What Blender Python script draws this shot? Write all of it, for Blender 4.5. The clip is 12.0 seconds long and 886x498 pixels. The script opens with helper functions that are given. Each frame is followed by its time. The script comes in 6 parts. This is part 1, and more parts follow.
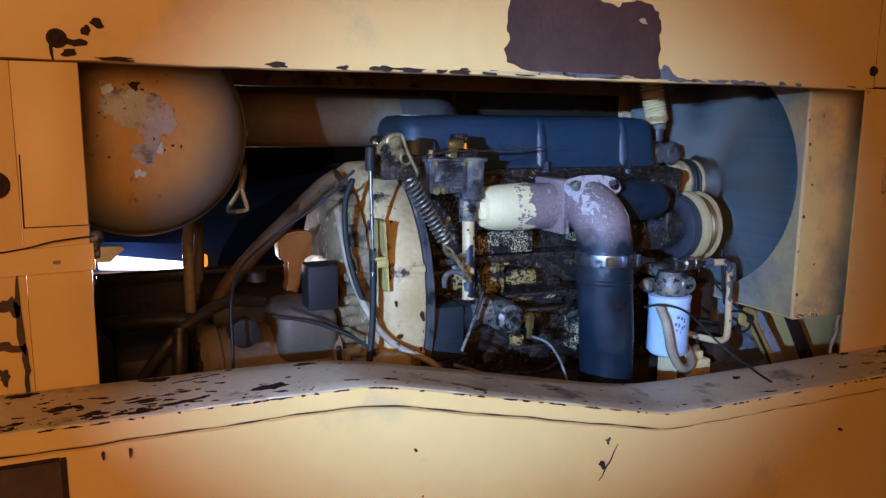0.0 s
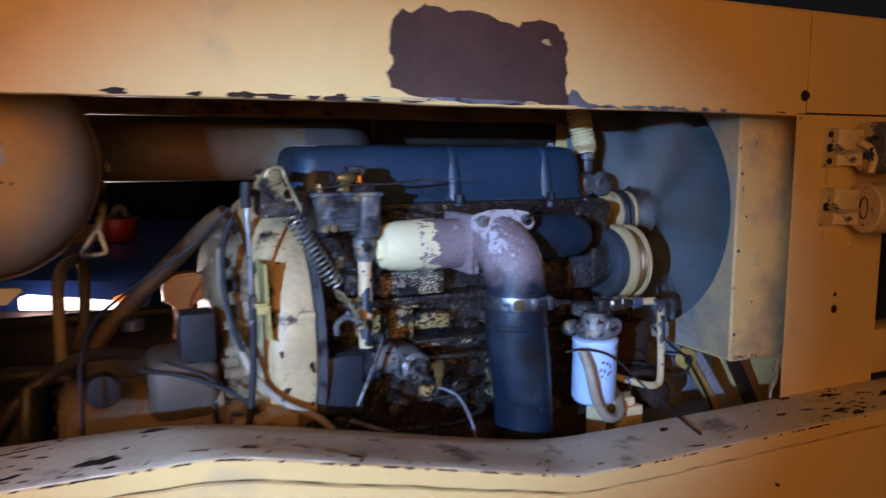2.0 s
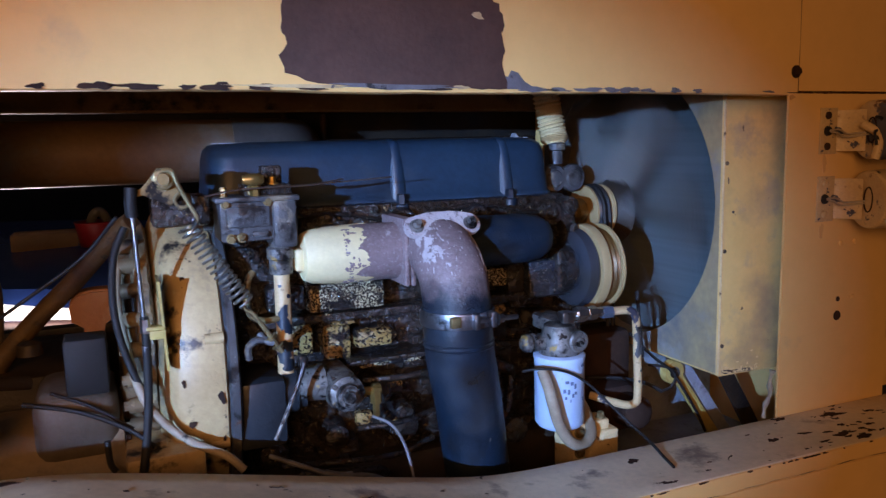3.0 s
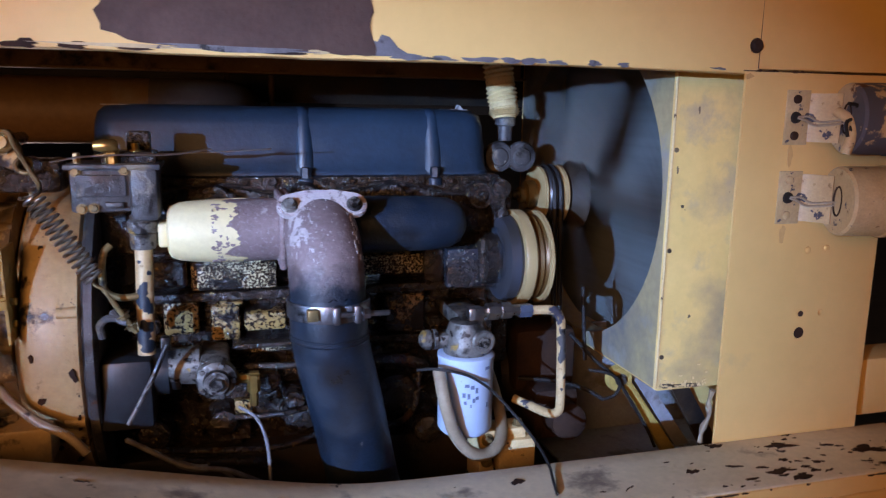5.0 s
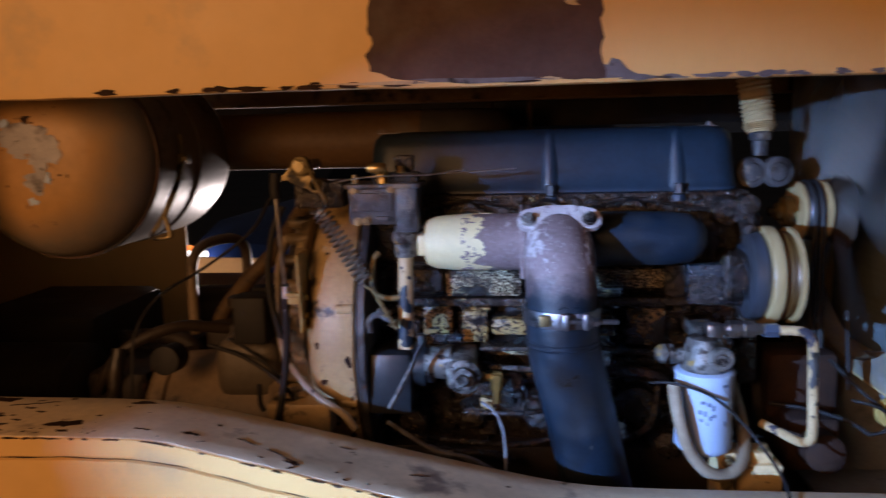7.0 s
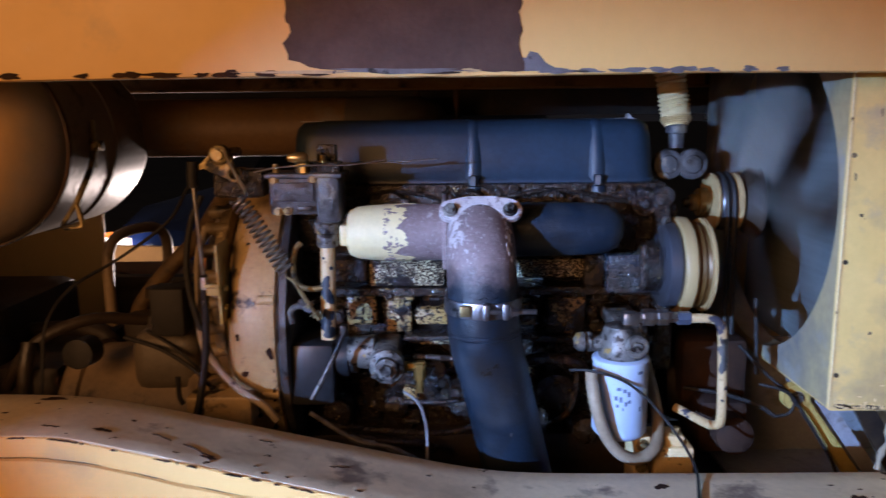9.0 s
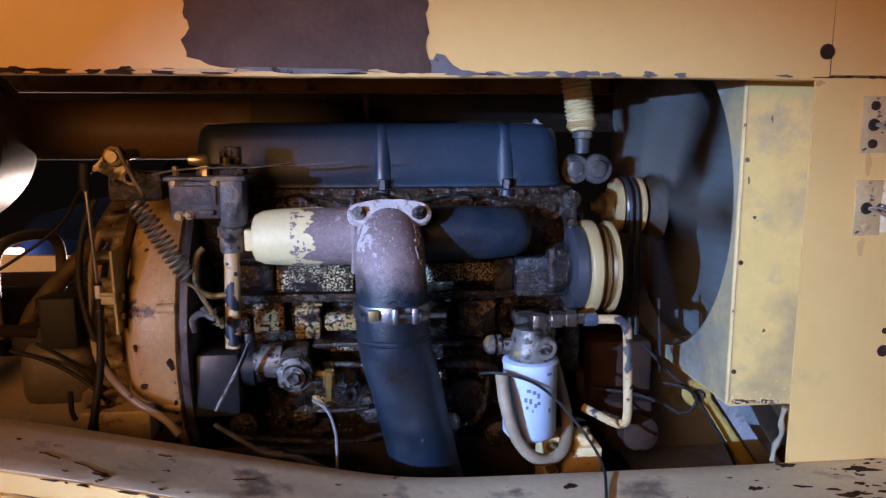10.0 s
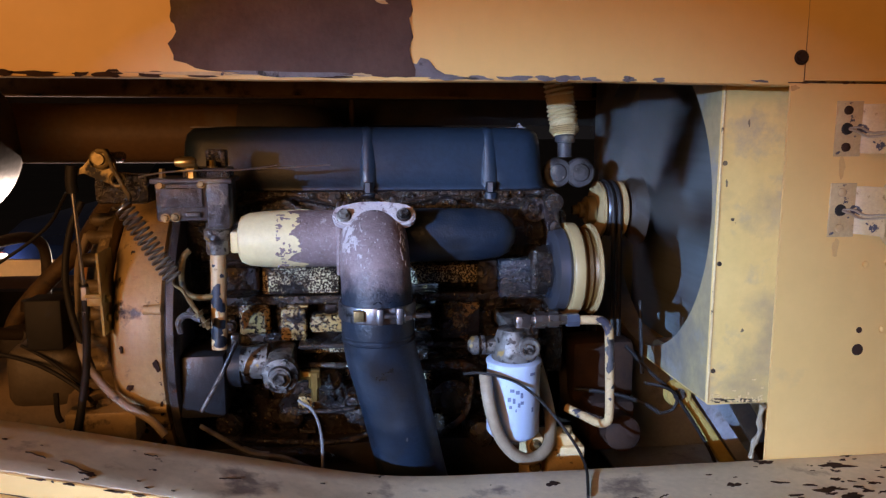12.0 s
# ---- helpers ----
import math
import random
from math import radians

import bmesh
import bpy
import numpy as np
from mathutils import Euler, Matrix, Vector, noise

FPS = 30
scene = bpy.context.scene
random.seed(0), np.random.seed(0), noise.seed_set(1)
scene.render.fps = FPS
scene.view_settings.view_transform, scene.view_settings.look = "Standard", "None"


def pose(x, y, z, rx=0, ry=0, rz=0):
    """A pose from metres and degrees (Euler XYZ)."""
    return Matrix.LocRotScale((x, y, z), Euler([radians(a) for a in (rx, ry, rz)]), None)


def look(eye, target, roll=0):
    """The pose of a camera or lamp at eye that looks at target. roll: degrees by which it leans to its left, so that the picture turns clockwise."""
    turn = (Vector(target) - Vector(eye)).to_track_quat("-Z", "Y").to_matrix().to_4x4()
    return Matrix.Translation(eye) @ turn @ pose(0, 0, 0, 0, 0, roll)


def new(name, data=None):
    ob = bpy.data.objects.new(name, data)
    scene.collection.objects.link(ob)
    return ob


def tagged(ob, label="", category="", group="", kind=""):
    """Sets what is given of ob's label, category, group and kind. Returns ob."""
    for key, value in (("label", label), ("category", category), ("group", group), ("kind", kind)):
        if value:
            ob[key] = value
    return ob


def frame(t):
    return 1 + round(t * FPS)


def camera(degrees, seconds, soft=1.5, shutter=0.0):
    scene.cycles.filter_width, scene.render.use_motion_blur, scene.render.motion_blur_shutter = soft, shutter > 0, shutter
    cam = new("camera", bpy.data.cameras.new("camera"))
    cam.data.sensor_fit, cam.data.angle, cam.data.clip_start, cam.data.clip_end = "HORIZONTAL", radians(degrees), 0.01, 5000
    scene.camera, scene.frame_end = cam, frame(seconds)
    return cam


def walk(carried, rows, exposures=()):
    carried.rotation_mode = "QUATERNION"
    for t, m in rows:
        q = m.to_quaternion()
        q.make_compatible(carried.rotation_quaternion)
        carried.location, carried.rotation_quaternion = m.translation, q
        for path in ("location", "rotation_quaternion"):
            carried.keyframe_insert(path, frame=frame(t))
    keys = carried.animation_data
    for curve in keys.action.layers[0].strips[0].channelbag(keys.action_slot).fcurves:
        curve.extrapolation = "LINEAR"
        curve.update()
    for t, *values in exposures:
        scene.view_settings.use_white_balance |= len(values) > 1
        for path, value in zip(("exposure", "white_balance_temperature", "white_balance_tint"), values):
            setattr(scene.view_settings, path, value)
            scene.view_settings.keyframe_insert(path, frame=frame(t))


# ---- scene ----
cam = camera(60.5, 12.0, soft=1.3, shutter=0.5)
PATH = [
    (0, (-0.394, -1.262, 1.668), (0.407, 0.54, 1.337), 0.5),
    (0.5, (-0.393, -1.275, 1.672), (0.411, 0.527, 1.348), 0.4),
    (1, (-0.392, -1.272, 1.67), (0.425, 0.528, 1.362), 0.4),
    (1.5, (-0.366, -1.257, 1.67), (0.459, 0.54, 1.371), 0.2),
    (2, (-0.177, -1.196, 1.673), (0.671, 0.597, 1.415), 0.1),
    (2.5, (-0.02, -1.129, 1.676), (0.773, 0.691, 1.43), -0.6),
    (2.7, (0.024, -1.099, 1.675), (0.795, 0.728, 1.417), -1.3),
    (4.3, (0.121, -1.072, 1.667), (0.981, 0.701, 1.323), -0.8),
    (4.5, (0.184, -1.066, 1.665), (1.0, 0.727, 1.321), -0.4),
    (5, (0.432, -1.073, 1.689), (0.985, 0.813, 1.319), 1.0),
    (5.5, (0.539, -1.1, 1.696), (0.93, 0.822, 1.305), -0.5),
    (6, (0.533, -1.136, 1.691), (0.75, 0.818, 1.325), -0.9),
    (6.5, (0.527, -1.151, 1.678), (0.543, 0.823, 1.355), -1.2),
    (7, (0.504, -1.166, 1.685), (0.322, 0.802, 1.377), -1.4),
    (7.2, (0.484, -1.168, 1.687), (0.245, 0.794, 1.38), -1.3),
    (8.8, (0.521, -1.17, 1.69), (0.44, 0.8, 1.352), -0.7),
    (9, (0.528, -1.165, 1.693), (0.514, 0.805, 1.345), -0.6),
    (9.5, (0.535, -1.159, 1.685), (0.66, 0.808, 1.347), -0.3),
    (10, (0.54, -1.154, 1.682), (0.747, 0.809, 1.356), -0.0),
    (10.5, (0.543, -1.152, 1.679), (0.787, 0.808, 1.359), 0.1),
    (11, (0.544, -1.187, 1.681), (0.813, 0.771, 1.377), 0.1),
    (11.5, (0.543, -1.184, 1.678), (0.801, 0.776, 1.374), 0.1),
    (12, (0.542, -1.174, 1.676), (0.784, 0.787, 1.368), 0.1),
]
walk(cam, [(t, look(eye, target, roll)) for t, eye, target, roll in PATH],
     exposures=[(0, -0.17, 6450, 2), (2.5, -0.20, 6450, 6), (4.5, -0.12, 7000, 11), (5.5, 0.08, 7400, 10), (7.0, -0.08, 6300, 6), (9.0, 0.08, 6700, 8), (10.5, 0.10, 7350, 8), (12.0, 0.07, 7750, 8)])

# ---- light: night, an unseen cold torch swung into the bay, a warm yard lamp, a car's headlamp ----
world = bpy.data.worlds.new("night")
world.use_nodes = True
world.node_tree.nodes["Background"].inputs[0].default_value = (0.028, 0.026, 0.032, 1)
world.node_tree.nodes["Background"].inputs[1].default_value = 0.26
scene.world = world


def lamp(name, kind, at, target, watts, colour, **more):
    data = bpy.data.lights.new(name, kind)
    data.energy, data.color = watts, colour
    ob = new(name, data)
    ob.matrix_world = look(at, target)
    return ob, data


_, yard = lamp("yard_lamp_light", "AREA", (-1.02, -2.75, 2.2), (0.2, 0, 1.4), 54, (1.0, 0.475, 0.20))
yard.shape, yard.size = "DISK", 1.5
_, beam = lamp("car_headlamp_light", "AREA", (-0.285, 2.215, 1.05), (-0.62, 0.6, 1.45), 4.5, (1.0, 0.80, 0.78))
beam.shape, beam.size, beam.size_y = "RECTANGLE", 0.30, 0.05
beam.spread = radians(48)

# ---- helpers of the scene ----
ORIGIN = {}


def thing(name, at, label, category, group="", kind=""):
    ob = new(name)
    ob.empty_display_size = 0.05
    ob.location = at
    ORIGIN[ob.name] = Vector(at)
    return tagged(ob, label, category, group, kind)


def part(name, bm, material, parent=None, label="", sharp=38):
    """One mesh object out of a bmesh in world coordinates, under a thing or a part."""
    at = ORIGIN[parent.name] if parent else Vector()
    bm.transform(Matrix.Translation(-at))
    bmesh.ops.recalc_face_normals(bm, faces=bm.faces)
    me = bpy.data.meshes.new(name)
    bm.to_mesh(me)
    bm.free()
    me.polygons.foreach_set("use_smooth", [True] * len(me.polygons))
    me.set_sharp_from_angle(angle=radians(sharp))
    me.materials.append(material)
    ob = new(name, me)
    ob.parent = parent
    ORIGIN[ob.name] = at
    return tagged(ob, label)


def bolts(name, places, axis, r, h, material, parent):
    """Hexagon bolts, each a part of its own."""
    for at in places:
        part(name, hexbolt(bmesh.new(), at, axis, r, h), material, parent)


def mesh():
    return bmesh.new()


def rbox(bm, lo, hi, bev=0.003, seg=2, turn=None):
    lo, hi = Vector(lo), Vector(hi)
    c, s = (lo + hi) / 2, hi - lo
    m = Matrix.Translation(c) @ (turn or Matrix()) @ Matrix.Diagonal((*s, 1))
    made = bmesh.ops.create_cube(bm, size=1, matrix=m)["verts"]
    if bev > 0:
        edges = list({e for v in made for e in v.link_edges})
        bmesh.ops.bevel(bm, geom=edges, offset=min(bev, 0.45 * min(abs(a) for a in s)), segments=seg, affect="EDGES", profile=0.5)
    return bm


def ring_of(bm, centre, u, v, r, seg):
    return [bm.verts.new(centre + (u * math.cos(2 * math.pi * i / seg) + v * math.sin(2 * math.pi * i / seg)) * r) for i in range(seg)]


def bridge(bm, a, b):
    n = len(a)
    for i in range(n):
        bm.faces.new((a[i], a[(i + 1) % n], b[(i + 1) % n], b[i]))


AXES = {"x": (Vector((1, 0, 0)), Vector((0, 1, 0)), Vector((0, 0, 1))),
        "y": (Vector((0, 1, 0)), Vector((0, 0, 1)), Vector((1, 0, 0))),
        "z": (Vector((0, 0, 1)), Vector((1, 0, 0)), Vector((0, 1, 0)))}


def lathe(bm, profile, at, axis="z", seg=32, close=True):
    """Rings (along, radius) about an axis through at."""
    d, u, v = AXES[axis] if isinstance(axis, str) else frame_of(axis)
    rings = [ring_of(bm, Vector(at) + d * a, u, v, max(r, 1e-4), seg) for a, r in profile]
    for a, b in zip(rings, rings[1:]):
        bridge(bm, a, b)
    if close:
        bm.faces.new(rings[0][::-1])
        bm.faces.new(rings[-1])
    return bm


def frame_of(d):
    d = Vector(d).normalized()
    u = d.orthogonal().normalized()
    return d, u, d.cross(u)


def curve(pts, steps=6):
    """A smooth line through points (Catmull-Rom)."""
    p = [Vector(q) for q in pts]
    if len(p) < 3 or steps < 2:
        return p
    p = [2 * p[0] - p[1]] + p + [2 * p[-1] - p[-2]]
    out = []
    for a, b, c, d in zip(p, p[1:], p[2:], p[3:]):
        for i in range(steps):
            t = i / steps
            out.append(0.5 * (2 * b + (c - a) * t + (2 * a - 5 * b + 4 * c - d) * t * t + (3 * b - a - 3 * c + d) * t ** 3))
    return out + [p[-2]]


def tube(bm, pts, r, seg=10, steps=6):
    line = curve(pts, steps)
    n = len(line)
    u = frame_of(line[1] - line[0])[1]
    rings = []
    for i, q in enumerate(line):
        d = (line[min(i + 1, n - 1)] - line[max(i - 1, 0)]).normalized()
        u = (u - d * u.dot(d)).normalized()
        rr = r(i / (n - 1)) if callable(r) else r
        rings.append(ring_of(bm, q, u, d.cross(u), rr, seg))
    for a, b in zip(rings, rings[1:]):
        bridge(bm, a, b)
    bm.faces.new(rings[0][::-1])
    bm.faces.new(rings[-1])
    return bm


def rod(bm, a, b, r, seg=12):
    return tube(bm, [a, b], r, seg, 1)


def hexbolt(bm, at, axis, r=0.008, h=0.006):
    d = AXES[axis][0] if isinstance(axis, str) else Vector(axis).normalized()
    at = Vector(at)
    ax = tuple(d)
    lathe(bm, [(0, r * 1.35), (0.0015, r * 1.35)], at, ax, 16)
    lathe(bm, [(0.0015, r), (h * 0.85, r), (h, r * 0.85)], at, ax, 6)
    return bm


def flat(bm, outline, to, thick):
    """A flat sheet with an outline of 2D points, placed by to(u, v, depth)."""
    a = [bm.verts.new(to(u, v, 0)) for u, v in outline]
    b = [bm.verts.new(to(u, v, thick)) for u, v in outline]
    bm.faces.new(a)
    bm.faces.new(b[::-1])
    bridge(bm, a, b)
    return bm


def ragged(rng, w, h, n=14, rough=0.3):
    p, q, r = (rng.uniform(0, math.tau) for _ in range(3))
    k = []
    for i in range(n):
        a = math.tau * i / n
        k.append(1 + rough * (0.45 * math.sin(2 * a + p) + 0.4 * math.sin(3 * a + q) + 0.35 * math.sin(5 * a + r) + rng.uniform(-0.45, 0.45)))
    return [(w * k[i] * math.cos(2 * math.pi * i / n), h * k[i] * math.sin(2 * math.pi * i / n)) for i in range(n)]


class Skin:
    """The outside of a bent tube, on which patches of scale and chips lie."""

    def __init__(self, pts, r, steps=10, outward=(0, -0.8, 0.6)):
        self.line, self.r, self.out = [Vector(p) for p in curve(pts, steps)], r, Vector(outward)
        self.reach = [0.0]
        for a, b in zip(self.line, self.line[1:]):
            self.reach.append(self.reach[-1] + (b - a).length)

    def at(self, s, a, lift):
        s = min(max(s, 0.0), self.reach[-1] - 1e-6)
        i = max(k for k in range(len(self.line) - 1) if self.reach[k] <= s)
        p, q = self.line[i], self.line[i + 1]
        t = (q - p).normalized()
        c = p.lerp(q, (s - self.reach[i]) / (self.reach[i + 1] - self.reach[i]))
        side = (Vector((1, 0, 0)) - t * t.x).normalized()
        o = side.cross(t)
        o = o if o.dot(self.out) > 0 else -o
        return c + (o * math.cos(a) + side * math.sin(a)) * (self.r + lift)

    def patch(self, bm, rng, s, a, w, h, lift=0.0012, rough=0.35, count=14):
        """A ragged patch at the length s and angle a, w along the girth and h along the tube."""
        pts = ragged(rng, w, h, count, rough)
        c = bm.verts.new(self.at(s, a, lift))
        rings = [[bm.verts.new(self.at(s + v * k, a + u * k / self.r, lift)) for u, v in pts] for k in (0.35, 0.68, 0.97)]
        top = rings[-1]
        low = [bm.verts.new(self.at(s + v, a + u / self.r, -0.0015)) for u, v in pts]
        for i in range(count):
            bm.faces.new((c, rings[0][i], rings[0][(i + 1) % count]))
        for p, q in zip(rings, rings[1:] + [low]):
            bridge(bm, p, q)


# ---- materials ----
def material(name):
    m = bpy.data.materials.new(name)
    m.use_nodes = True
    return m, m.node_tree.nodes, m.node_tree.links, m.node_tree.nodes["Principled BSDF"]


def noise_mask(n, l, co, scale, low, high, detail=6, rough=0.6, off=0.0):
    mp = n.new("ShaderNodeMapping")
    mp.inputs["Location"].default_value = (off, off * 1.7, -off)
    l.new(co, mp.inputs[0])
    tex = n.new("ShaderNodeTexNoise")
    tex.inputs["Scale"].default_value, tex.inputs["Detail"].default_value, tex.inputs["Roughness"].default_value = scale, detail, rough
    l.new(mp.outputs[0], tex.inputs["Vector"])
    ramp = n.new("ShaderNodeMapRange")
    ramp.inputs["From Min"].default_value, ramp.inputs["From Max"].default_value = low, high
    l.new(tex.outputs[0], ramp.inputs["Value"])
    return ramp.outputs[0]


def mixed(n, l, fac, a, b, mode="MIX"):
    mx = n.new("ShaderNodeMix")
    mx.data_type, mx.blend_type = "RGBA", mode
    for socket, value in ((mx.inputs[0], fac), (mx.inputs[6], a), (mx.inputs[7], b)):
        if isinstance(value, (int, float)):
            socket.default_value = value
        elif isinstance(value, tuple):
            socket.default_value = (*value, 1)
        else:
            l.new(value, socket)
    return mx.outputs[2]


def surface(name, a, b, scale=6, rough=0.5, metal=0.0, layers=(), grain=0.15, bump=0.15, bump_scale=60, coat=0.0, rough_to=None):
    """Two tones over a slow noise, a fine grain, and layers of wear: (colour, scale, low, high, roughness)."""
    m, n, l, bsdf = material(name)
    co = n.new("ShaderNodeTexCoord").outputs["Object"]
    colour = mixed(n, l, noise_mask(n, l, co, scale, 0.35, 0.65), a, b)
    fine = noise_mask(n, l, co, scale * 14, 0.2, 0.8, 4)
    colour = mixed(n, l, grain, colour, mixed(n, l, fine, (0.15, 0.14, 0.13), (1, 1, 1)), "MULTIPLY")
    rv = n.new("ShaderNodeMapRange")
    rv.inputs["To Min"].default_value, rv.inputs["To Max"].default_value = rough, rough if rough_to is None else rough_to
    l.new(noise_mask(n, l, co, scale * 3, 0.3, 0.7, off=3.1), rv.inputs["Value"])
    rough_out = rv.outputs[0]
    height = noise_mask(n, l, co, bump_scale, 0.2, 0.8, 5)
    for i, (c, sc, low, high, r) in enumerate(layers):
        mask = noise_mask(n, l, co, sc, low, high, 9, 0.62, 7.3 * (i + 1))
        clamp = n.new("ShaderNodeClamp")
        l.new(mask, clamp.inputs[0])
        colour = mixed(n, l, clamp.outputs[0], colour, c)
        for_r = n.new("ShaderNodeMix")
        l.new(clamp.outputs[0], for_r.inputs[0])
        l.new(rough_out, for_r.inputs[2])
        for_r.inputs[3].default_value = r
        rough_out = for_r.outputs[0]
        sub = n.new("ShaderNodeMath")
        sub.operation = "MULTIPLY_ADD"
        l.new(clamp.outputs[0], sub.inputs[0])
        sub.inputs[1].default_value = -0.6
        l.new(height, sub.inputs[2])
        height = sub.outputs[0]
    bp = n.new("ShaderNodeBump")
    bp.inputs["Strength"].default_value, bp.inputs["Distance"].default_value = bump, 0.004
    l.new(height, bp.inputs["Height"])
    l.new(bp.outputs[0], bsdf.inputs["Normal"])
    l.new(bp.outputs[0], bsdf.inputs["Coat Normal"])
    l.new(colour, bsdf.inputs["Base Color"])
    l.new(rough_out, bsdf.inputs["Roughness"])
    bsdf.inputs["Metallic"].default_value = metal
    bsdf.inputs["Coat Weight"].default_value = coat
    return m


RUST, BARE, SOOT = (0.09, 0.035, 0.014), (0.035, 0.022, 0.018), (0.012, 0.011, 0.011)
PAINT = surface("housing_paint", (0.78, 0.50, 0.185), (0.73, 0.46, 0.16), 2.2, 0.42, layers=((BARE, 11, 0.735, 0.75, 0.8), ((0.52, 0.36, 0.17), 3.5, 0.60, 0.72, 0.5)), grain=0.08, bump=0.06, bump_scale=25, rough_to=0.55)
SILL = surface("worn_sill_paint", (0.80, 0.66, 0.45), (0.67, 0.56, 0.38), 5, 0.5, layers=(((0.22, 0.17, 0.13), 9, 0.60, 0.70, 0.6), (BARE, 16, 0.67, 0.69, 0.75)), grain=0.25, bump=0.12, bump_scale=30, rough_to=0.7)
OLD_PATCH = surface("bare_primer", (0.055, 0.026, 0.018), (0.085, 0.040, 0.028), 7, 0.55, layers=((SOOT, 5, 0.58, 0.66, 0.6), ((0.5, 0.42, 0.3), 38, 0.80, 0.81, 0.6)), grain=0.3, bump=0.2, bump_scale=90, rough_to=0.8)
CHIP = surface("chipped_bare_steel", (0.030, 0.020, 0.018), (0.055, 0.030, 0.020), 20, 0.75, grain=0.3)
CHIP.node_tree.nodes["Principled BSDF"].inputs["Specular IOR Level"].default_value = 0.08
RUSTY = surface("rusty_steel", (0.10, 0.045, 0.018), (0.045, 0.026, 0.016), 14, 0.7, layers=((SOOT, 9, 0.55, 0.66, 0.6), ((0.30, 0.19, 0.05), 17, 0.66, 0.69, 0.6)), grain=0.4, bump=0.35)
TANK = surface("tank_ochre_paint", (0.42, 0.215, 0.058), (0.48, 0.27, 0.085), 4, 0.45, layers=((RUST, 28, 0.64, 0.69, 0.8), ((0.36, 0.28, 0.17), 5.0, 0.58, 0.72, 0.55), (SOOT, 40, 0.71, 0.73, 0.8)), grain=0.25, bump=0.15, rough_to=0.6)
# the ochre turns grey-brown towards the dome's rim, over a noisy radius
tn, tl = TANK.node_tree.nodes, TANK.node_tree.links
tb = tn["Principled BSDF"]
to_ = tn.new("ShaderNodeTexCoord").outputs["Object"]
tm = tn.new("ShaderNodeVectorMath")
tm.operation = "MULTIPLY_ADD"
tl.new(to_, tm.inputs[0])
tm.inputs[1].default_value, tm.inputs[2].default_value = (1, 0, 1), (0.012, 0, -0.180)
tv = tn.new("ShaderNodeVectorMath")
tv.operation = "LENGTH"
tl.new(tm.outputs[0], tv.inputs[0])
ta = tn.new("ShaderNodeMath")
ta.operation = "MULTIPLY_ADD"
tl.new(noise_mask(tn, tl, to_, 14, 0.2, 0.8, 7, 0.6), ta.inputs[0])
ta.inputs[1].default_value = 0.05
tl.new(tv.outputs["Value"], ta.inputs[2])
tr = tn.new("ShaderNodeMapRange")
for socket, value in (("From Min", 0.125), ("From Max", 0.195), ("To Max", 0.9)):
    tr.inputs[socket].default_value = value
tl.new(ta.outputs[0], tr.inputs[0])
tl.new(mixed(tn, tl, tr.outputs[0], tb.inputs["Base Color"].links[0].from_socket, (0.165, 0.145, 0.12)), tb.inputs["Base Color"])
DULL = surface("dull_grey_scrape", (0.11, 0.105, 0.115), (0.16, 0.155, 0.17), 30, 0.5, layers=((SOOT, 30, 0.55, 0.62, 0.7),), grain=0.3, bump=0.3)
LEAD = surface("grey_undercoat", (0.30, 0.295, 0.32), (0.40, 0.39, 0.41), 30, 0.45, layers=(((0.085, 0.07, 0.068), 16, 0.50, 0.62, 0.6), ((0.30, 0.17, 0.06), 26, 0.62, 0.66, 0.6), (SOOT, 60, 0.62, 0.66, 0.7)), grain=0.3, bump=0.3)
PIPE_OCHRE = surface("dusty_ochre_pipe", (0.25, 0.145, 0.06), (0.19, 0.115, 0.06), 7, 0.55, layers=((SOOT, 11, 0.66, 0.72, 0.7), ((0.22, 0.2, 0.17), 4, 0.52, 0.68, 0.7)), grain=0.3)
COVER = surface("oily_dark_cover_paint", (0.019, 0.044, 0.078), (0.011, 0.027, 0.052), 6, 0.42, layers=((SOOT, 4, 0.60, 0.75, 0.3), ((0.016, 0.022, 0.028), 3, 0.56, 0.75, 0.6), ((0.034, 0.052, 0.072), 9, 0.56, 0.74, 0.6), ((0.03, 0.045, 0.06), 90, 0.66, 0.72, 0.6), ((0.30, 0.28, 0.24), 60, 0.755, 0.77, 0.6)), grain=0.4, bump=0.10, bump_scale=110, rough_to=0.5)
OILY = surface("oil_soaked_casting", (0.010, 0.010, 0.011), (0.022, 0.015, 0.010), 12, 0.14, layers=(((0.085, 0.042, 0.012), 14, 0.61, 0.70, 0.4), ((0.34, 0.25, 0.09), 60, 0.655, 0.675, 0.5), (SOOT, 20, 0.58, 0.64, 0.10)), grain=0.4, bump=0.9, bump_scale=95, rough_to=0.42, coat=0.5)
LUMPY = surface("lumpy_oiled_casting", (0.012, 0.020, 0.034), (0.020, 0.026, 0.036), 14, 0.16, layers=(((0.34, 0.31, 0.24), 130, 0.60, 0.64, 0.5), (SOOT, 16, 0.48, 0.62, 0.12)), grain=0.4, bump=1.0, bump_scale=70, rough_to=0.45, coat=0.6)
SPECKLED = surface("flaked_cream_on_black", (0.016, 0.014, 0.013), (0.034, 0.022, 0.014), 12, 0.22, layers=(((0.50, 0.42, 0.24), 250, 0.505, 0.535, 0.5), (SOOT, 26, 0.47, 0.58, 0.18), (SOOT, 120, 0.62, 0.66, 0.2)), grain=0.3, bump=0.5, bump_scale=130)
BLOCK_Y = surface("oily_yellow_casting", (0.42, 0.30, 0.10), (0.24, 0.14, 0.04), 12, 0.4, layers=((SOOT, 15, 0.47, 0.54, 0.15), (SOOT, 150, 0.50, 0.55, 0.2)), grain=0.4, bump=0.4)
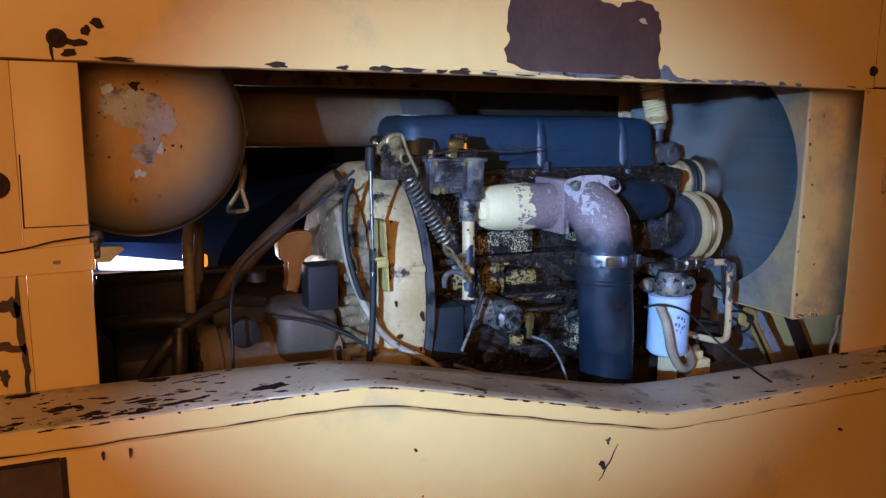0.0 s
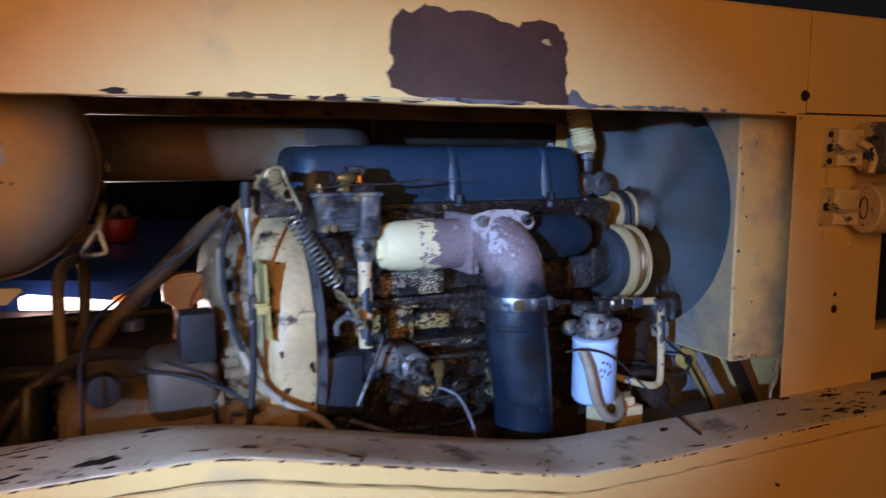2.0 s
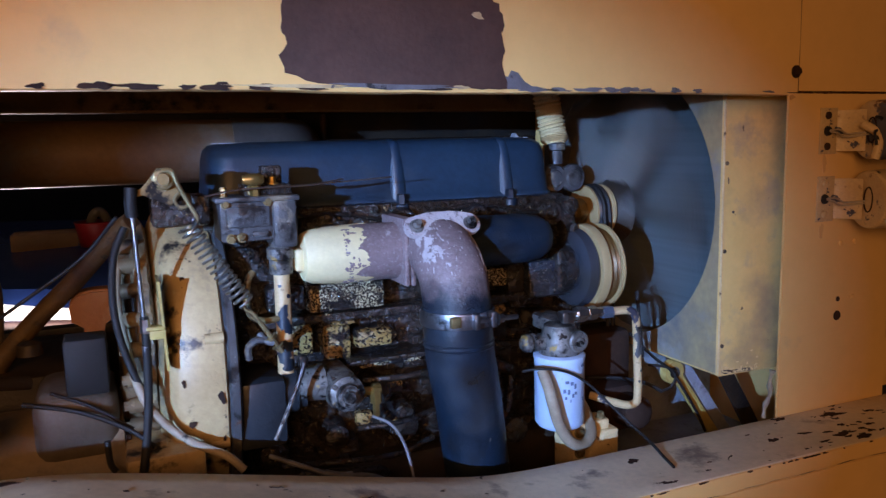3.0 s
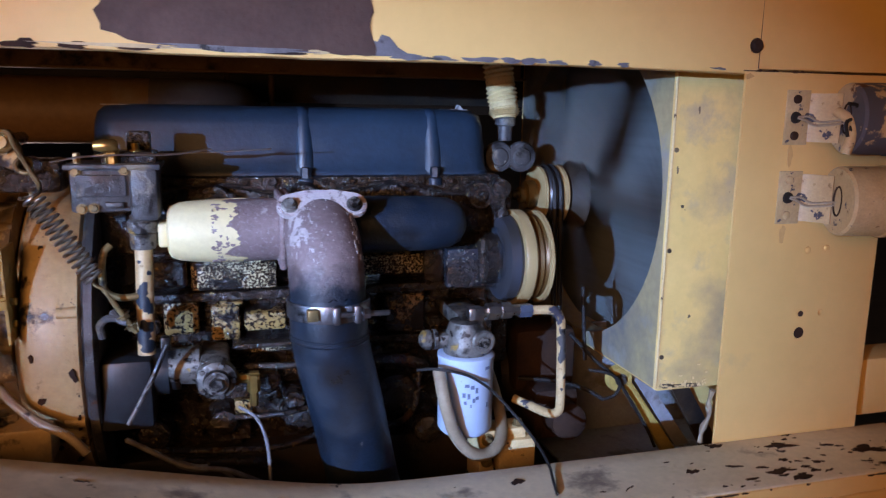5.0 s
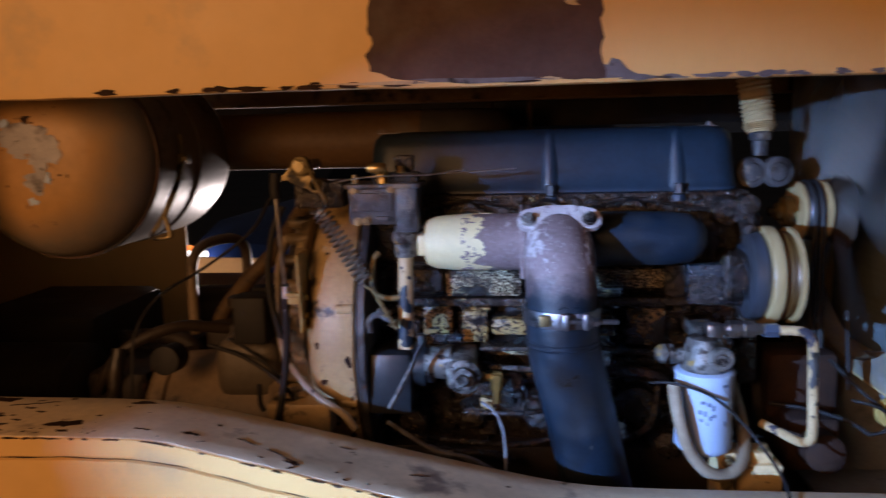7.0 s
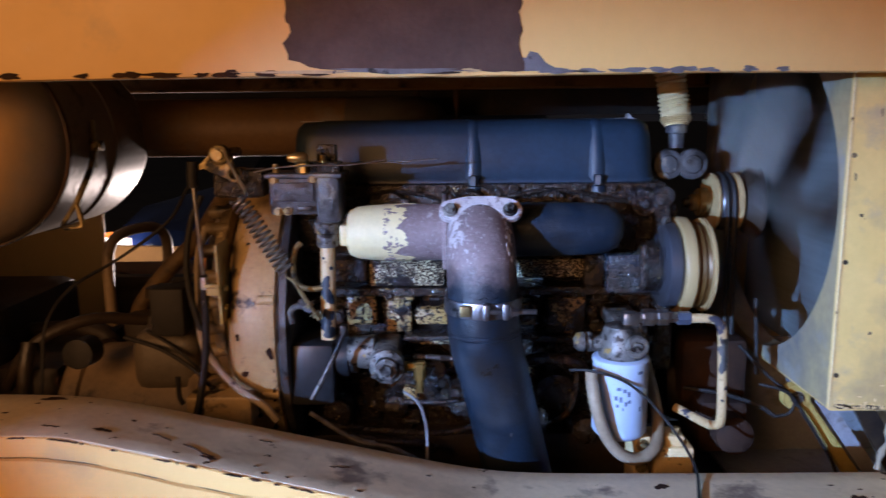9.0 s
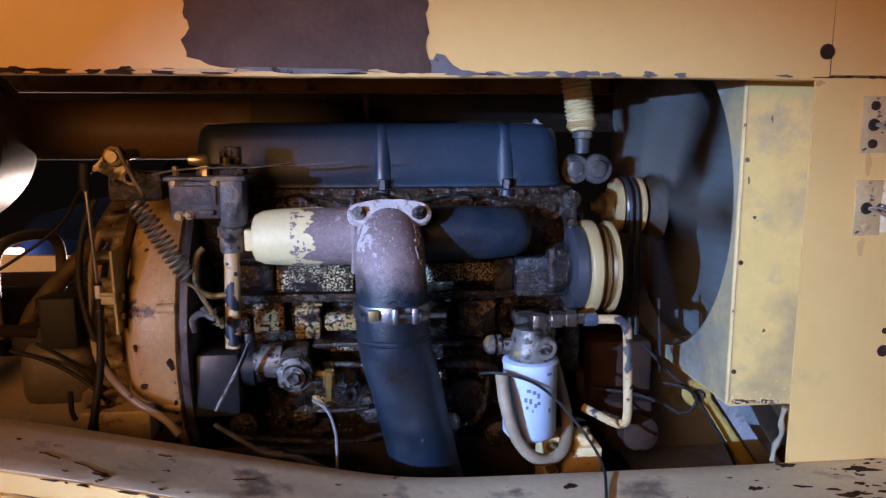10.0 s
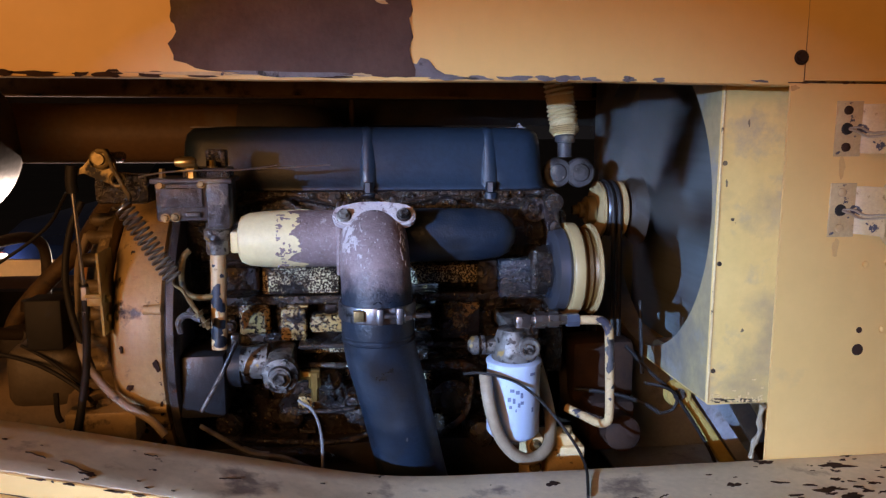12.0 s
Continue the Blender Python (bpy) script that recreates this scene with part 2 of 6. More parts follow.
BELL = surface("cream_bell_paint", (0.60, 0.45, 0.23), (0.46, 0.32, 0.15), 7, 0.45, layers=(((0.13, 0.10, 0.07), 8, 0.55, 0.68, 0.5), (SOOT, 11, 0.58, 0.64, 0.4), (SOOT, 45, 0.66, 0.68, 0.5)), grain=0.25, bump=0.2)
# Dusty bell paint, darkened further to carry the rear ring's shade.
DUSTY_SHADED_BELL = surface("dusty_shaded_bell_paint", (0.25, 0.19, 0.105), (0.14, 0.10, 0.055), 9, 0.55, layers=((SOOT, 9, 0.50, 0.62, 0.4), ((0.42, 0.33, 0.18), 26, 0.60, 0.66, 0.5)), grain=0.3, bump=0.25)
SCALE = surface("pale_heat_scale", (0.58, 0.53, 0.52), (0.44, 0.39, 0.40), 40, 0.6, layers=(((0.16, 0.12, 0.12), 90, 0.56, 0.64, 0.5),), grain=0.3, bump=0.3, bump_scale=180)
CLAMP = surface("dull_clamp_steel", (0.36, 0.37, 0.40), (0.24, 0.25, 0.28), 30, 0.32, 1.0, layers=((SOOT, 25, 0.60, 0.70, 0.5),), grain=0.3, rough_to=0.5)
WIRE = surface("grey_wire_sleeve", (0.17, 0.17, 0.175), (0.11, 0.11, 0.115), 25, 0.5, layers=((SOOT, 30, 0.6, 0.68, 0.5),), grain=0.2)
BUMPER = surface("faded_bumper_plastic", (0.26, 0.17, 0.15), (0.20, 0.13, 0.12), 5, 0.5, grain=0.15)
CREAM = surface("chipped_cream_paint", (0.64, 0.48, 0.26), (0.52, 0.37, 0.18), 14, 0.45, layers=(((0.04, 0.04, 0.06), 22, 0.585, 0.60, 0.55), ((0.25, 0.16, 0.07), 60, 0.62, 0.68, 0.6)), grain=0.3, bump=0.25)
HEAT = surface("heat_browned_iron", (0.21, 0.15, 0.15), (0.28, 0.21, 0.21), 10, 0.5, layers=(((0.30, 0.26, 0.26), 130, 0.54, 0.68, 0.55), ((0.38, 0.34, 0.33), 34, 0.64, 0.72, 0.55), ((0.10, 0.06, 0.05), 9, 0.52, 0.7, 0.5), ((0.04, 0.03, 0.03), 12, 0.64, 0.72, 0.5)), grain=0.35, bump=0.3, bump_scale=150)
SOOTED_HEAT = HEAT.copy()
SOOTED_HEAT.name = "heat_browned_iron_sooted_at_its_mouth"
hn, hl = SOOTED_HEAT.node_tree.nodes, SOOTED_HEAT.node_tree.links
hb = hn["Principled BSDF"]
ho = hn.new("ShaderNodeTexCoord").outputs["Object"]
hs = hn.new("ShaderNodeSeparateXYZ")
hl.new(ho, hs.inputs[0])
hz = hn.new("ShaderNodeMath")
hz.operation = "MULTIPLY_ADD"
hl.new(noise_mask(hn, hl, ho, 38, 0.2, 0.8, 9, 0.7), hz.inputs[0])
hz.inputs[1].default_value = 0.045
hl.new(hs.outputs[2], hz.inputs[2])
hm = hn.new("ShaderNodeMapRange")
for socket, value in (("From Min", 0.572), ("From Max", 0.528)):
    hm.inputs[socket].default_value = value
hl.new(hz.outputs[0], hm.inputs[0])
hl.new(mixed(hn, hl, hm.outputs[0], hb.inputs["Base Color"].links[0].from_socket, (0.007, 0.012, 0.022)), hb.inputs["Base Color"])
FLAKED = surface("flaking_white_coat", (0.80, 0.67, 0.34), (0.70, 0.60, 0.35), 9, 0.5, layers=(((0.16, 0.11, 0.11), 70, 0.70, 0.72, 0.5),), grain=0.15, bump=0.2)
BLACK = surface("sooted_black_pipe", (0.005, 0.015, 0.031), (0.009, 0.021, 0.041), 8, 0.42, layers=(((0.022, 0.030, 0.042), 13, 0.48, 0.70, 0.6), (SOOT, 6, 0.54, 0.7, 0.25), ((0.08, 0.08, 0.08), 70, 0.68, 0.72, 0.6)), grain=0.45, bump=0.2, bump_scale=120, rough_to=0.5)
RUBBER = surface("black_rubber", (0.006, 0.006, 0.007), (0.011, 0.010, 0.010), 18, 0.68, grain=0.3)
STEEL = surface("bright_steel", (0.62, 0.62, 0.62), (0.5, 0.5, 0.5), 30, 0.25, 1.0, layers=((SOOT, 25, 0.68, 0.74, 0.6),), grain=0.2, rough_to=0.4)
CASTING = surface("grey_alloy_casting", (0.26, 0.25, 0.23), (0.15, 0.145, 0.135), 24, 0.45, 0.4, layers=((SOOT, 22, 0.48, 0.58, 0.3), ((0.3, 0.2, 0.06), 30, 0.62, 0.67, 0.6), (SOOT, 75, 0.56, 0.60, 0.3)), grain=0.4, bump=0.35)
BOXGREY = surface("dull_grey_box_paint", (0.055, 0.058, 0.066), (0.085, 0.083, 0.083), 16, 0.45, layers=((RUST, 24, 0.66, 0.69, 0.7), ((0.20, 0.17, 0.12), 16, 0.55, 0.66, 0.5), (SOOT, 18, 0.54, 0.62, 0.35), ((0.30, 0.28, 0.24), 70, 0.66, 0.69, 0.5)), grain=0.4, bump=0.35)
BRASS = surface("brass", (0.62, 0.43, 0.14), (0.45, 0.30, 0.10), 30, 0.32, 0.9, layers=((SOOT, 40, 0.64, 0.7, 0.6),), grain=0.2)
ZINC = surface("yellowed_zinc", (0.38, 0.30, 0.14), (0.20, 0.15, 0.07), 30, 0.4, 0.55, layers=((SOOT, 30, 0.52, 0.62, 0.5),), grain=0.3)
SPRING = surface("oiled_spring_steel", (0.36, 0.34, 0.29), (0.22, 0.20, 0.16), 40, 0.35, 0.8, grain=0.3)
FILTER = surface("filter_white_enamel", (0.48, 0.61, 0.82), (0.42, 0.55, 0.76), 9, 0.32, layers=(((0.2, 0.2, 0.22), 30, 0.73, 0.76, 0.6),), grain=0.08, bump=0.03)
INK = surface("filter_print", (0.10, 0.14, 0.26), (0.14, 0.18, 0.30), 20, 0.5, grain=0.1)
HOSE = surface("aged_cream_hose", (0.40, 0.33, 0.23), (0.28, 0.22, 0.15), 20, 0.55, layers=((SOOT, 25, 0.64, 0.7, 0.6),), grain=0.3)
BROWNHOSE = surface("rusted_hose", (0.12, 0.07, 0.022), (0.035, 0.022, 0.014), 16, 0.65, layers=((SOOT, 18, 0.58, 0.64, 0.7),), grain=0.4, bump=0.4)
SHROUD = surface("shroud_cream_paint", (0.80, 0.57, 0.22), (0.70, 0.49, 0.17), 4, 0.45, layers=(((0.20, 0.17, 0.13), 3.6, 0.50, 0.74, 0.6), ((0.46, 0.35, 0.19), 13, 0.55, 0.7, 0.6), (BARE, 34, 0.71, 0.73, 0.7)), grain=0.15, bump=0.08)
FACE = surface("sooty_shroud_face", (0.50, 0.40, 0.20), (0.38, 0.31, 0.19), 5, 0.5, layers=(((0.13, 0.14, 0.15), 3.6, 0.42, 0.62, 0.6), ((0.30, 0.29, 0.26), 11, 0.52, 0.68, 0.6), ((0.62, 0.55, 0.36), 30, 0.66, 0.70, 0.6)), grain=0.3, bump=0.15)
FINS = surface("radiator_fins", (0.20, 0.24, 0.25), (0.14, 0.17, 0.18), 6, 0.5, 0.3, layers=(((0.12, 0.10, 0.08), 9, 0.62, 0.72, 0.7),), grain=0.3)
FAN = surface("dusty_fan_blade", (0.19, 0.19, 0.185), (0.25, 0.24, 0.22), 9, 0.5, grain=0.2)
PULLEY_CREAM = surface("dull_cream_pulley", (0.46, 0.35, 0.17), (0.36, 0.26, 0.12), 16, 0.4, layers=((SOOT, 18, 0.6, 0.68, 0.5),), grain=0.3)
PULLEY_DARK = surface("dark_pulley_groove", (0.07, 0.085, 0.12), (0.06, 0.055, 0.05), 14, 0.35, 0.4, grain=0.3)
PULLEY_BROWN = surface("rust_brown_pulley_groove", (0.16, 0.085, 0.02), (0.10, 0.05, 0.015), 14, 0.4, 0.3, grain=0.3)
WRAP = surface("cream_wrapped_hose", (0.84, 0.64, 0.33), (0.70, 0.52, 0.26), 20, 0.7, layers=(((0.10, 0.06, 0.03), 40, 0.64, 0.7, 0.7),), grain=0.3, bump=0.3)
ORANGE = surface("orange_paint", (0.34, 0.13, 0.02), (0.28, 0.11, 0.02), 8, 0.5, layers=((SOOT, 12, 0.64, 0.7, 0.6),), grain=0.25)
YELLOW = surface("yellow_frame_paint", (0.52, 0.40, 0.12), (0.40, 0.30, 0.10), 9, 0.5, layers=((SOOT, 10, 0.58, 0.68, 0.5),), grain=0.3)
# Grimy steel, its colour darkened further for the unlit depths of the bay.
SHADED_GRIME = surface("grimy_shaded_steel", (0.024, 0.017, 0.012), (0.045, 0.03, 0.018), 9, 0.55, layers=((SOOT, 8, 0.52, 0.62, 0.4),), grain=0.4, bump=0.3)
AIREND = surface("dull_tan_airend_paint", (0.30, 0.215, 0.125), (0.21, 0.155, 0.10), 6, 0.5, layers=((SOOT, 9, 0.60, 0.70, 0.5),), grain=0.3, bump=0.2)
# Unseen ground, paled so that lamp light bounces up into the bay.
DIRT = surface("pale_packed_earth", (0.32, 0.27, 0.20), (0.25, 0.21, 0.16), 0.8, 0.9, grain=0.4, bump=0.4, bump_scale=12)
CARBLUE = surface("blue_car_paint", (0.05, 0.12, 0.50), (0.04, 0.10, 0.42), 3, 0.22, grain=0.05, bump=0.0, coat=0.6)
CARBLACK = surface("black_car_trim", (0.02, 0.02, 0.022), (0.03, 0.03, 0.03), 6, 0.4, grain=0.1)
RED = surface("red_plastic", (0.50, 0.02, 0.02), (0.40, 0.02, 0.02), 5, 0.4, grain=0.1)
PALE = surface("pale_painted_steel", (0.66, 0.56, 0.52), (0.6, 0.5, 0.47), 5, 0.5, grain=0.15)

CARD = surface("brown_cardboard", (0.40, 0.25, 0.14), (0.34, 0.21, 0.11), 6, 0.8, grain=0.15)
CARTON = 1.188
GLASS, gn, gl, gb = material("headlamp_lens_lit")
gb.inputs["Emission Color"].default_value, gb.inputs["Emission Strength"].default_value = (1.0, 0.84, 0.80, 1), 3.5
AMBER, an, al, ab = material("amber_marker_lit")
ab.inputs["Base Color"].default_value = (0.6, 0.15, 0.02, 1)
ab.inputs["Emission Color"].default_value, ab.inputs["Emission Strength"].default_value = (1.0, 0.25, 0.05, 1), 1.6
BEAM, bn, bl, bb = material("cold_lamp_lens_lit")
bb.inputs["Emission Color"].default_value, bb.inputs["Emission Strength"].default_value = (0.27, 0.49, 1.0, 1), 180000
SHELL, sn, sl, sb = material("black_lamp_shell")
sb.inputs["Base Color"].default_value, sb.inputs["Roughness"].default_value = (0.004, 0.004, 0.004, 1), 0.9
WINDOW, wn, wl, wb = material("car_glass")
wb.inputs["Base Color"].default_value, wb.inputs["Roughness"].default_value = (0.01, 0.012, 0.015, 1), 0.06

# ---- the setting ----
bm = mesh()
rbox(bm, (-150, -150, -0.3), (150, 150, 0.0), 0)
tagged(part("ground", bm, DIRT), "packed earth of the yard, pale to bounce lamp light", "ground", kind="structure")

housing = thing("machine_housing", (0.4, 0.5, 0.0), "dented cream-yellow sheet steel compressor housing with chipped paint", "machine housing", kind="structure")

RIGHT = 1.56


def soft(x, w):
    """A ramp that starts at 0, rounded over the width w."""
    return 0.5 * (x + math.sqrt(x * x + w * w))


def sill_z(x, y=0.0):
    """The sill runs level, bends down to a straight ramp and levels out again; its bends are sharper at the front rim."""
    k = min(max(-y / 0.168, 0.0), 1.0)
    high, low, xa, xb = 1.258, 1.111 + 0.003 * k, -0.045 + 0.02 * k, 0.600 - 0.02 * k
    w = 0.075 - 0.045 * k
    return high - (high - low) / (xb - xa) * (soft(x - xa, w) - soft(x - xb, w))


# upper panel, with a folded lower lip and an uneven rim
bm = mesh()
rng = random.Random(3)
top = 1.97
cols = [-1.5 + i * 0.05 for i in range(57)]
prev = None
for x in cols:
    x = min(x, 1.2738)
    w = 0.0012 * math.sin(9 * x) + rng.uniform(-0.0008, 0.0008)
    row = [bm.verts.new(q) for q in ((x, 0.0, top), (x, -0.001, 1.86), (x, 0.0, 1.76), (x, 0.001, 1.7515 + w), (x, 0.006, 1.7495 + w), (x, 0.035, 1.7505 + w), (x, 0.035, 1.7545 + w), (x, 0.006, 1.7555), (x, 0.005, top))]
    if prev:
        bridge(bm, prev, row)
    prev = row
upper = part("upper_panel", bm, PAINT, housing, "cream-yellow upper side panel with a bare patch")
bm = mesh()
flat(bm, [(1.2745, 1.757), (1.592, 1.757), (1.640, 1.886), (1.672, top), (1.2745, top)], lambda u, v, d: Vector((u, d - 0.0015, v)), 0.005)
part("corner_panel", bm, PAINT, housing)
bm = mesh()
rbox(bm, (-1.5, 0.001, top), (1.672, 0.95, top + 0.006), 0.002)
part("roof_panel", bm, PAINT, housing)

# bare patch where a plate was torn off
bm = mesh()
rng = random.Random(11)
edge = [(0.292, 1.776), (0.286, 1.80), (0.299, 1.815), (0.290, 1.83), (0.292, 1.86), (0.296, 1.885), (0.310, 1.902), (0.330, 1.9), (0.352, 1.914), (0.38, 1.912), (0.40, 1.905), (0.44, 1.913), (0.475, 1.906), (0.50, 1.897), (0.535, 1.889), (0.548, 1.9), (0.58, 1.905), (0.61, 1.9), (0.63, 1.885), (0.640, 1.86), (0.637, 1.84), (0.641, 1.815), (0.636, 1.79), (0.646, 1.7575), (0.60, 1.7565), (0.50, 1.7565), (0.42, 1.7575), (0.34, 1.760)]
fine = []
for (a, b), (c, d) in zip(edge, edge[1:] + edge[:1]):
    for i in range(3):
        t = i / 3
        fine.append((a + (c - a) * t + rng.uniform(-0.0022, 0.0022), b + (d - b) * t + rng.uniform(-0.0022, 0.0022)))
flat(bm, fine, lambda u, v, d: Vector((u, -0.0022 + d, v)), 0.002)
patch = part("bare_patch", bm, OLD_PATCH, upper, "dark brown bare patch with ragged paint edges")

# ragged paint flakes along the lower rim of the upper panel
bm, blue = mesh(), mesh()
for x, w, h in ((-0.13, 0.018, 0.004), (-0.02, 0.012, 0.003), (0.05, 0.02, 0.005), (0.10, 0.03, 0.004), (0.16, 0.012, 0.003), (0.2, 0.022, 0.005), (0.26, 0.018, 0.004), (0.335, 0.03, 0.003), (0.5, 0.05, 0.002),
                (0.69, 0.03, 0.004), (0.74, 0.02, 0.003), (0.80, 0.026, 0.004), (0.845, 0.014, 0.004), (0.88, 0.02, 0.005), (0.92, 0.016, 0.003), (0.98, 0.012, 0.004), (1.03, 0.01, 0.003), (1.2, 0.012, 0.002), (-0.37, 0.03, 0.003)):
    pts = ragged(rng, w, h, 16, 0.4)
    flat(blue if x > 0.65 else bm, [(x + u, max(1.7545 + v + h * 0.4, 1.7505)) for u, v in pts], lambda u, v, d: Vector((u, -0.0016 + d, v)), 0.0014)
tagged(part("paint_chips", bm, CHIP, upper), kind="stuff")
tagged(part("scraped_rim", blue, DULL, upper, "blue-grey scraped rim of the panel"), kind="stuff")
bm = mesh()
for x, w, h in ((0.31, 0.085, 0.0022), (0.42, 0.02, 0.002), (0.565, 0.012, 0.003)):
    flat(bm, [(x + u, 1.758 + v) for u, v in ragged(rng, w, h, 22, 0.35)], lambda u, v, d: Vector((u, -0.0026 + d, v)), 0.0012)
flat(bm, [(0.594 + u, 1.866 + v) for u, v in ragged(rng, 0.010, 0.005, 9, 0.4)], lambda u, v, d: Vector((u, -0.0034 + d, v)), 0.0012)
tagged(part("paint_remnants", bm, CREAM, upper), kind="stuff")

# seam, bolts and rust beads
bm = mesh()
hexbolt(bm, (1.266, -0.001, 1.793), (0, -1, 0), 0.009, 0.008)
part("bolt", bm, CHIP, upper)
bm = mesh()
flat(bm, [(0.634, 1.756), (0.70, 1.756), (0.712, 1.7585), (0.69, 1.7605), (0.676, 1.768), (0.664, 1.782), (0.652, 1.785), (0.646, 1.775), (0.638, 1.777)], lambda u, v, d: Vector((u, -0.002 + d, v)), 0.0017)
flat(bm, [(0.46 + u, 1.7585 + v) for u, v in ragged(rng, 0.10, 0.0035, 26, 0.4)], lambda u, v, d: Vector((u, -0.0032 + d, v)), 0.001)
tagged(part("undercoat_scrape", bm, DULL, upper, "blue-grey scraped undercoat"), kind="stuff")
bm = mesh()
for x, w in ((1.275, 0.006), (1.30, 0.012), (1.345, 0.008), (1.36, 0.004)):
    flat(bm, [(x + u, 1.754 + v) for u, v in ragged(rng, w, 0.002, 10, 0.4)], lambda u, v, d: Vector((u, -0.003 + d, v)), 0.0014)
tagged(part("rust_beads", bm, RUSTY, upper), kind="stuff")
bm = mesh()
lathe(bm, [(0, 0.014), (0.006, 0.013), (0.007, 0.008), (0.004, 0.006)], (-0.447, 0.0, 1.782), (0, -1, 0), 18)
hexbolt(bm, (-0.447, -0.004, 1.782), (0, -1, 0), 0.006, 0.005)
for x, z, w, h in ((-0.425, 1.777, 0.016, 0.006), (-0.408, 1.795, 0.006, 0.008), (-0.392, 1.806, 0.008, 0.007), (-0.432, 1.762, 0.012, 0.005), (-0.455, 1.765, 0.003, 0.012)):
    flat(bm, [(x + u, z + v) for u, v in ragged(rng, w, h, 12, 0.4)], lambda u, v, d: Vector((u, -0.0024 + d, v)), 0.002)
part("rusted_latch_bolt", bm, CHIP, upper)

bm = mesh()
rod(bm, (1.2742, -0.0002, 1.757), (1.2742, -0.0002, 1.965), 0.0009, 6)
rod(bm, (1.247, -0.0002, 1.7535), (1.60, -0.0002, 1.7545), 0.0009, 6)
part("panel_seam", bm, RUSTY, upper)
bm = mesh()
flat(bm, [(1.259 + u, 1.745 + v) for u, v in ragged(rng, 0.006, 0.005, 14, 0.4)], lambda u, v, d: Vector((u, -0.0008 + d, v)), 0.0014)
part("rust_streak", bm, surface("pale_rust_stain", (0.58, 0.33, 0.12), (0.42, 0.21, 0.07), 40, 0.6), upper)

# left pillar with its seams, strap and wire
bm = mesh()
rbox(bm, (-1.5, 0.0005, 1.20), (-0.5108, 0.006, 1.7485), 0.001)
pil = part("side_panel", bm, PAINT, housing)
bm = mesh()
rbox(bm, (-0.5105, 0.0, 1.20), (-0.4215, 0.006, 1.7485), 0.0015)
rbox(bm, (-0.4255, 0.006, 1.26), (-0.4215, 0.035, 1.745), 0.001)
post = part("corner_post", bm, PAINT, housing)
bm = mesh()
rod(bm, (-0.508, -0.0002, 1.508), (-0.5065, -0.0002, 1.615), 0.0011, 6)
rod(bm, (-0.508, -0.0002, 1.508), (-0.4225, -0.0002, 1.5085), 0.0009, 6)
part("panel_seam", bm, CHIP, post)
bm = mesh()
flat(bm, [(-1.4, 1.432), (-0.9, 1.432), (-0.4205, 1.44), (-0.4205, 1.481), (-0.55, 1.474), (-1.4, 1.468)], lambda u, v, d: Vector((u, d - 0.006, v)), 0.005)
rbox(bm, (-0.4212, -0.006, 1.44), (-0.4165, 0.02, 1.481), 0.001)
strap = part("strap", bm, PAINT, housing, "flat painted steel strap")
bm = mesh()
for x, z, w, h in ((-0.468, 1.455, 0.006, 0.003),):
    flat(bm, [(x + u, z + v) for u, v in ragged(rng, w, h, 10, 0.3)], lambda u, v, d: Vector((u, -0.0075 + d, v)), 0.001)
lathe(bm, [(0, 0.012), (0.008, 0.010), (0.012, 0.004)], (-0.413, 0.012, 1.487), (0.3, -1, 0), 12)
rbox(bm, (-0.421, 0.0, 1.455), (-0.408, 0.02, 1.484), 0.004)
part("strap_knuckle", bm, CASTING, strap)
bm = mesh()
tube(bm, [(-0.9, -0.008, 1.444), (-0.56, -0.009, 1.472), (-0.47, -0.009, 1.487), (-0.415, -0.004, 1.492)], 0.0014, 6)
part("wire", bm, RUBBER, strap)
bm = mesh()
lathe(bm, [(0, 0.020), (0.006, 0.019), (0.007, 0.012), (0.003, 0.010), (0.002, 0.0)], (-0.541, -0.0005, 1.572), (0, -1, 0), 22)
part("grommet", bm, CHIP, pil)
bm = mesh()
for x, z, w, h in ((-0.524, 1.37, 0.006, 0.05), (-0.52, 1.29, 0.005, 0.04), (-0.545, 1.33, 0.02, 0.008), (-0.55, 1.285, 0.008, 0.012), (-0.535, 1.39, 0.014, 0.014)):
    flat(bm, [(x + u, z + v) for u, v in ragged(rng, w, h, 14, 0.45)], lambda u, v, d: Vector((u, -0.0012 + d, v)), 0.001)
tagged(part("rust_patches", bm, RUSTY, pil), kind="stuff")

# right pillar, its return and the end wall
bm = mesh()
flat(bm, [(1.2525, 1.08), (RIGHT, 1.08), (RIGHT, 1.752), (1.2525, 1.7525)], lambda u, v, d: Vector((u, d, v)), 0.005)
rpost = part("corner_post", bm, PAINT, housing)
# dark discs stand for the shade inside two drilled holes
for z, r in ((1.338, 0.0055), (1.303, 0.0105)):
    bm = mesh()
    lathe(bm, [(0, r), (0.0015, r * 0.96)], (1.409, 0.0006, z), (0, -1, 0), 18)
    part("hole_disc", bm, CHIP, rpost)
for x, z in ((1.41, 1.453), (1.45, 1.455), (1.452, 1.338)):
    bm = mesh()
    lathe(bm, [(0, 0.006), (0.002, 0.0055), (0.003, 0.003)], (x, 0, z), (0, -1, 0), 14)
    part("rivet", bm, PAINT, rpost)
bm = mesh()
rbox(bm, (RIGHT - 0.005, 0.006, 0.55), (RIGHT, 0.944, top - 0.001), 0.001)
part("end_wall", bm, PAINT, housing)
bm = mesh()
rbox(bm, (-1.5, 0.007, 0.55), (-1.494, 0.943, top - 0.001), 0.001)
part("end_wall", bm, SHADED_GRIME, housing)

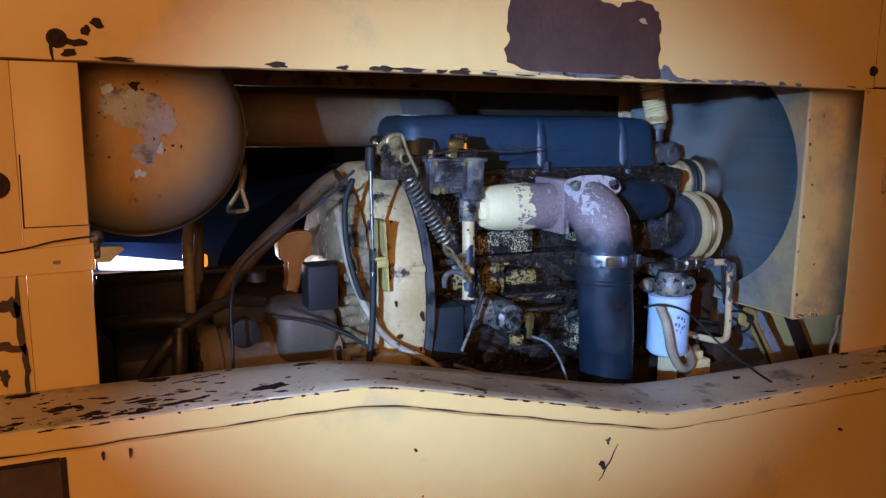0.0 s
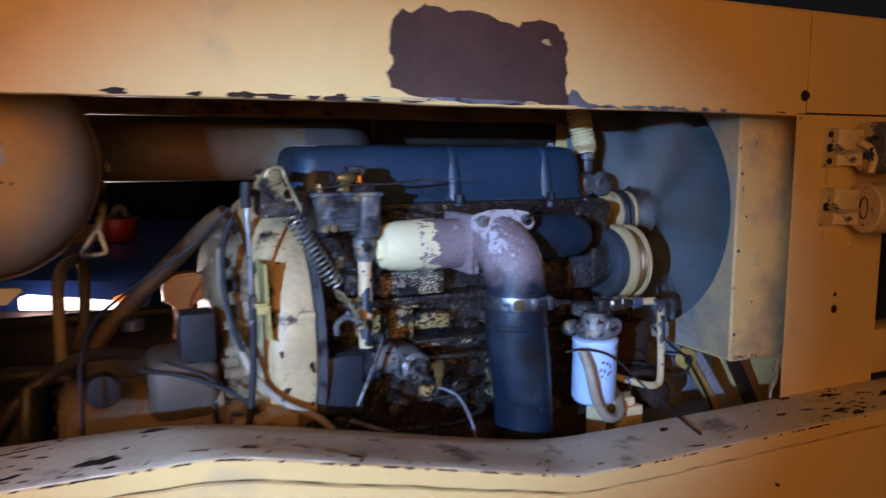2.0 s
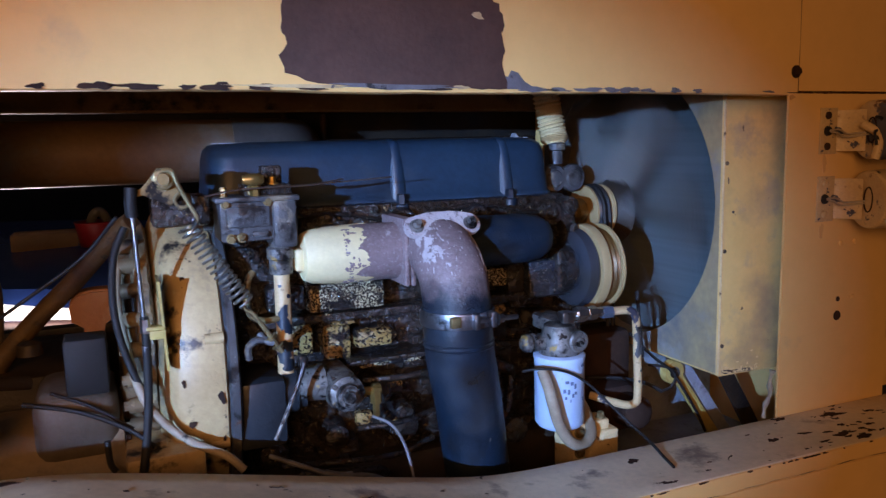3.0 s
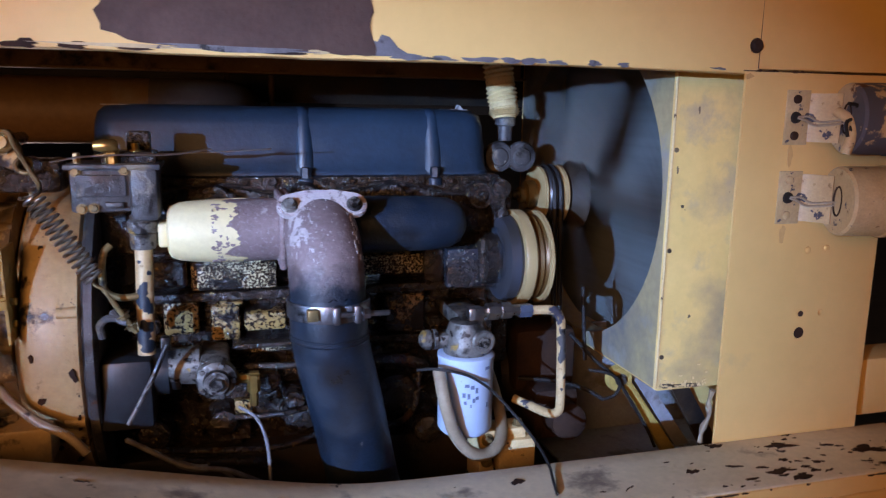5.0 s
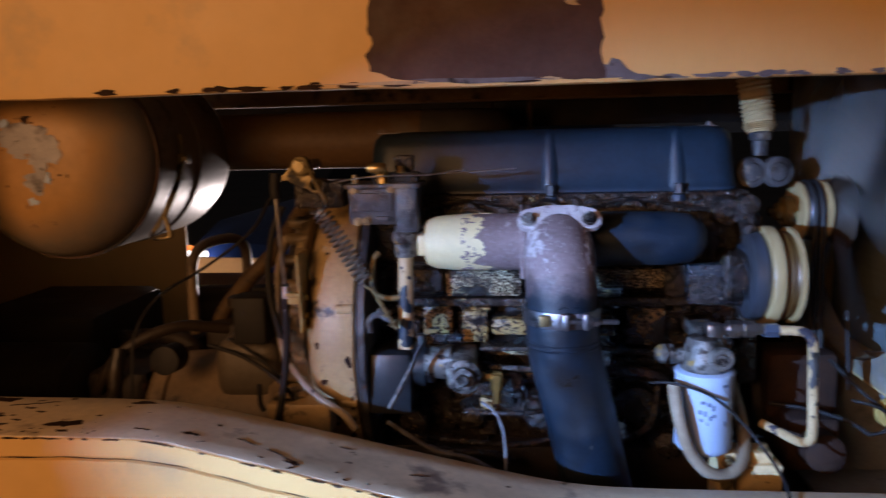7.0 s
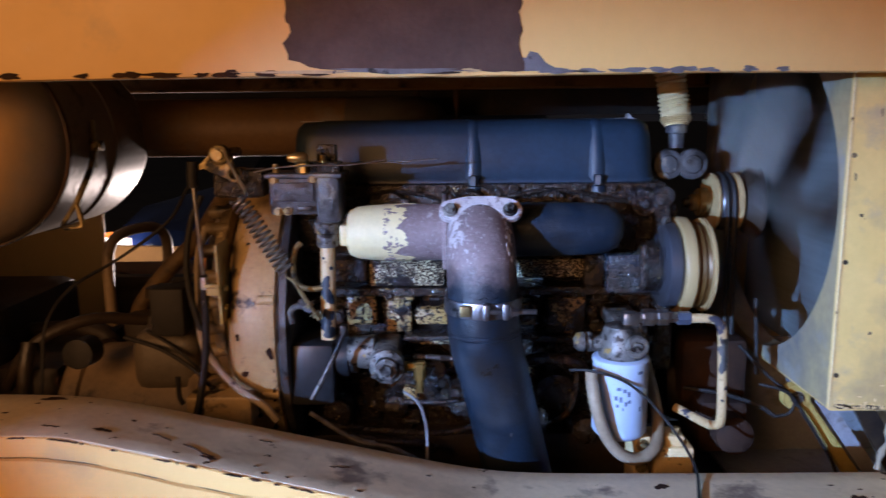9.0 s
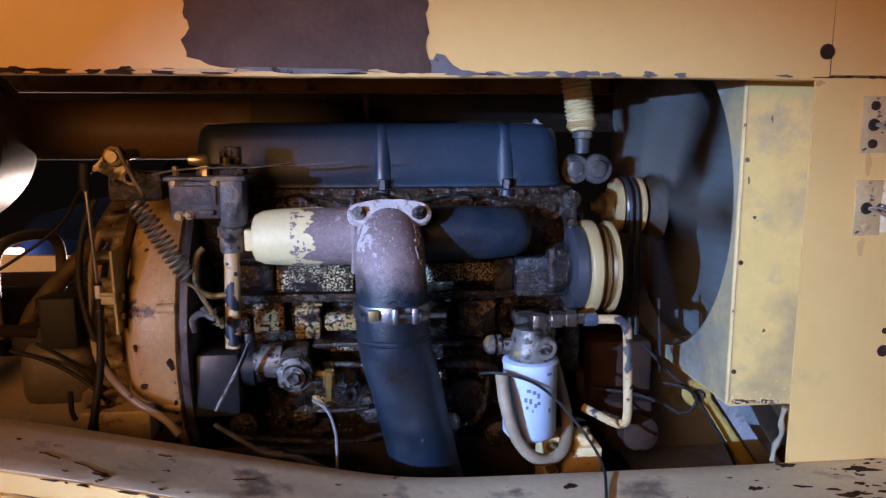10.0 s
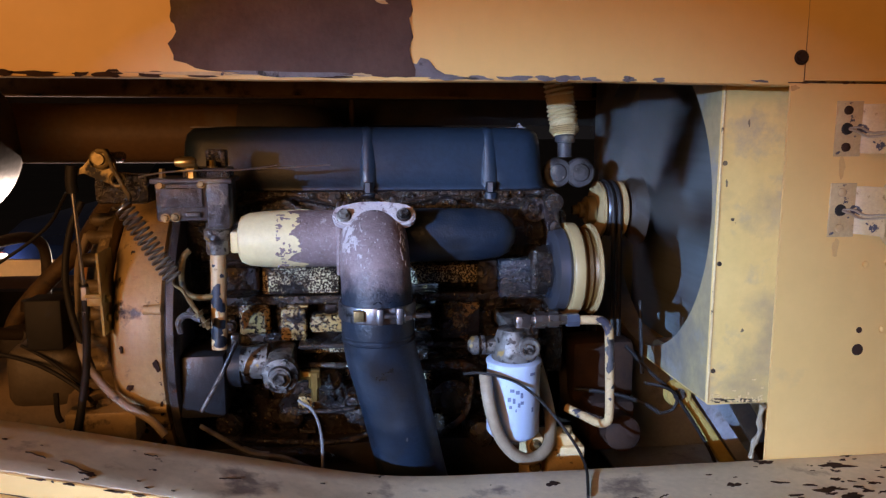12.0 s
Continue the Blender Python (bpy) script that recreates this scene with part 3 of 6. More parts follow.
# far side: pillars, top rail and low wall round the opposite opening
bm = mesh()
rbox(bm, (-1.49, 0.945, 0.552), (-0.44, 0.95, top - 0.002), 0.001)
part("far_side_panel", bm, PAINT, housing)
bm = mesh()
rbox(bm, (1.25, 0.945, 0.552), (RIGHT - 0.006, 0.95, top - 0.002), 0.001)
part("far_side_panel", bm, PAINT, housing)
# dark panel, added low to cover the glow of the night sky
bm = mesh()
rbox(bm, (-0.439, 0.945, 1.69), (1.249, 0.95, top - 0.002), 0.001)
part("far_sky_cover", bm, SHADED_GRIME, housing)
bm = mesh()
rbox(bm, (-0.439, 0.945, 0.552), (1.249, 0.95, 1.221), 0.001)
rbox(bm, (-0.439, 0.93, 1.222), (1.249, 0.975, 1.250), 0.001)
part("far_lower_panel", bm, SHADED_GRIME, housing)
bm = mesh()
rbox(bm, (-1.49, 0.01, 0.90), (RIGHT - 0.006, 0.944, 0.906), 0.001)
part("floor_pan", bm, SHADED_GRIME, housing)

# stepped sill with a folded lip, and the lower panel under it
bm = mesh()
prev = None
n = 284
for i in range(n + 1):
    x = -1.5 + i * (2.05 + 1.5) / n
    z = sill_z(x, -0.168) + 0.0005 * math.sin(23 * x) + 0.0004 * math.sin(61 * x)
    back, mid = sill_z(x), sill_z(x, -0.084)
    f = -0.166 + 0.0012 * math.sin(7 * x)
    row = [bm.verts.new(q) for q in ((x, -0.001, back - 0.02), (x, -0.001, back - 0.001), (x, -0.004, back), (x, -0.042, sill_z(x, -0.042)), (x, -0.084, mid), (x, -0.126, sill_z(x, -0.126)), (x, f + 0.007, z), (x, f + 0.002, z - 0.0012), (x, f, z - 0.005), (x, f, z - 0.0245), (x, f + 0.004, z - 0.0255), (x, f + 0.004, z - 0.005), (x, -0.084, mid - 0.005), (x, -0.006, back - 0.005))]
    if prev:
        bridge(bm, prev, row)
    prev = row
sill = part("sill", bm, SILL, housing, "worn pale sill that ramps down, with dark paint chips")
bm = mesh()
prev = None
for i in range(n + 1):
    x = -1.5 + i * 3.55 / n
    z = sill_z(x, -0.168) - 0.001
    lip = z - 0.029 + 0.0008 * math.sin(31 * x) + 0.0006 * math.sin(77 * x)
    dent = -0.004 * math.exp(-((x - 0.1) / 0.25) ** 2) + 0.003 * math.exp(-((x - 0.75) / 0.2) ** 2)
    row = [bm.verts.new(q) for q in ((x, -0.1672, z - 0.0006), (x, -0.1688, z - 0.0022), (x, -0.1690, lip), (x, -0.1674, lip - 0.002), (x, -0.1580, lip - 0.003), (x, -0.1580, lip - 0.007), (x, -0.1625 + dent * 0.4, lip - 0.0095), (x, -0.1635 + dent, z - 0.16), (x, -0.1635, 0.55), (x, -0.155, 0.55), (x, -0.155, z - 0.006), (x, -0.1655, z - 0.006))]
    if prev:
        bridge(bm, prev, row)
    prev = row
# dark strip laid in the seam, standing for the shade under the lip
seam = mesh()
tube(seam, [(-1.5 + 3.5 * i / 120, -0.1592, sill_z(-1.5 + 3.5 * i / 120, -0.168) - 0.035 + 0.0008 * math.sin(31 * (-1.5 + 3.5 * i / 120))) for i in range(121)], lambda t: 0.0022 + 0.0008 * math.sin(210 * t), 6, 1)
low = part("lower_panel", bm, PAINT, housing, "smooth cream-yellow lower side panel")
part("seam_shade", seam, SHADED_GRIME, low, "dark line for the shade in the seam")
bm = mesh()
rbox(bm, (-0.75, -0.1665, 0.95), (-0.472, -0.1625, 1.208), 0.0008)
part("rusted_plate", bm, OLD_PATCH, low, "rusted dark plate on the lower panel")
bm = mesh()
rbox(bm, (-0.473, -0.1675, 0.95), (-0.466, -0.1625, 1.212), 0.001)
rbox(bm, (-0.8, -0.1675, 1.2085), (-0.474, -0.1625, 1.213), 0.001)
part("plate_edge", bm, CHIP, low)
bm = mesh()
CRACK = [(0.457, 1.074), (0.448, 1.059), (0.441, 1.043), (0.431, 1.031), (0.424, 1.016), (0.415, 1.007)]
tube(bm, [(u, -0.1660, v) for u, v in CRACK], lambda t: 0.0016 - 0.0010 * abs(2 * t - 1), 6, 3)
for x, z, w, h in ((0.423, 1.039, 0.005, 0.008), (0.047, 1.133, 0.0025, 0.003), (1.058, 1.004, 0.004, 0.003), (-0.42, 1.207, 0.0022, 0.005), (-0.385, 1.205, 0.0018, 0.006), (0.06, 1.05, 0.0015, 0.0015)):
    flat(bm, [(x + u, z + v) for u, v in ragged(rng, w, h, 12, 0.5)], lambda u, v, d: Vector((u, -0.1690 + d, v)), 0.0075)
tagged(part("paint_chips", bm, CHIP, low), kind="stuff")

# chips on the sill: thickest by the posts, streaky, and small ones strewn between
bm = mesh()
rng = random.Random(21)
spots = []
for k in range(260):
    x = rng.choice((rng.gauss(-0.45, 0.10), rng.uniform(-0.6, -0.1), rng.uniform(-0.3, 1.0), rng.gauss(1.45, 0.18), rng.uniform(1.2, 1.9)))
    y = rng.choice((rng.uniform(-0.158, -0.005), rng.uniform(-0.158, -0.135)))
    w = min(rng.expovariate(1 / 0.0042) + 0.0012, 0.022) * (0.55 if -0.15 < x < 1.1 else 1.0)
    spots.append((x, y, w, w * rng.uniform(0.22, 0.6)))
for k in range(34):
    cx, cy = rng.choice(((-0.42, -0.125), (-0.30, -0.10), (1.40, -0.05), (1.55, -0.08), (1.33, -0.10)))
    w = rng.uniform(0.003, 0.012)
    spots.append((cx + rng.gauss(0, 0.04), cy + rng.gauss(0, 0.022), w, w * rng.uniform(0.25, 0.5)))
spots += [(-0.31, -0.135, 0.030, 0.006), (-0.36, -0.11, 0.022, 0.007), (-0.1, -0.02, 0.020, 0.005), (0.02, -0.12, 0.010, 0.005), (0.86, -0.05, 0.012, 0.008), (1.36, -0.04, 0.022, 0.010), (1.50, -0.09, 0.030, 0.012)]
for x, y, w, h in spots:
    turn = rng.uniform(-0.3, 0.3)
    c, s = math.cos(turn), math.sin(turn)
    pts = [(x + c * u - s * v, y + s * u + c * v) for u, v in ragged(rng, w, h, 16, 0.5)]
    flat(bm, [(u, min(max(v, -0.1585), -0.004)) for u, v in pts], lambda u, v, d: Vector((u, v, sill_z(u, v) + 0.0008 - d)), 0.0016)
for x, y, reach, lean in ((-0.28, -0.045, 0.075, 0.02), (0.10, -0.10, 0.030, -0.012), (0.16, -0.115, 0.05, -0.02), (0.24, -0.05, 0.02, 0.0), (0.36, -0.09, 0.03, 0.01), (-0.05, -0.13, 0.025, 0.0), (1.02, -0.12, 0.02, 0.012)):
    line = [(x + reach * (f - 0.5), y + lean * f + rng.uniform(-0.002, 0.002)) for f in [i / 8 for i in range(9)]]
    rim = [(u, v + 0.0012) for u, v in line] + [(u, v - 0.0012) for u, v in line[::-1]]
    flat(bm, rim, lambda u, v, d: Vector((u, v, sill_z(u, v) + 0.0008 - d)), 0.0016)
tagged(part("paint_chips", bm, CHIP, sill), kind="stuff")
bm = mesh()
for k in range(80):
    x, w = rng.uniform(-0.6, 1.6), min(rng.expovariate(1 / 0.004) + 0.0015, 0.014)
    flat(bm, [(x + u, sill_z(x + u, -0.168) - 0.0028 + v) for u, v in ragged(rng, w, 0.0014, 16, 0.45)], lambda u, v, d: Vector((u, -0.1700 + d, v)), 0.0012)
tagged(part("edge_chips", bm, CHIP, sill), kind="stuff")
# thin dark film over the ramp, patchy and fading at its ends
DARK_FILM, mn, ml, mb = material("dark_sill_film")
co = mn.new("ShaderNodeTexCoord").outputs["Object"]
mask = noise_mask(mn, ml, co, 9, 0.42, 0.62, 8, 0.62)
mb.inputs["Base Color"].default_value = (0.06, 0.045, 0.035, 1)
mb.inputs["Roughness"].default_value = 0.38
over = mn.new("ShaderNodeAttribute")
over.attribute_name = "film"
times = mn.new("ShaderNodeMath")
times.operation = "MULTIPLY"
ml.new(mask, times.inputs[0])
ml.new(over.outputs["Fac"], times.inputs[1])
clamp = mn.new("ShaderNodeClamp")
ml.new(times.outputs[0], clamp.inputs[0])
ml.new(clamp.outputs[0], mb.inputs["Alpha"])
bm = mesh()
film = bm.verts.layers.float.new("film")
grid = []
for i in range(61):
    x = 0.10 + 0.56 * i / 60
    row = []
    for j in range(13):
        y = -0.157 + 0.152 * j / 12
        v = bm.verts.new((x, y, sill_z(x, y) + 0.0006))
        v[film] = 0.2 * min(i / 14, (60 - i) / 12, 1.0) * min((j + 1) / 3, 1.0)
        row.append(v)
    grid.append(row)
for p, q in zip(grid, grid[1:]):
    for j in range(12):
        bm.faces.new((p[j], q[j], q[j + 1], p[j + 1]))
tagged(part("ramp_film", bm, DARK_FILM, sill, "thin, patchy dark film over the ramp"), kind="stuff")
bm = mesh()
rbox(bm, (RIGHT + 0.004, 0.06, 1.10), (2.05, 0.066, 1.215), 0.002)
rbox(bm, (RIGHT + 0.004, 0.066, 1.209), (2.05, 0.14, 1.215), 0.001)
part("rear_ledge", bm, PAINT, housing)

# cross rail on the far side of the bay
bm = mesh()
rbox(bm, (-1.48, 0.78, 1.754), (1.174, 0.786, 1.82), 0.0015)
rbox(bm, (-1.48, 0.74, 1.754), (1.174, 0.78, 1.760), 0.0015)
part("cross_rail", bm, surface("ochre_rusted_rail", (0.36, 0.20, 0.075), (0.24, 0.12, 0.05), 8, 0.6, layers=((SOOT, 9, 0.55, 0.66, 0.6), ((0.42, 0.27, 0.08), 15, 0.66, 0.70, 0.6)), grain=0.3), housing, "rusty angle-iron rail with black grime")
for x in (0.452, 0.552):
    bm = mesh()
    rod(bm, (x, 0.80, 1.66), (x, 0.80, 1.76), 0.008)
    part("hanger_rod", bm, RUSTY, housing)


# ---- pillar lamps ----
def work_lamp(z, worn):
    body = CREAM if not worn else surface("peeling_lamp_paint", (0.62, 0.47, 0.25), (0.52, 0.40, 0.24), 9, 0.5, layers=(((0.07, 0.075, 0.10), 14, 0.52, 0.55, 0.6), (RUST, 22, 0.62, 0.66, 0.7)), grain=0.25)
    t = thing("work_lamp", (1.36, -0.002, z), "peeling round work lamp with torn wires on the corner post" if worn else "cream round work lamp on a screwed bracket plate", "lamp", "work lamps on the corner post")
    b = mesh()
    rbox(b, (1.334, -0.004, z - 0.045), (1.380, -0.0005, z + 0.045), 0.001)
    flat(b, [(1.379, -0.0035), (1.386, -0.010), (1.396, -0.03), (1.402, -0.05), (1.406, -0.047), (1.400, -0.027), (1.390, -0.007), (1.382, -0.0005)], lambda u, v, d: Vector((u, v, z - 0.040 + d)), 0.08)
    plate = part("bracket_plate", b, CREAM, t)
    b = mesh()
    lathe(b, [(0, 0.005), (0, 0.053), (0.004, 0.057), (0.03, 0.0575), (0.068, 0.0575), (0.070, 0.0595), (0.080, 0.0595), (0.082, 0.055), (0.076, 0.01)], (1.404, -0.058, z), (0.97, -0.24, 0), 36)
    can = part("lamp_can", b, body, t)
    for dz in (0.03, -0.03):
        b = mesh()
        lathe(b, [(0, 0.0075), (0.003, 0.0072), (0.0045, 0.004)], (1.353, -0.004, z + dz), (0, -1, 0), 16)
        part("screw", b, CHIP if worn else CREAM, plate)
    b = mesh()
    lathe(b, [(0, 0.010), (0.004, 0.009), (0.005, 0.005)], (1.353, -0.004, z), (0, -1, 0), 16)
    part("grommet", b, RUBBER, plate)
    b = mesh()
    tube(b, [(1.353, -0.006, z), (1.362, -0.018, z - 0.004), (1.378, -0.022, z - 0.012), (1.396, -0.04, z - 0.010), (1.418, -0.072, z - 0.004)], 0.0022, 6)
    tube(b, [(1.353, -0.006, z + 0.001), (1.366, -0.02, z + 0.002), (1.382, -0.026, z - 0.006), (1.398, -0.046, z - 0.004), (1.42, -0.074, z)], 0.0018, 6)
    part("wire", b, HOSE, t)
    b = mesh()
    pts = [(1.4025 - 0.002 * math.cos(a), -0.062 - 0.011 * math.cos(a), z + 0.024 * math.sin(a)) for a in [i * math.tau / 16 for i in range(16)]]
    tube(b, pts + pts[:1], 0.0016, 6, 1)
    part("cable_slot", b, CHIP, can)
    if worn:
        b = mesh()
        tube(b, [(1.392, -0.05, z + 0.012), (1.402, -0.075, z - 0.006), (1.392, -0.085, z - 0.03), (1.386, -0.083, z - 0.055)], 0.0085, 10)
        part("torn_boot", b, CREAM, t, "torn cream rubber boot")
        b = mesh()
        for k in range(7):
            a = rng.uniform(0, 6.28)
            tube(b, [(1.41, -0.07, z), (1.40 + 0.02 * math.cos(a), -0.085, z + 0.02 * math.sin(a)), (1.40 + 0.034 * math.cos(a + 0.7), -0.09, z + 0.034 * math.sin(a + 0.7))], 0.003, 6)
        part("torn_wires", b, RUBBER, t)
    b = mesh()
    flat(b, [(1.352 + u, z - 0.063 + v) for u, v in ragged(rng, 0.006, 0.016, 12, 0.3)], lambda u, v, d: Vector((u, -0.0012 + d, v)), 0.001)
    part("rust_streak", b, surface("thin_rust_stain", (0.62, 0.36, 0.13), (0.66, 0.41, 0.16), 30, 0.6), plate)


work_lamp(1.546, False)
work_lamp(1.680, True)

# ---- air tank ----
tank = thing("air_tank", (-0.335, 0.4, 1.475), "ochre domed air tank with grey scraped patches and rust", "tank")
TC = Vector((-0.337, 0.0, 1.648))
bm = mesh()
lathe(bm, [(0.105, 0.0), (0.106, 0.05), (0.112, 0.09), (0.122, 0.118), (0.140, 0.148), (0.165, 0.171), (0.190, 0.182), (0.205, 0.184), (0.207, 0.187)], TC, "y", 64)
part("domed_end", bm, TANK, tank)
bm = mesh()
lathe(bm, [(0.207, 0.185), (0.40, 0.185), (0.401, 0.188), (0.412, 0.188), (0.413, 0.185), (0.56, 0.185), (0.60, 0.175), (0.64, 0.14), (0.66, 0.08), (0.665, 0.0)], TC, "y", 64)
part("shell", bm, surface("tank_dusty_shell", (0.20, 0.17, 0.14), (0.30, 0.24, 0.18), 6, 0.45, layers=((SOOT, 10, 0.6, 0.7, 0.6),), grain=0.3), tank)
bm = mesh()
lathe(bm, [(0.2, 0.184), (0.2, 0.1885), (0.206, 0.190), (0.212, 0.1885), (0.213, 0.184)], TC, "y", 64, close=False)
part("weld_rim", bm, RUSTY, tank)


def dome(u, v, d):
    """A point on the domed end, pushed out by d."""
    r = math.hypot(u, v)
    k = 0.105 + 0.062 * (r / 0.172) ** 2.8
    return TC + Vector((u, k - d, v))


def scab(bm, x, z, w, h, thick=0.0016, rough=0.35, count=18):
    pts = ragged(rng, w, h, count, rough)
    c = bm.verts.new(dome(x, z, thick))
    outer = [bm.verts.new(dome(x + u, z + v, thick)) for u, v in pts]
    rim = [bm.verts.new(dome(x + u * 1.03, z + v * 1.03, -0.002)) for u, v in pts]
    for i in range(count):
        bm.faces.new((c, outer[i], outer[(i + 1) % count]))
    bridge(bm, outer, rim)


rng = random.Random(5)
bm = mesh()
scab(bm, -0.006, 0.036, 0.050, 0.030, rough=0.22, count=44)
scab(bm, -0.036, 0.052, 0.026, 0.020, 0.0018, 0.3, 34)
scab(bm, 0.026, 0.018, 0.026, 0.036, 0.0020, 0.28, 38)
scab(bm, 0.008, -0.034, 0.024, 0.017, 0.0018, 0.45, 34)
scab(bm, 0.058, 0.118, 0.028, 0.032, 0.0016, 0.25, 34)
tagged(part("scraped_paint", bm, LEAD, tank, "grey scraped undercoat patches"), kind="stuff")
bm = mesh()
scab(bm, -0.048, 0.070, 0.012, 0.009, 0.003)
scab(bm, -0.004, -0.070, 0.007, 0.008, 0.002, 0.5)
scab(bm, 0.030, -0.030, 0.005, 0.008, 0.003, 0.5)
# thin white arcs paint the highlight along the dome's raised ring
for a0, a1 in ((50, 12), (6, -24), (-30, -52)):
    pts = []
    for i in range(14):
        a = radians(a0 + (a1 - a0) * i / 13)
        r = 0.103 + rng.uniform(-0.003, 0.003)
        pts.append(dome(r * math.cos(a), r * math.sin(a), 0.0004))
    tube(bm, pts, 0.0011, 6, 2)
tagged(part("scraps_and_ridge_highlight", bm, FILTER, tank), kind="stuff")
bm = mesh()
scab(bm, -0.018, 0.094, 0.019, 0.019, 0.0018, 0.5, 40)
scab(bm, -0.004, 0.078, 0.008, 0.012, 0.0018, 0.5, 24)
for k in range(26):
    a, r = rng.uniform(0, 6.28), rng.uniform(0.02, 0.15)
    scab(bm, r * math.cos(a), r * math.sin(a), rng.uniform(0.0015, 0.004), rng.uniform(0.0015, 0.0045), 0.001, 0.4, 9)
for a in [0.9 - i * 0.075 for i in range(24)]:
    scab(bm, 0.098 * math.cos(a) + rng.uniform(-0.004, 0.004), 0.098 * math.sin(a), rng.uniform(0.002, 0.005), rng.uniform(0.004, 0.009), 0.0012, 0.4, 9)
tagged(part("rust_speckle", bm, CHIP, tank), kind="stuff")

# lifting hook on the tank strap
bm = mesh()
tube(bm, [(-0.150, 0.30, 1.63), (-0.146, 0.27, 1.60), (-0.150, 0.24, 1.565), (-0.158, 0.225, 1.535)], 0.0065, 10)
tube(bm, [(-0.158, 0.226, 1.540), (-0.172, 0.224, 1.518), (-0.184, 0.222, 1.500), (-0.178, 0.221, 1.494), (-0.152, 0.221, 1.496), (-0.148, 0.222, 1.503), (-0.152, 0.224, 1.520), (-0.157, 0.226, 1.540)], 0.0045, 8, 3)
part("strap_hook", bm, ZINC, tank, "cream hooked strap tensioner")
bm = mesh()
rod(bm, (-0.150, 0.30, 1.60), (-0.148, 0.30, 1.69), 0.004)
rbox(bm, (-0.158, 0.285, 1.632), (-0.135, 0.315, 1.652), 0.003)
hexbolt(bm, (-0.140, 0.285, 1.642), (0, -1, 0), 0.007, 0.01)
part("tension_bolt", bm, ZINC, tank)

# ---- exhaust pipe behind ----
bm = mesh()
duct = thing("exhaust_pipe", (0.0, 0.62, 1.6), "dusty ochre exhaust pipe with a rounded elbow", "pipe")
lathe(bm, [(-0.75, 0.066), (0.30, 0.066)], (0, 0.62, 1.668), "x", 40)
part("pipe", bm, PIPE_OCHRE, duct)
bm = mesh()
tube(bm, [(0.30, 0.62, 1.668), (0.34, 0.62, 1.668), (0.40, 0.635, 1.668), (0.445, 0.69, 1.668), (0.46, 0.77, 1.668), (0.46, 0.90, 1.668)], 0.0685, 36)
part("elbow", bm, surface("dull_grey_elbow", (0.12, 0.105, 0.092), (0.085, 0.075, 0.068), 7, 0.5, grain=0.3), duct)

# ---- engine ----
engine = thing("diesel_engine", (0.58, 0.42, 0.906), "oil-soaked four-cylinder diesel engine with a dark valve cover", "engine")

# valve cover: a domed, tapered casting
bm = mesh()
rings = []
for z, dx, dy in ((1.560, 0.0, 0.0), (1.566, 0.0, 0.0), (1.570, -0.004, -0.004), (1.60, -0.006, -0.008), (1.65, -0.010, -0.013), (1.669, -0.014, -0.020), (1.679, -0.024, -0.034), (1.683, -0.05, -0.06)):
    x0, x1, y0, y1, r = 0.212 - dx, 0.945 + dx, 0.332 - dy, 0.575 + dy, 0.045
    row = []
    for cx, cy, a0 in ((x1 - r, y1 - r, 0), (x0 + r, y1 - r, 90), (x0 + r, y0 + r, 180), (x1 - r, y0 + r, 270)):
        for k in range(7):
            a = radians(a0 + 15 * k)
            row.append(bm.verts.new((cx + r * math.cos(a), cy + r * math.sin(a), z + rng.uniform(-0.0006, 0.0006))))
    rings.append(row)
for a, b in zip(rings, rings[1:]):
    bridge(bm, a, b)
bm.faces.new(rings[-1])
bm.faces.new(rings[0][::-1])
cover = part("valve_cover", bm, COVER, engine, "dark blue-black valve cover streaked with oil", 50)
for x in (0.579, 0.822):
    bm = mesh()
    tube(bm, [(x, 0.349, 1.562), (x, 0.352, 1.60), (x, 0.361, 1.648), (x, 0.372, 1.666), (x, 0.41, 1.666)], lambda t: 0.021 - 0.005 * t, 18)
    part("cover_rib", bm, COVER, cover)
    bm = mesh()
    hexbolt(bm, (x, 0.322, 1.553), "z", 0.010, 0.022)
    lathe(bm, [(0, 0.015), (0.012, 0.015), (0.014, 0.011)], (x, 0.322, 1.542), "z", 18)
    part("cover_stud", bm, BLACK, cover)
bm = mesh()
rng = random.Random(8)
for k in range(60):
    x = 0.25 + 0.66 * k / 60 + rng.uniform(-0.01, 0.01)
    w = rng.uniform(0.003, 0.012)
    flat(bm, [(x + u, 0.398 + v) for u, v in ragged(rng, w, 0.003, 9, 0.4)], lambda u, v, d: Vector((u, v, 1.681 + d)), 0.0018)
flat(bm, [(0.895, 1.664), (0.935, 1.664), (0.918, 1.681), (0.908, 1.692)], lambda u, v, d: Vector((u, 0.45 + d, v)), 0.02)
tagged(part("flaked_edge", bm, LEAD, cover), kind="stuff")

# head: a long casting with a wavy flange and round bosses
bm = mesh()
rbox(bm, (0.20, 0.315, 1.425), (0.955, 0.58, 1.560), 0.008)
head = part("cylinder_head", bm, OILY, engine, "oil-wet black cylinder head")
bm = mesh()
n, prev = 90, None
for i in range(n + 1):
    x = 0.22 + 0.715 * i / n
    z = 1.536 + 0.011 * math.cos((x - 0.417) / 0.157 * math.tau * 0.5 * 2 / 2)
    row = [bm.verts.new(q) for q in ((x, 0.316, z - 0.004), (x, 0.300, z - 0.004), (x, 0.297, z), (x, 0.300, z + 0.004), (x, 0.316, z + 0.004))]
    if prev:
        for a in range(4):
            bm.faces.new((prev[a], row[a], row[a + 1], prev[a + 1]))
    prev = row
part("wavy_flange", bm, OILY, head)
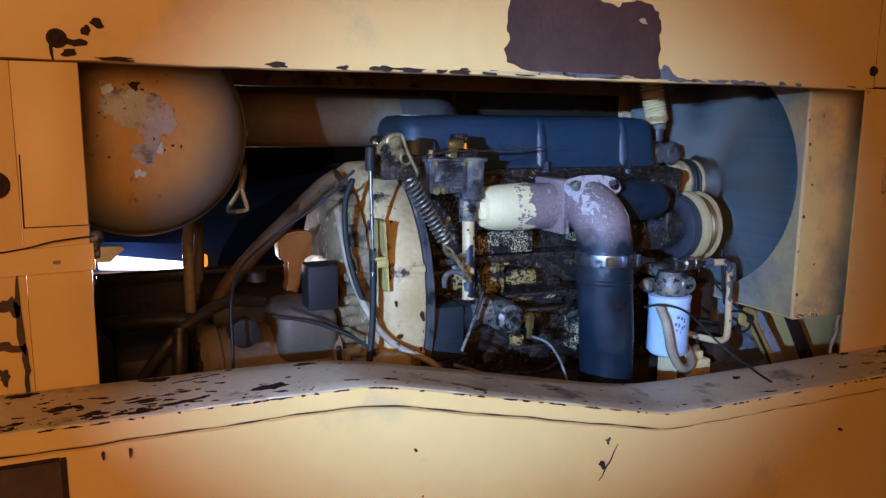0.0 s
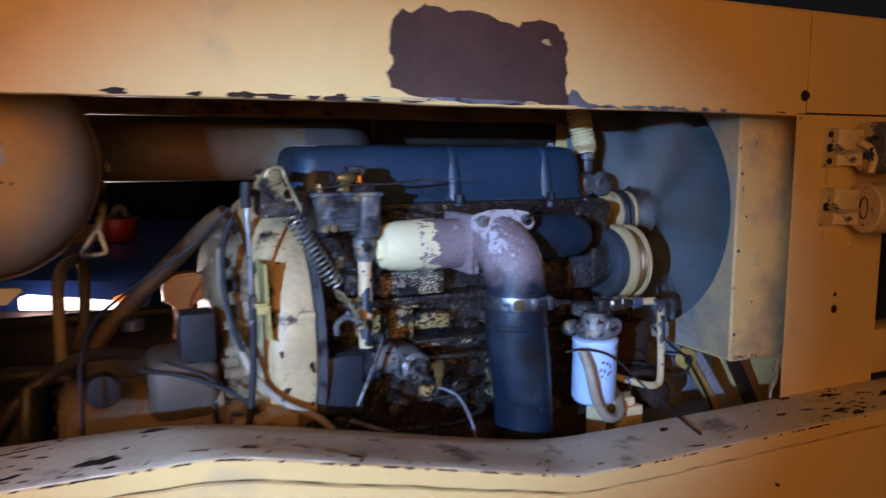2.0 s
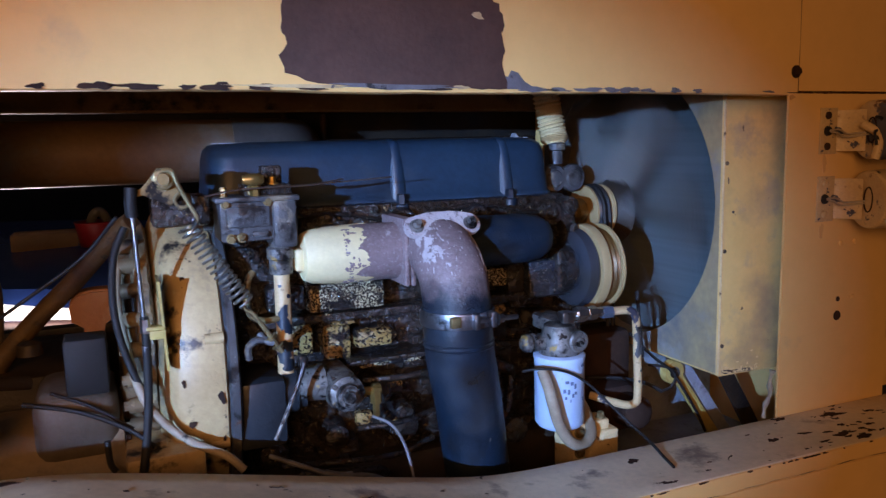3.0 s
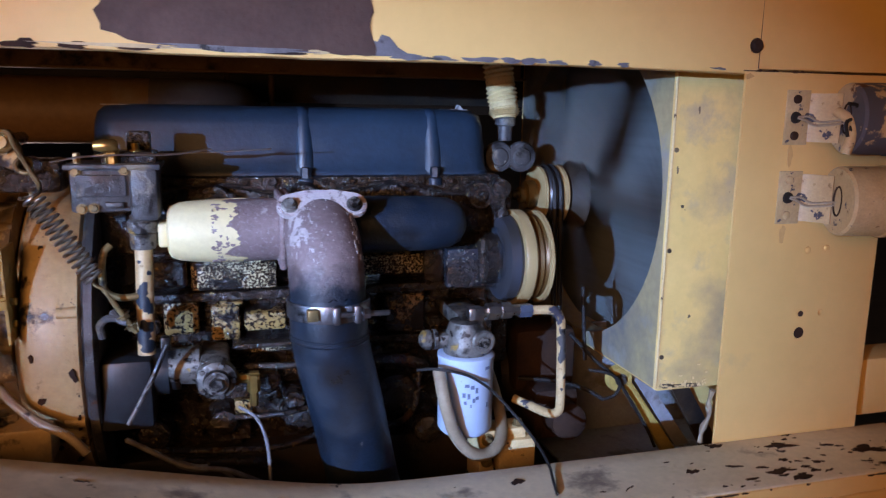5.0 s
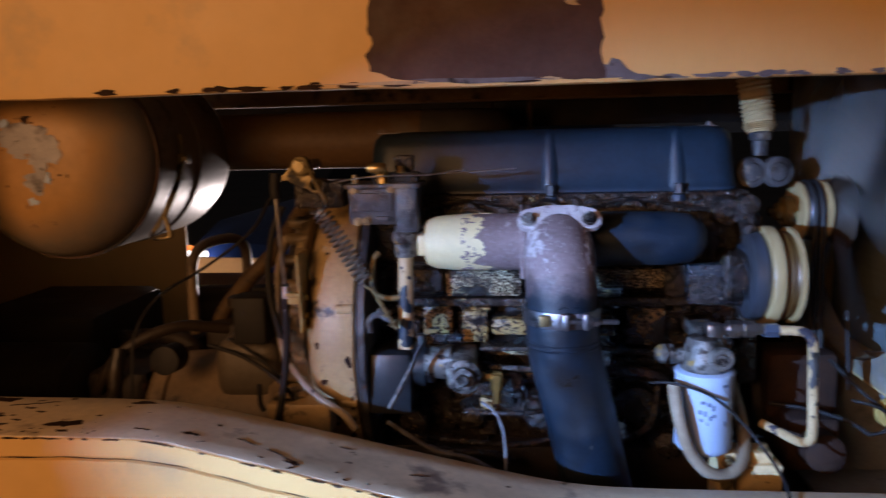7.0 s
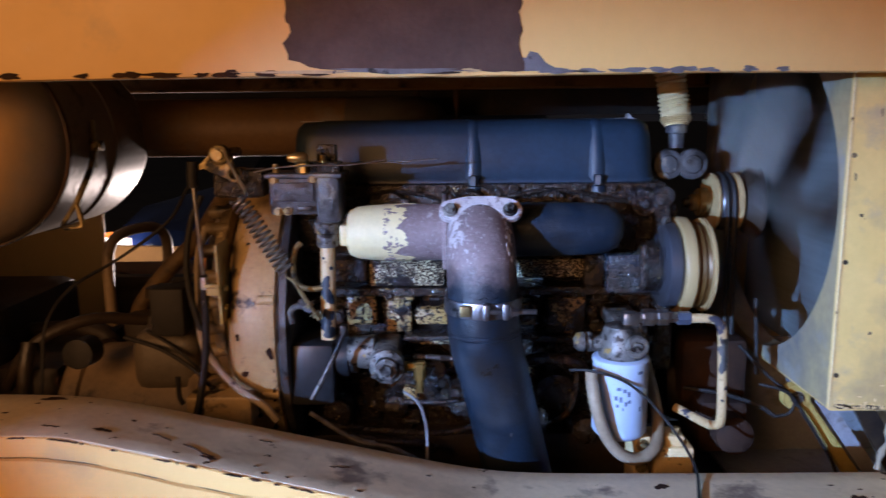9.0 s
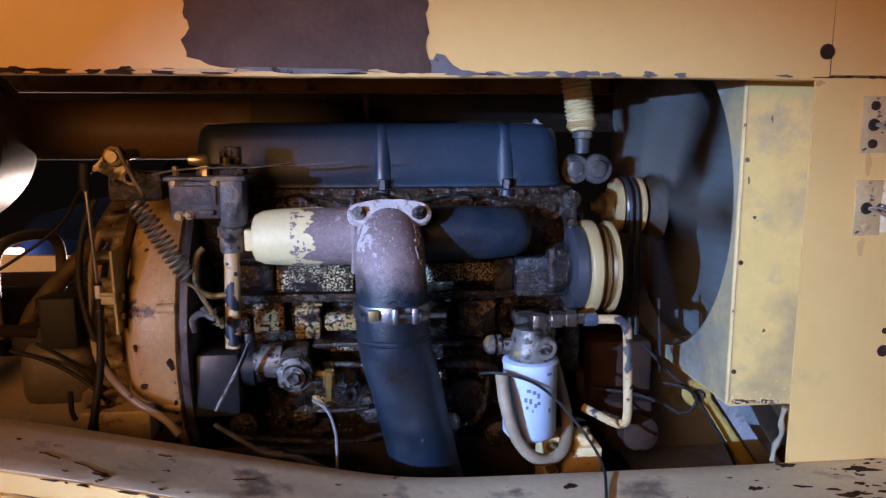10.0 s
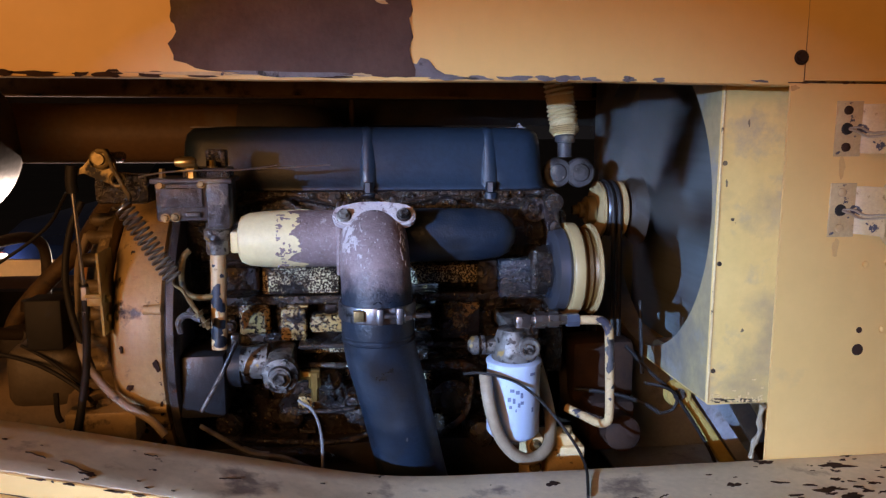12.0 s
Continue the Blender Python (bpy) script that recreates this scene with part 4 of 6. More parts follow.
for x in (0.262, 0.417, 0.573, 0.730, 0.905):
    bm = mesh()
    lathe(bm, [(0.0, 0.030), (0.022, 0.027), (0.026, 0.024), (0.026, 0.016), (0.02, 0.014)], (x, 0.312, 1.522), (0, -1, 0), 26)
    hexbolt(bm, (x, 0.291, 1.522), (0, -1, 0), 0.011, 0.010)
    part("port_boss", bm, OILY, head)
bolts("head_bolt", [(x, 0.312, 1.548) for x in (0.30, 0.36, 0.47, 0.52, 0.66, 0.79, 0.85, 0.88)], (0, -1, 0.5), 0.007, 0.008, OILY, head)
bm = mesh()
rbox(bm, (0.925, 0.275, 1.43), (0.955, 0.315, 1.552), 0.01)
lathe(bm, [(0.0, 0.02), (0.03, 0.018), (0.032, 0.01)], (0.94, 0.300, 1.537), (0, -1, 0), 20)
lathe(bm, [(0.0, 0.012), (0.02, 0.011), (0.022, 0.006)], (0.94, 0.28, 1.49), (0, -1, 0), 16)
part("water_outlet", bm, OILY, head)

# manifold log, its flaking left end and black right end
bm = mesh()
man = [(0.345, 0.0), (0.346, 0.032), (0.350, 0.041), (0.364, 0.047), (0.39, 0.050), (0.425, 0.0518)]
axis_c, seg = Vector((0, 0.205, 1.483)), 120
rings = [ring_of(bm, axis_c + Vector((a, 0, 0)), AXES["x"][1], AXES["x"][2], max(r, 1e-4), seg) for a, r in man]
torn = []
for i in range(seg):
    a = i * math.tau / seg
    p = Vector((math.cos(a) * 1.5, math.sin(a) * 1.5, 4.0))
    reach = 0.455 + 0.046 * noise.noise(p) + 0.030 * noise.noise(p * 2.3) + 0.007 * noise.noise(p * 8)
    torn.append(bm.verts.new(axis_c + Vector((max(reach, 0.428), 0.0523 * math.cos(a), 0.0523 * math.sin(a)))))
rings.append(torn)
rings.append([bm.verts.new(v.co - Vector((0, v.co.y - axis_c.y, v.co.z - axis_c.z)) * 0.03) for v in torn])
for p, q in zip(rings, rings[1:]):
    bridge(bm, p, q)
bm.faces.new(rings[0][::-1])
manifold = part("exhaust_manifold", bm, FLAKED, engine, "exhaust manifold with flaking whitish coating")
bm = mesh()
rng = random.Random(29)
for k in range(60):
    s_at, girth = 0.055 + rng.expovariate(1 / 0.022), rng.uniform(-1.2, 1.2)
    at = Vector((0.36 + s_at, 0.205, 1.483))
    pts = ragged(rng, rng.uniform(0.0008, 0.0045), rng.uniform(0.0008, 0.0035), 10, 0.5)
    flat(bm, pts, lambda u, v, d: Vector((at.x + u, 0.205, 1.483)) + Vector((0, -math.cos(girth + v / 0.052), math.sin(girth + v / 0.052))) * (0.0529 - d), 0.002)
tagged(part("flaked_coating", bm, HEAT, manifold, "bare spots where the coating has flaked"), kind="stuff")
bm = mesh()
lathe(bm, [(0.415, 0.0512), (0.47, 0.0514), (0.53, 0.0514)], (0, 0.205, 1.483), "x", 40)
part("bare_section", bm, HEAT, manifold, "heat-browned bare iron")
bm = mesh()
lathe(bm, [(0.625, 0.050), (0.70, 0.049), (0.78, 0.048), (0.815, 0.044), (0.834, 0.034), (0.844, 0.018), (0.846, 0.0)], (0, 0.205, 1.486), "x", 40)
part("black_section", bm, BLACK, manifold)
for x in (0.5225, 0.534):
    bm = mesh()
    rbox(bm, (x - 0.005, 0.146, 1.424), (x + 0.005, 0.268, 1.545), 0.004)
    part("joint_flange", bm, HEAT, manifold)
bm = mesh()
rbox(bm, (0.333, 0.178, 1.462), (0.352, 0.232, 1.500), 0.004)
part("end_stub", bm, FLAKED, manifold)
for x in (0.417, 0.730):
    bm = mesh()
    lathe(bm, [(0, 0.030), (0.07, 0.030)], (x, 0.24, 1.50), "y", 24)
    rbox(bm, (x - 0.04, 0.285, 1.46), (x + 0.04, 0.300, 1.535), 0.006)
    part("runner", bm, OILY, manifold)

# outlet elbow and its flange
bend = curve([(0.583, 0.235, 1.478), (0.583, 0.185, 1.487), (0.583, 0.135, 1.482), (0.583, 0.095, 1.455), (0.584, 0.079, 1.415), (0.585, 0.0765, 1.372)], 10)
bm = mesh()
tube(bm, bend, 0.0588, 48, 1)
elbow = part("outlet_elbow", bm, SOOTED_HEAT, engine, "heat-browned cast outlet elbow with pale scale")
bm = mesh()
face, up = Vector((0, -0.80, 0.60)), Vector((0, 0.60, 0.80))
shape = [(-0.071, -0.004), (-0.068, 0.010), (-0.058, 0.018), (-0.044, 0.019), (-0.02, 0.024), (0.0, 0.026), (0.02, 0.024), (0.044, 0.020), (0.060, 0.019), (0.070, 0.010), (0.073, -0.004), (0.066, -0.017), (0.052, -0.021), (0.03, -0.018), (-0.03, -0.018), (-0.050, -0.021), (-0.064, -0.017)]
flat(bm, shape, lambda u, v, d: Vector((0.583 + u, 0.128, 1.533)) + up * v + face * (0.004 - d), 0.018)
bmesh.ops.bevel(bm, geom=list(bm.edges), offset=0.003, segments=2, affect="EDGES")
flange = part("flange", bm, SCALE, elbow)
for x in (0.532, 0.634):
    bm = mesh()
    lathe(bm, [(0, 0.014), (0.005, 0.013), (0.007, 0.010)], (x, 0.126, 1.530), (0, -0.80, 0.60), 20)
    hexbolt(bm, (x, 0.120, 1.535), (0, -0.80, 0.60), 0.008, 0.010)
    part("flange_bolt", bm, CASTING, flange)
skin = Skin([(0.583, 0.235, 1.478), (0.583, 0.185, 1.487), (0.583, 0.135, 1.482), (0.583, 0.095, 1.455), (0.584, 0.079, 1.415), (0.585, 0.0765, 1.372)], 0.0588)
bm = mesh()
rng = random.Random(61)
for k in range(34):
    skin.patch(bm, rng, 0.070 + 0.075 * rng.random(), rng.gauss(-0.85, 0.13), rng.uniform(0.003, 0.008), rng.uniform(0.003, 0.009), 0.0007, 0.5)
for k in range(60):
    skin.patch(bm, rng, 0.070 + 0.10 * rng.random(), rng.gauss(-0.7, 0.28), rng.uniform(0.0007, 0.002), rng.uniform(0.0007, 0.0025), 0.0007, 0.5, 9)
for k in range(34):
    skin.patch(bm, rng, 0.085 + 0.085 * rng.random(), rng.gauss(0.88, 0.10), rng.uniform(0.001, 0.003), rng.uniform(0.001, 0.005), 0.0007, 0.5, 10)
for k in range(40):
    skin.patch(bm, rng, 0.06 + 0.11 * rng.random(), rng.uniform(-0.9, 0.9), rng.uniform(0.0006, 0.0014), rng.uniform(0.0006, 0.0016), 0.0006, 0.4, 8)
tagged(part("pale_scale", bm, SCALE, elbow, "pale whitish heat scale"), kind="stuff")
# black down pipe with its clamp
bm = mesh()
tube(bm, bend[43:], 0.0593, 64, 1)
bm.verts.ensure_lookup_table()
for i in range(64):
    p = bm.verts[i].co.copy() * 34
    bm.verts[i].co.z += -0.004 + 0.006 * noise.noise(p) + 0.008 * noise.noise(p * 3)
part("sooted_collar", bm, BLACK, elbow, "sooted black lower collar")
bm = mesh()
tube(bm, [(0.585, 0.076, 1.382), (0.586, 0.0765, 1.345), (0.592, 0.081, 1.30), (0.612, 0.098, 1.22), (0.649, 0.138, 1.057), (0.69, 0.18, 0.908)], 0.0605, 44, 7)
down = part("down_pipe", bm, BLACK, engine, "sooty black down pipe")
bm = mesh()
for z in (1.330, 1.338):
    lathe(bm, [(-0.003, 0.0605), (0, 0.0625), (0.003, 0.0605)], (0.587, 0.0775, z), "z", 40, False)
part("bead", bm, BLACK, down)
bm = mesh()
lathe(bm, [(0, 0.0612), (0, 0.0638), (0.003, 0.0646), (0.023, 0.0646), (0.026, 0.0638), (0.026, 0.0612)], (0.585, 0.0765, 1.368), "z", 48, False)
clamp = part("band_clamp", bm, CLAMP, down, "bright steel band clamp")
bm = mesh()
rod(bm, (0.585, 0.0055, 1.384), (0.668, 0.0155, 1.381), 0.0042)
rbox(bm, (0.582, 0.000, 1.369), (0.593, 0.016, 1.396), 0.003)
rbox(bm, (0.613, 0.001, 1.370), (0.624, 0.017, 1.397), 0.003)
hexbolt(bm, (0.626, 0.008, 1.383), "x", 0.008, 0.012)
part("tee_bolt", bm, CLAMP, clamp)
bm = mesh()
rbox(bm, (0.545, 0.009, 1.374), (0.562, 0.021, 1.392), 0.002)
part("clamp_tag", bm, ZINC, clamp)

# block: stacked oily ledges, speckled strips and panels
bm = mesh()
rbox(bm, (0.20, 0.34, 1.05), (0.955, 0.585, 1.425), 0.006)
block = part("engine_block", bm, OILY, engine, "black and rust-yellow oil-soaked engine block")
for x0, x1, y, z0, z1, m in ((0.30, 0.37, 0.285, 1.372, 1.418, OILY), (0.375, 0.52, 0.270, 1.366, 1.420, SPECKLED), (0.655, 0.80, 0.282, 1.378, 1.416, SPECKLED), (0.83, 0.945, 0.255, 1.352, 1.428, LUMPY), (0.79, 0.83, 0.275, 1.36, 1.425, OILY), (0.43, 0.56, 0.290, 1.182, 1.208, SPECKLED), (0.47, 0.60, 0.285, 1.243, 1.262, SPECKLED), (0.66, 0.70, 0.290, 1.10, 1.21, SPECKLED)):
    bm = mesh()
    rbox(bm, (x0, y, z0), (x1, 0.35, z1), 0.006)
    part("speckled_ledge" if m is SPECKLED else "ledge", bm, m, block, "cream paint flaked to speckles over black oil" if m is SPECKLED else "")
for lo, hi in (((0.28, 0.275, 1.345), (0.94, 0.345, 1.362)), ((0.44, 0.25, 1.262), (0.70, 0.345, 1.272)), ((0.30, 0.30, 1.24), (0.94, 0.345, 1.255))):
    part("gasket_rail", rbox(mesh(), lo, hi, 0.004), OILY, block)
for x0, x1, y, z0, z1 in ((0.325, 0.385, 0.30, 1.28, 1.342), (0.405, 0.455, 0.285, 1.27, 1.335), (0.462, 0.535, 0.272, 1.288, 1.322), (0.655, 0.70, 0.272, 1.285, 1.33), (0.72, 0.80, 0.30, 1.26, 1.335), (0.42, 0.46, 0.272, 1.338, 1.344)):
    bm = mesh()
    rbox(bm, (x0, y, z0), (x1, 0.345, z1), 0.007)
    part("side_cover", bm, BLOCK_Y, block)
rng = random.Random(31)
for k in range(34):
    x, z = rng.uniform(0.28, 0.93), rng.choice((1.30, 1.25, 1.20, 1.352, 1.16, 1.12)) + rng.uniform(-0.015, 0.015)
    bolts("block_bolt", [(x, 0.338 if z < 1.25 else 0.30, z)], (0, -1, 0), rng.uniform(0.007, 0.011), 0.010, OILY, block)
for x, z, r, h in ((0.30, 1.10, 0.03, 0.05), (0.42, 1.115, 0.026, 0.06), (0.56, 1.11, 0.034, 0.05), (0.74, 1.14, 0.045, 0.06), (0.80, 1.07, 0.03, 0.08), (0.50, 1.20, 0.024, 0.09), (0.545, 1.16, 0.02, 0.10), (0.70, 1.22, 0.02, 0.04)):
    bm = mesh()
    lathe(bm, [(0, r * 1.15), (h * 0.3, r * 1.1), (h * 0.35, r), (h, r * 0.9), (h + 0.004, r * 0.7)], (x, 0.342, z), (0, -1, 0), 22)
    part("pump_housing", bm, OILY, block)
bm = mesh()
rbox(bm, (0.17, 0.30, 0.93), (0.97, 0.56, 1.052), 0.02)
part("oil_pan", bm, SHADED_GRIME, engine)
bm = mesh()
for pts, r in (([(0.30, 0.22, 1.105), (0.42, 0.20, 1.10), (0.52, 0.215, 1.09), (0.60, 0.24, 1.10)], 0.006), ([(0.44, 0.21, 1.155), (0.52, 0.2, 1.158), (0.60, 0.23, 1.16)], 0.005), ([(0.33, 0.21, 1.09), (0.40, 0.19, 1.085), (0.47, 0.2, 1.075), (0.50, 0.23, 1.05)], 0.008),
               ([(0.62, 0.27, 1.20), (0.70, 0.25, 1.225), (0.78, 0.26, 1.21), (0.80, 0.30, 1.16)], 0.012), ([(0.72, 0.26, 1.08), (0.76, 0.23, 1.13), (0.775, 0.24, 1.2)], 0.006), ([(0.46, 0.24, 1.235), (0.55, 0.225, 1.236), (0.62, 0.25, 1.238)], 0.006)):
    part("fuel_pipe", tube(mesh(), pts, r, 10), OILY, block)
bm = mesh()
rng = random.Random(77)
for k in range(90):
    x, z = rng.uniform(0.24, 0.94), rng.uniform(1.06, 1.34)
    s = rng.uniform(0.006, 0.022)
    rbox(bm, (x - s, 0.335 - rng.uniform(0.004, 0.03), z - s * rng.uniform(0.3, 0.9)), (x + s, 0.345, z + s * rng.uniform(0.3, 0.9)), 0.003, 1)
tagged(part("casting_roughness", bm, OILY, block), kind="stuff")

# injection pump, brass unions, dark starter box, dip rod
bm = mesh()
rbox(bm, (0.385, 0.185, 1.205), (0.435, 0.30, 1.27), 0.012)
lathe(bm, [(0, 0.034), (0.02, 0.032), (0.026, 0.022), (0.034, 0.020), (0.036, 0.012)], (0.412, 0.195, 1.236), (0, -1, 0), 24)
lathe(bm, [(-0.05, 0.030), (-0.02, 0.032), (0.0, 0.034), (0.004, 0.028)], (0.385, 0.24, 1.245), "x", 24)
pump = part("injection_pump", bm, CASTING, engine, "grey alloy pump crusted with oil")
bm = mesh()
hexbolt(bm, (0.412, 0.160, 1.236), (0, -1, 0), 0.012, 0.012)
for a in range(5):
    hexbolt(bm, (0.412 + 0.027 * math.cos(a * 1.257), 0.176, 1.236 + 0.027 * math.sin(a * 1.257)), (0, -1, 0), 0.005, 0.006)
part("pump_bolt", bm, CASTING, pump)
bm = mesh()
lathe(bm, [(0, 0.011), (0.012, 0.011), (0.012, 0.008), (0.03, 0.008), (0.03, 0.012), (0.045, 0.012)], (0.436, 0.2, 1.228), "x", 6)
lathe(bm, [(-0.045, 0.007), (-0.02, 0.007), (-0.02, 0.011), (0.01, 0.011), (0.012, 0.006)], (0.472, 0.196, 1.225), "z", 6)
part("brass_union", bm, BRASS, pump, "brass pipe union")
bm = mesh()
rbox(bm, (0.440, 0.215, 1.158), (0.470, 0.235, 1.182), 0.003)
hexbolt(bm, (0.455, 0.215, 1.171), (0, -1, 0), 0.007, 0.006)
part("yellow_tag", bm, BLOCK_Y, pump)
bm = mesh()
rbox(bm, (0.224, 0.20, 1.150), (0.312, 0.33, 1.272), 0.012)
lathe(bm, [(0.31, 0.040), (0.335, 0.040), (0.338, 0.034), (0.352, 0.034), (0.355, 0.024), (0.386, 0.022)], (0, 0.25, 1.235), "x", 28)
part("starter_motor", bm, surface("dark_blue_paint", (0.018, 0.022, 0.028), (0.03, 0.034, 0.04), 12, 0.4, layers=((SOOT, 14, 0.5, 0.62, 0.3),), grain=0.3), engine, "dark blue-black starter motor")
bm = mesh()
tube(bm, [(0.338, 0.170, 1.305), (0.315, 0.160, 1.255), (0.277, 0.145, 1.186)], lambda t: 0.0045 - 0.001 * t, 8)
rbox(bm, (0.328, 0.168, 1.295), (0.344, 0.185, 1.318), 0.004)
part("dip_rod", bm, CASTING, engine)
bm = mesh()
tube(bm, [(0.446, 0.139, 1.202), (0.472, 0.115, 1.19), (0.486, 0.09, 1.16), (0.489, 0.06, 1.12), (0.488, 0.05, 1.09)], 0.0027, 8)
part("grey_wire", bm, WIRE, engine)
bm = mesh()
tube(bm, [(0.27, 0.17, 1.15), (0.33, 0.125, 1.133), (0.366, 0.105, 1.122), (0.42, 0.10, 1.114), (0.455, 0.10, 1.097), (0.491, 0.10, 1.075), (0.515, 0.11, 1.04)], 0.0045, 8)
tube(bm, [(0.41, 0.104, 1.116), (0.428, 0.10, 1.103), (0.440, 0.10, 1.080), (0.445, 0.11, 1.04)], 0.0034, 8)
tube(bm, [(0.35, 0.112, 1.127), (0.375, 0.103, 1.121), (0.395, 0.102, 1.119)], 0.0066, 8)
part("loom", bm, surface("dirty_loom_tape", (0.20, 0.21, 0.23), (0.07, 0.065, 0.065), 25, 0.5, grain=0.4), engine)

# ---- throttle governor box ----
gov = thing("governor_box", (0.275, 0.2, 1.515), "dull grey governor box with a cream stand pipe", "governor")
bm = mesh()
rbox(bm, (0.212, 0.172, 1.520), (0.300, 0.262, 1.590), 0.006)
rbox(bm, (0.296, 0.166, 1.505), (0.338, 0.25, 1.592), 0.010)
rbox(bm, (0.205, 0.165, 1.585), (0.342, 0.268, 1.594), 0.003)
box = part("box_body", bm, BOXGREY, gov)
bm = mesh()
rbox(bm, (0.222, 0.167, 1.545), (0.292, 0.173, 1.578), 0.002)
rbox(bm, (0.262, 0.163, 1.528), (0.288, 0.170, 1.537), 0.002)
part("cover_plate", bm, BOXGREY, box)
bm = mesh()
hexbolt(bm, (0.222, 0.19, 1.594), "z", 0.006, 0.016)
part("top_bolt", bm, ZINC, box)
bolts("box_bolt", [(0.228, 0.170, 1.527), (0.290, 0.170, 1.585), (0.222, 0.170, 1.583), (0.245, 0.170, 1.528)], (0, -1, 0), 0.006, 0.006, ZINC, box)
bm = mesh()
lathe(bm, [(-0.055, 0.018), (-0.05, 0.020), (-0.03, 0.020), (-0.028, 0.023), (-0.012, 0.023), (-0.008, 0.019), (0.0, 0.019)], (0.310, 0.19, 1.515), "z", 24)
part("neck", bm, CASTING, gov)
bm = mesh()
tube(bm, [(0.310, 0.19, 1.47), (0.309, 0.185, 1.40), (0.307, 0.178, 1.29)], lambda t: 0.0135, 18)
stand_pipe = part("stand_pipe", bm, CREAM, gov, "chipped cream stand pipe")
bm = mesh()
rng = random.Random(17)
skin = Skin([(0.310, 0.19, 1.47), (0.309, 0.185, 1.40), (0.307, 0.178, 1.29)], 0.0135, outward=(0, -1, 0))
for s, a, w, h in ((0.075, -0.2, 0.009, 0.012), (0.092, -0.3, 0.012, 0.013), (0.105, 0.5, 0.008, 0.010), (0.135, 0.1, 0.012, 0.014), (0.150, -0.4, 0.012, 0.012), (0.165, 0.4, 0.014, 0.012), (0.048, 0.6, 0.004, 0.004), (0.03, -0.5, 0.003, 0.003)):
    skin.patch(bm, rng, s, a, w, h, 0.0006, 0.3)
tagged(part("bare_metal", bm, BLACK, stand_pipe, "blue-black patches where the paint has flaked off"), kind="stuff")
bm = mesh()
tube(bm, [(0.262, 0.185, 1.468), (0.252, 0.18, 1.455), (0.248, 0.178, 1.42), (0.254, 0.176, 1.395), (0.275, 0.176, 1.385), (0.300, 0.178, 1.386)], 0.0055, 10)
part("bent_tube", bm, ZINC, gov)
bm = mesh()
lathe(bm, [(0, 0.008), (0.012, 0.008), (0.012, 0.011), (0.022, 0.011), (0.022, 0.007), (0.034, 0.007)], (0.272, 0.185, 1.594), "z", 6)
lathe(bm, [(-0.018, 0.007), (-0.006, 0.010), (0.010, 0.010), (0.016, 0.006)], (0.268, 0.165, 1.622), "x", 12)
lathe(bm, [(0, 0.009), (0.02, 0.009), (0.02, 0.006), (0.03, 0.006)], (0.305, 0.20, 1.594), "z", 8)
part("brass_fitting", bm, BRASS, gov, "brass adjusting fitting")
bm = mesh()
rbox(bm, (0.255, 0.19, 1.592), (0.335, 0.25, 1.612), 0.004)
rbox(bm, (0.29, 0.22, 1.61), (0.325, 0.25, 1.642), 0.004)
part("top_linkage", bm, OILY, gov)
bm = mesh()
tube(bm, [(0.19, 0.16, 1.598), (0.235, 0.158, 1.606), (0.30, 0.16, 1.609), (0.357, 0.165, 1.609), (0.419, 0.17, 1.617)], 0.0016, 6)
tube(bm, [(0.30, 0.2, 1.606), (0.42, 0.19, 1.611), (0.51, 0.18, 1.6165)], 0.0012, 6)
part("lock_wire", bm, STEEL, gov)

# ---- throttle lever, spring and cable ----
lev = thing("throttle_linkage", (0.14, 0.17, 1.6), "greasy throttle lever linkage with return spring and cable", "linkage")
bm = mesh()
lathe(bm, [(0, 0.017), (0.014, 0.017), (0.016, 0.014), (0.016, 0.010), (0.022, 0.009)], (0.130, 0.172, 1.628), (0, -1, 0), 24)
flat(bm, [(0.078, 1.606), (0.082, 1.598), (0.10, 1.606), (0.115, 1.597), (0.14, 1.585), (0.155, 1.600), (0.150, 1.625), (0.138, 1.645), (0.122, 1.645), (0.112, 1.628), (0.10, 1.614)], lambda u, v, d: Vector((u, 0.168 + d, v)), 0.012)
bmesh.ops.bevel(bm, geom=[e for e in bm.edges if e.calc_length() > 0.008], offset=0.0015, segments=1, affect="EDGES")
lever = part("lever", bm, ZINC, lev, "greasy yellow zinc lever")
bm = mesh()
lathe(bm, [(0, 0.020), (0.02, 0.020), (0.022, 0.014), (0.05, 0.014)], (0.158, 0.18, 1.585), (0, 1, 0), 20)
rbox(bm, (0.11, 0.182, 1.55), (0.20, 0.25, 1.60), 0.008)
rod(bm, (0.13, 0.175, 1.628), (0.13, 0.28, 1.628), 0.010)
part("pivot_shaft", bm, OILY, lev)
bm = mesh()
ring = [(0.156 + 0.011 * math.cos(a), 0.160, 1.594 + 0.011 * math.sin(a)) for a in [i * math.tau / 14 for i in range(15)]]
tube(bm, ring, 0.003, 8, 1)
tube(bm, [(0.128, 0.150, 1.642), (0.142, 0.148, 1.640), (0.150, 0.148, 1.62), (0.165, 0.149, 1.588), (0.176, 0.150, 1.566), (0.172, 0.153, 1.556), (0.163, 0.155, 1.552)], 0.0036, 8)
part("wire_link", bm, ZINC, lev)
a, b = Vector((0.160, 0.157, 1.553)), Vector((0.241, 0.151, 1.424))
d, u, v = frame_of(b - a)
bm = mesh()
turns, per = 15, 12
pts = [a + (b - a) * (i / (turns * per)) + (u * math.cos(i * math.tau / per) + v * math.sin(i * math.tau / per)) * 0.0145 for i in range(turns * per + 1)]
tube(bm, pts, 0.0026, 6, 1)
part("return_spring", bm, SPRING, lev, "oiled coil return spring")
bm = mesh()
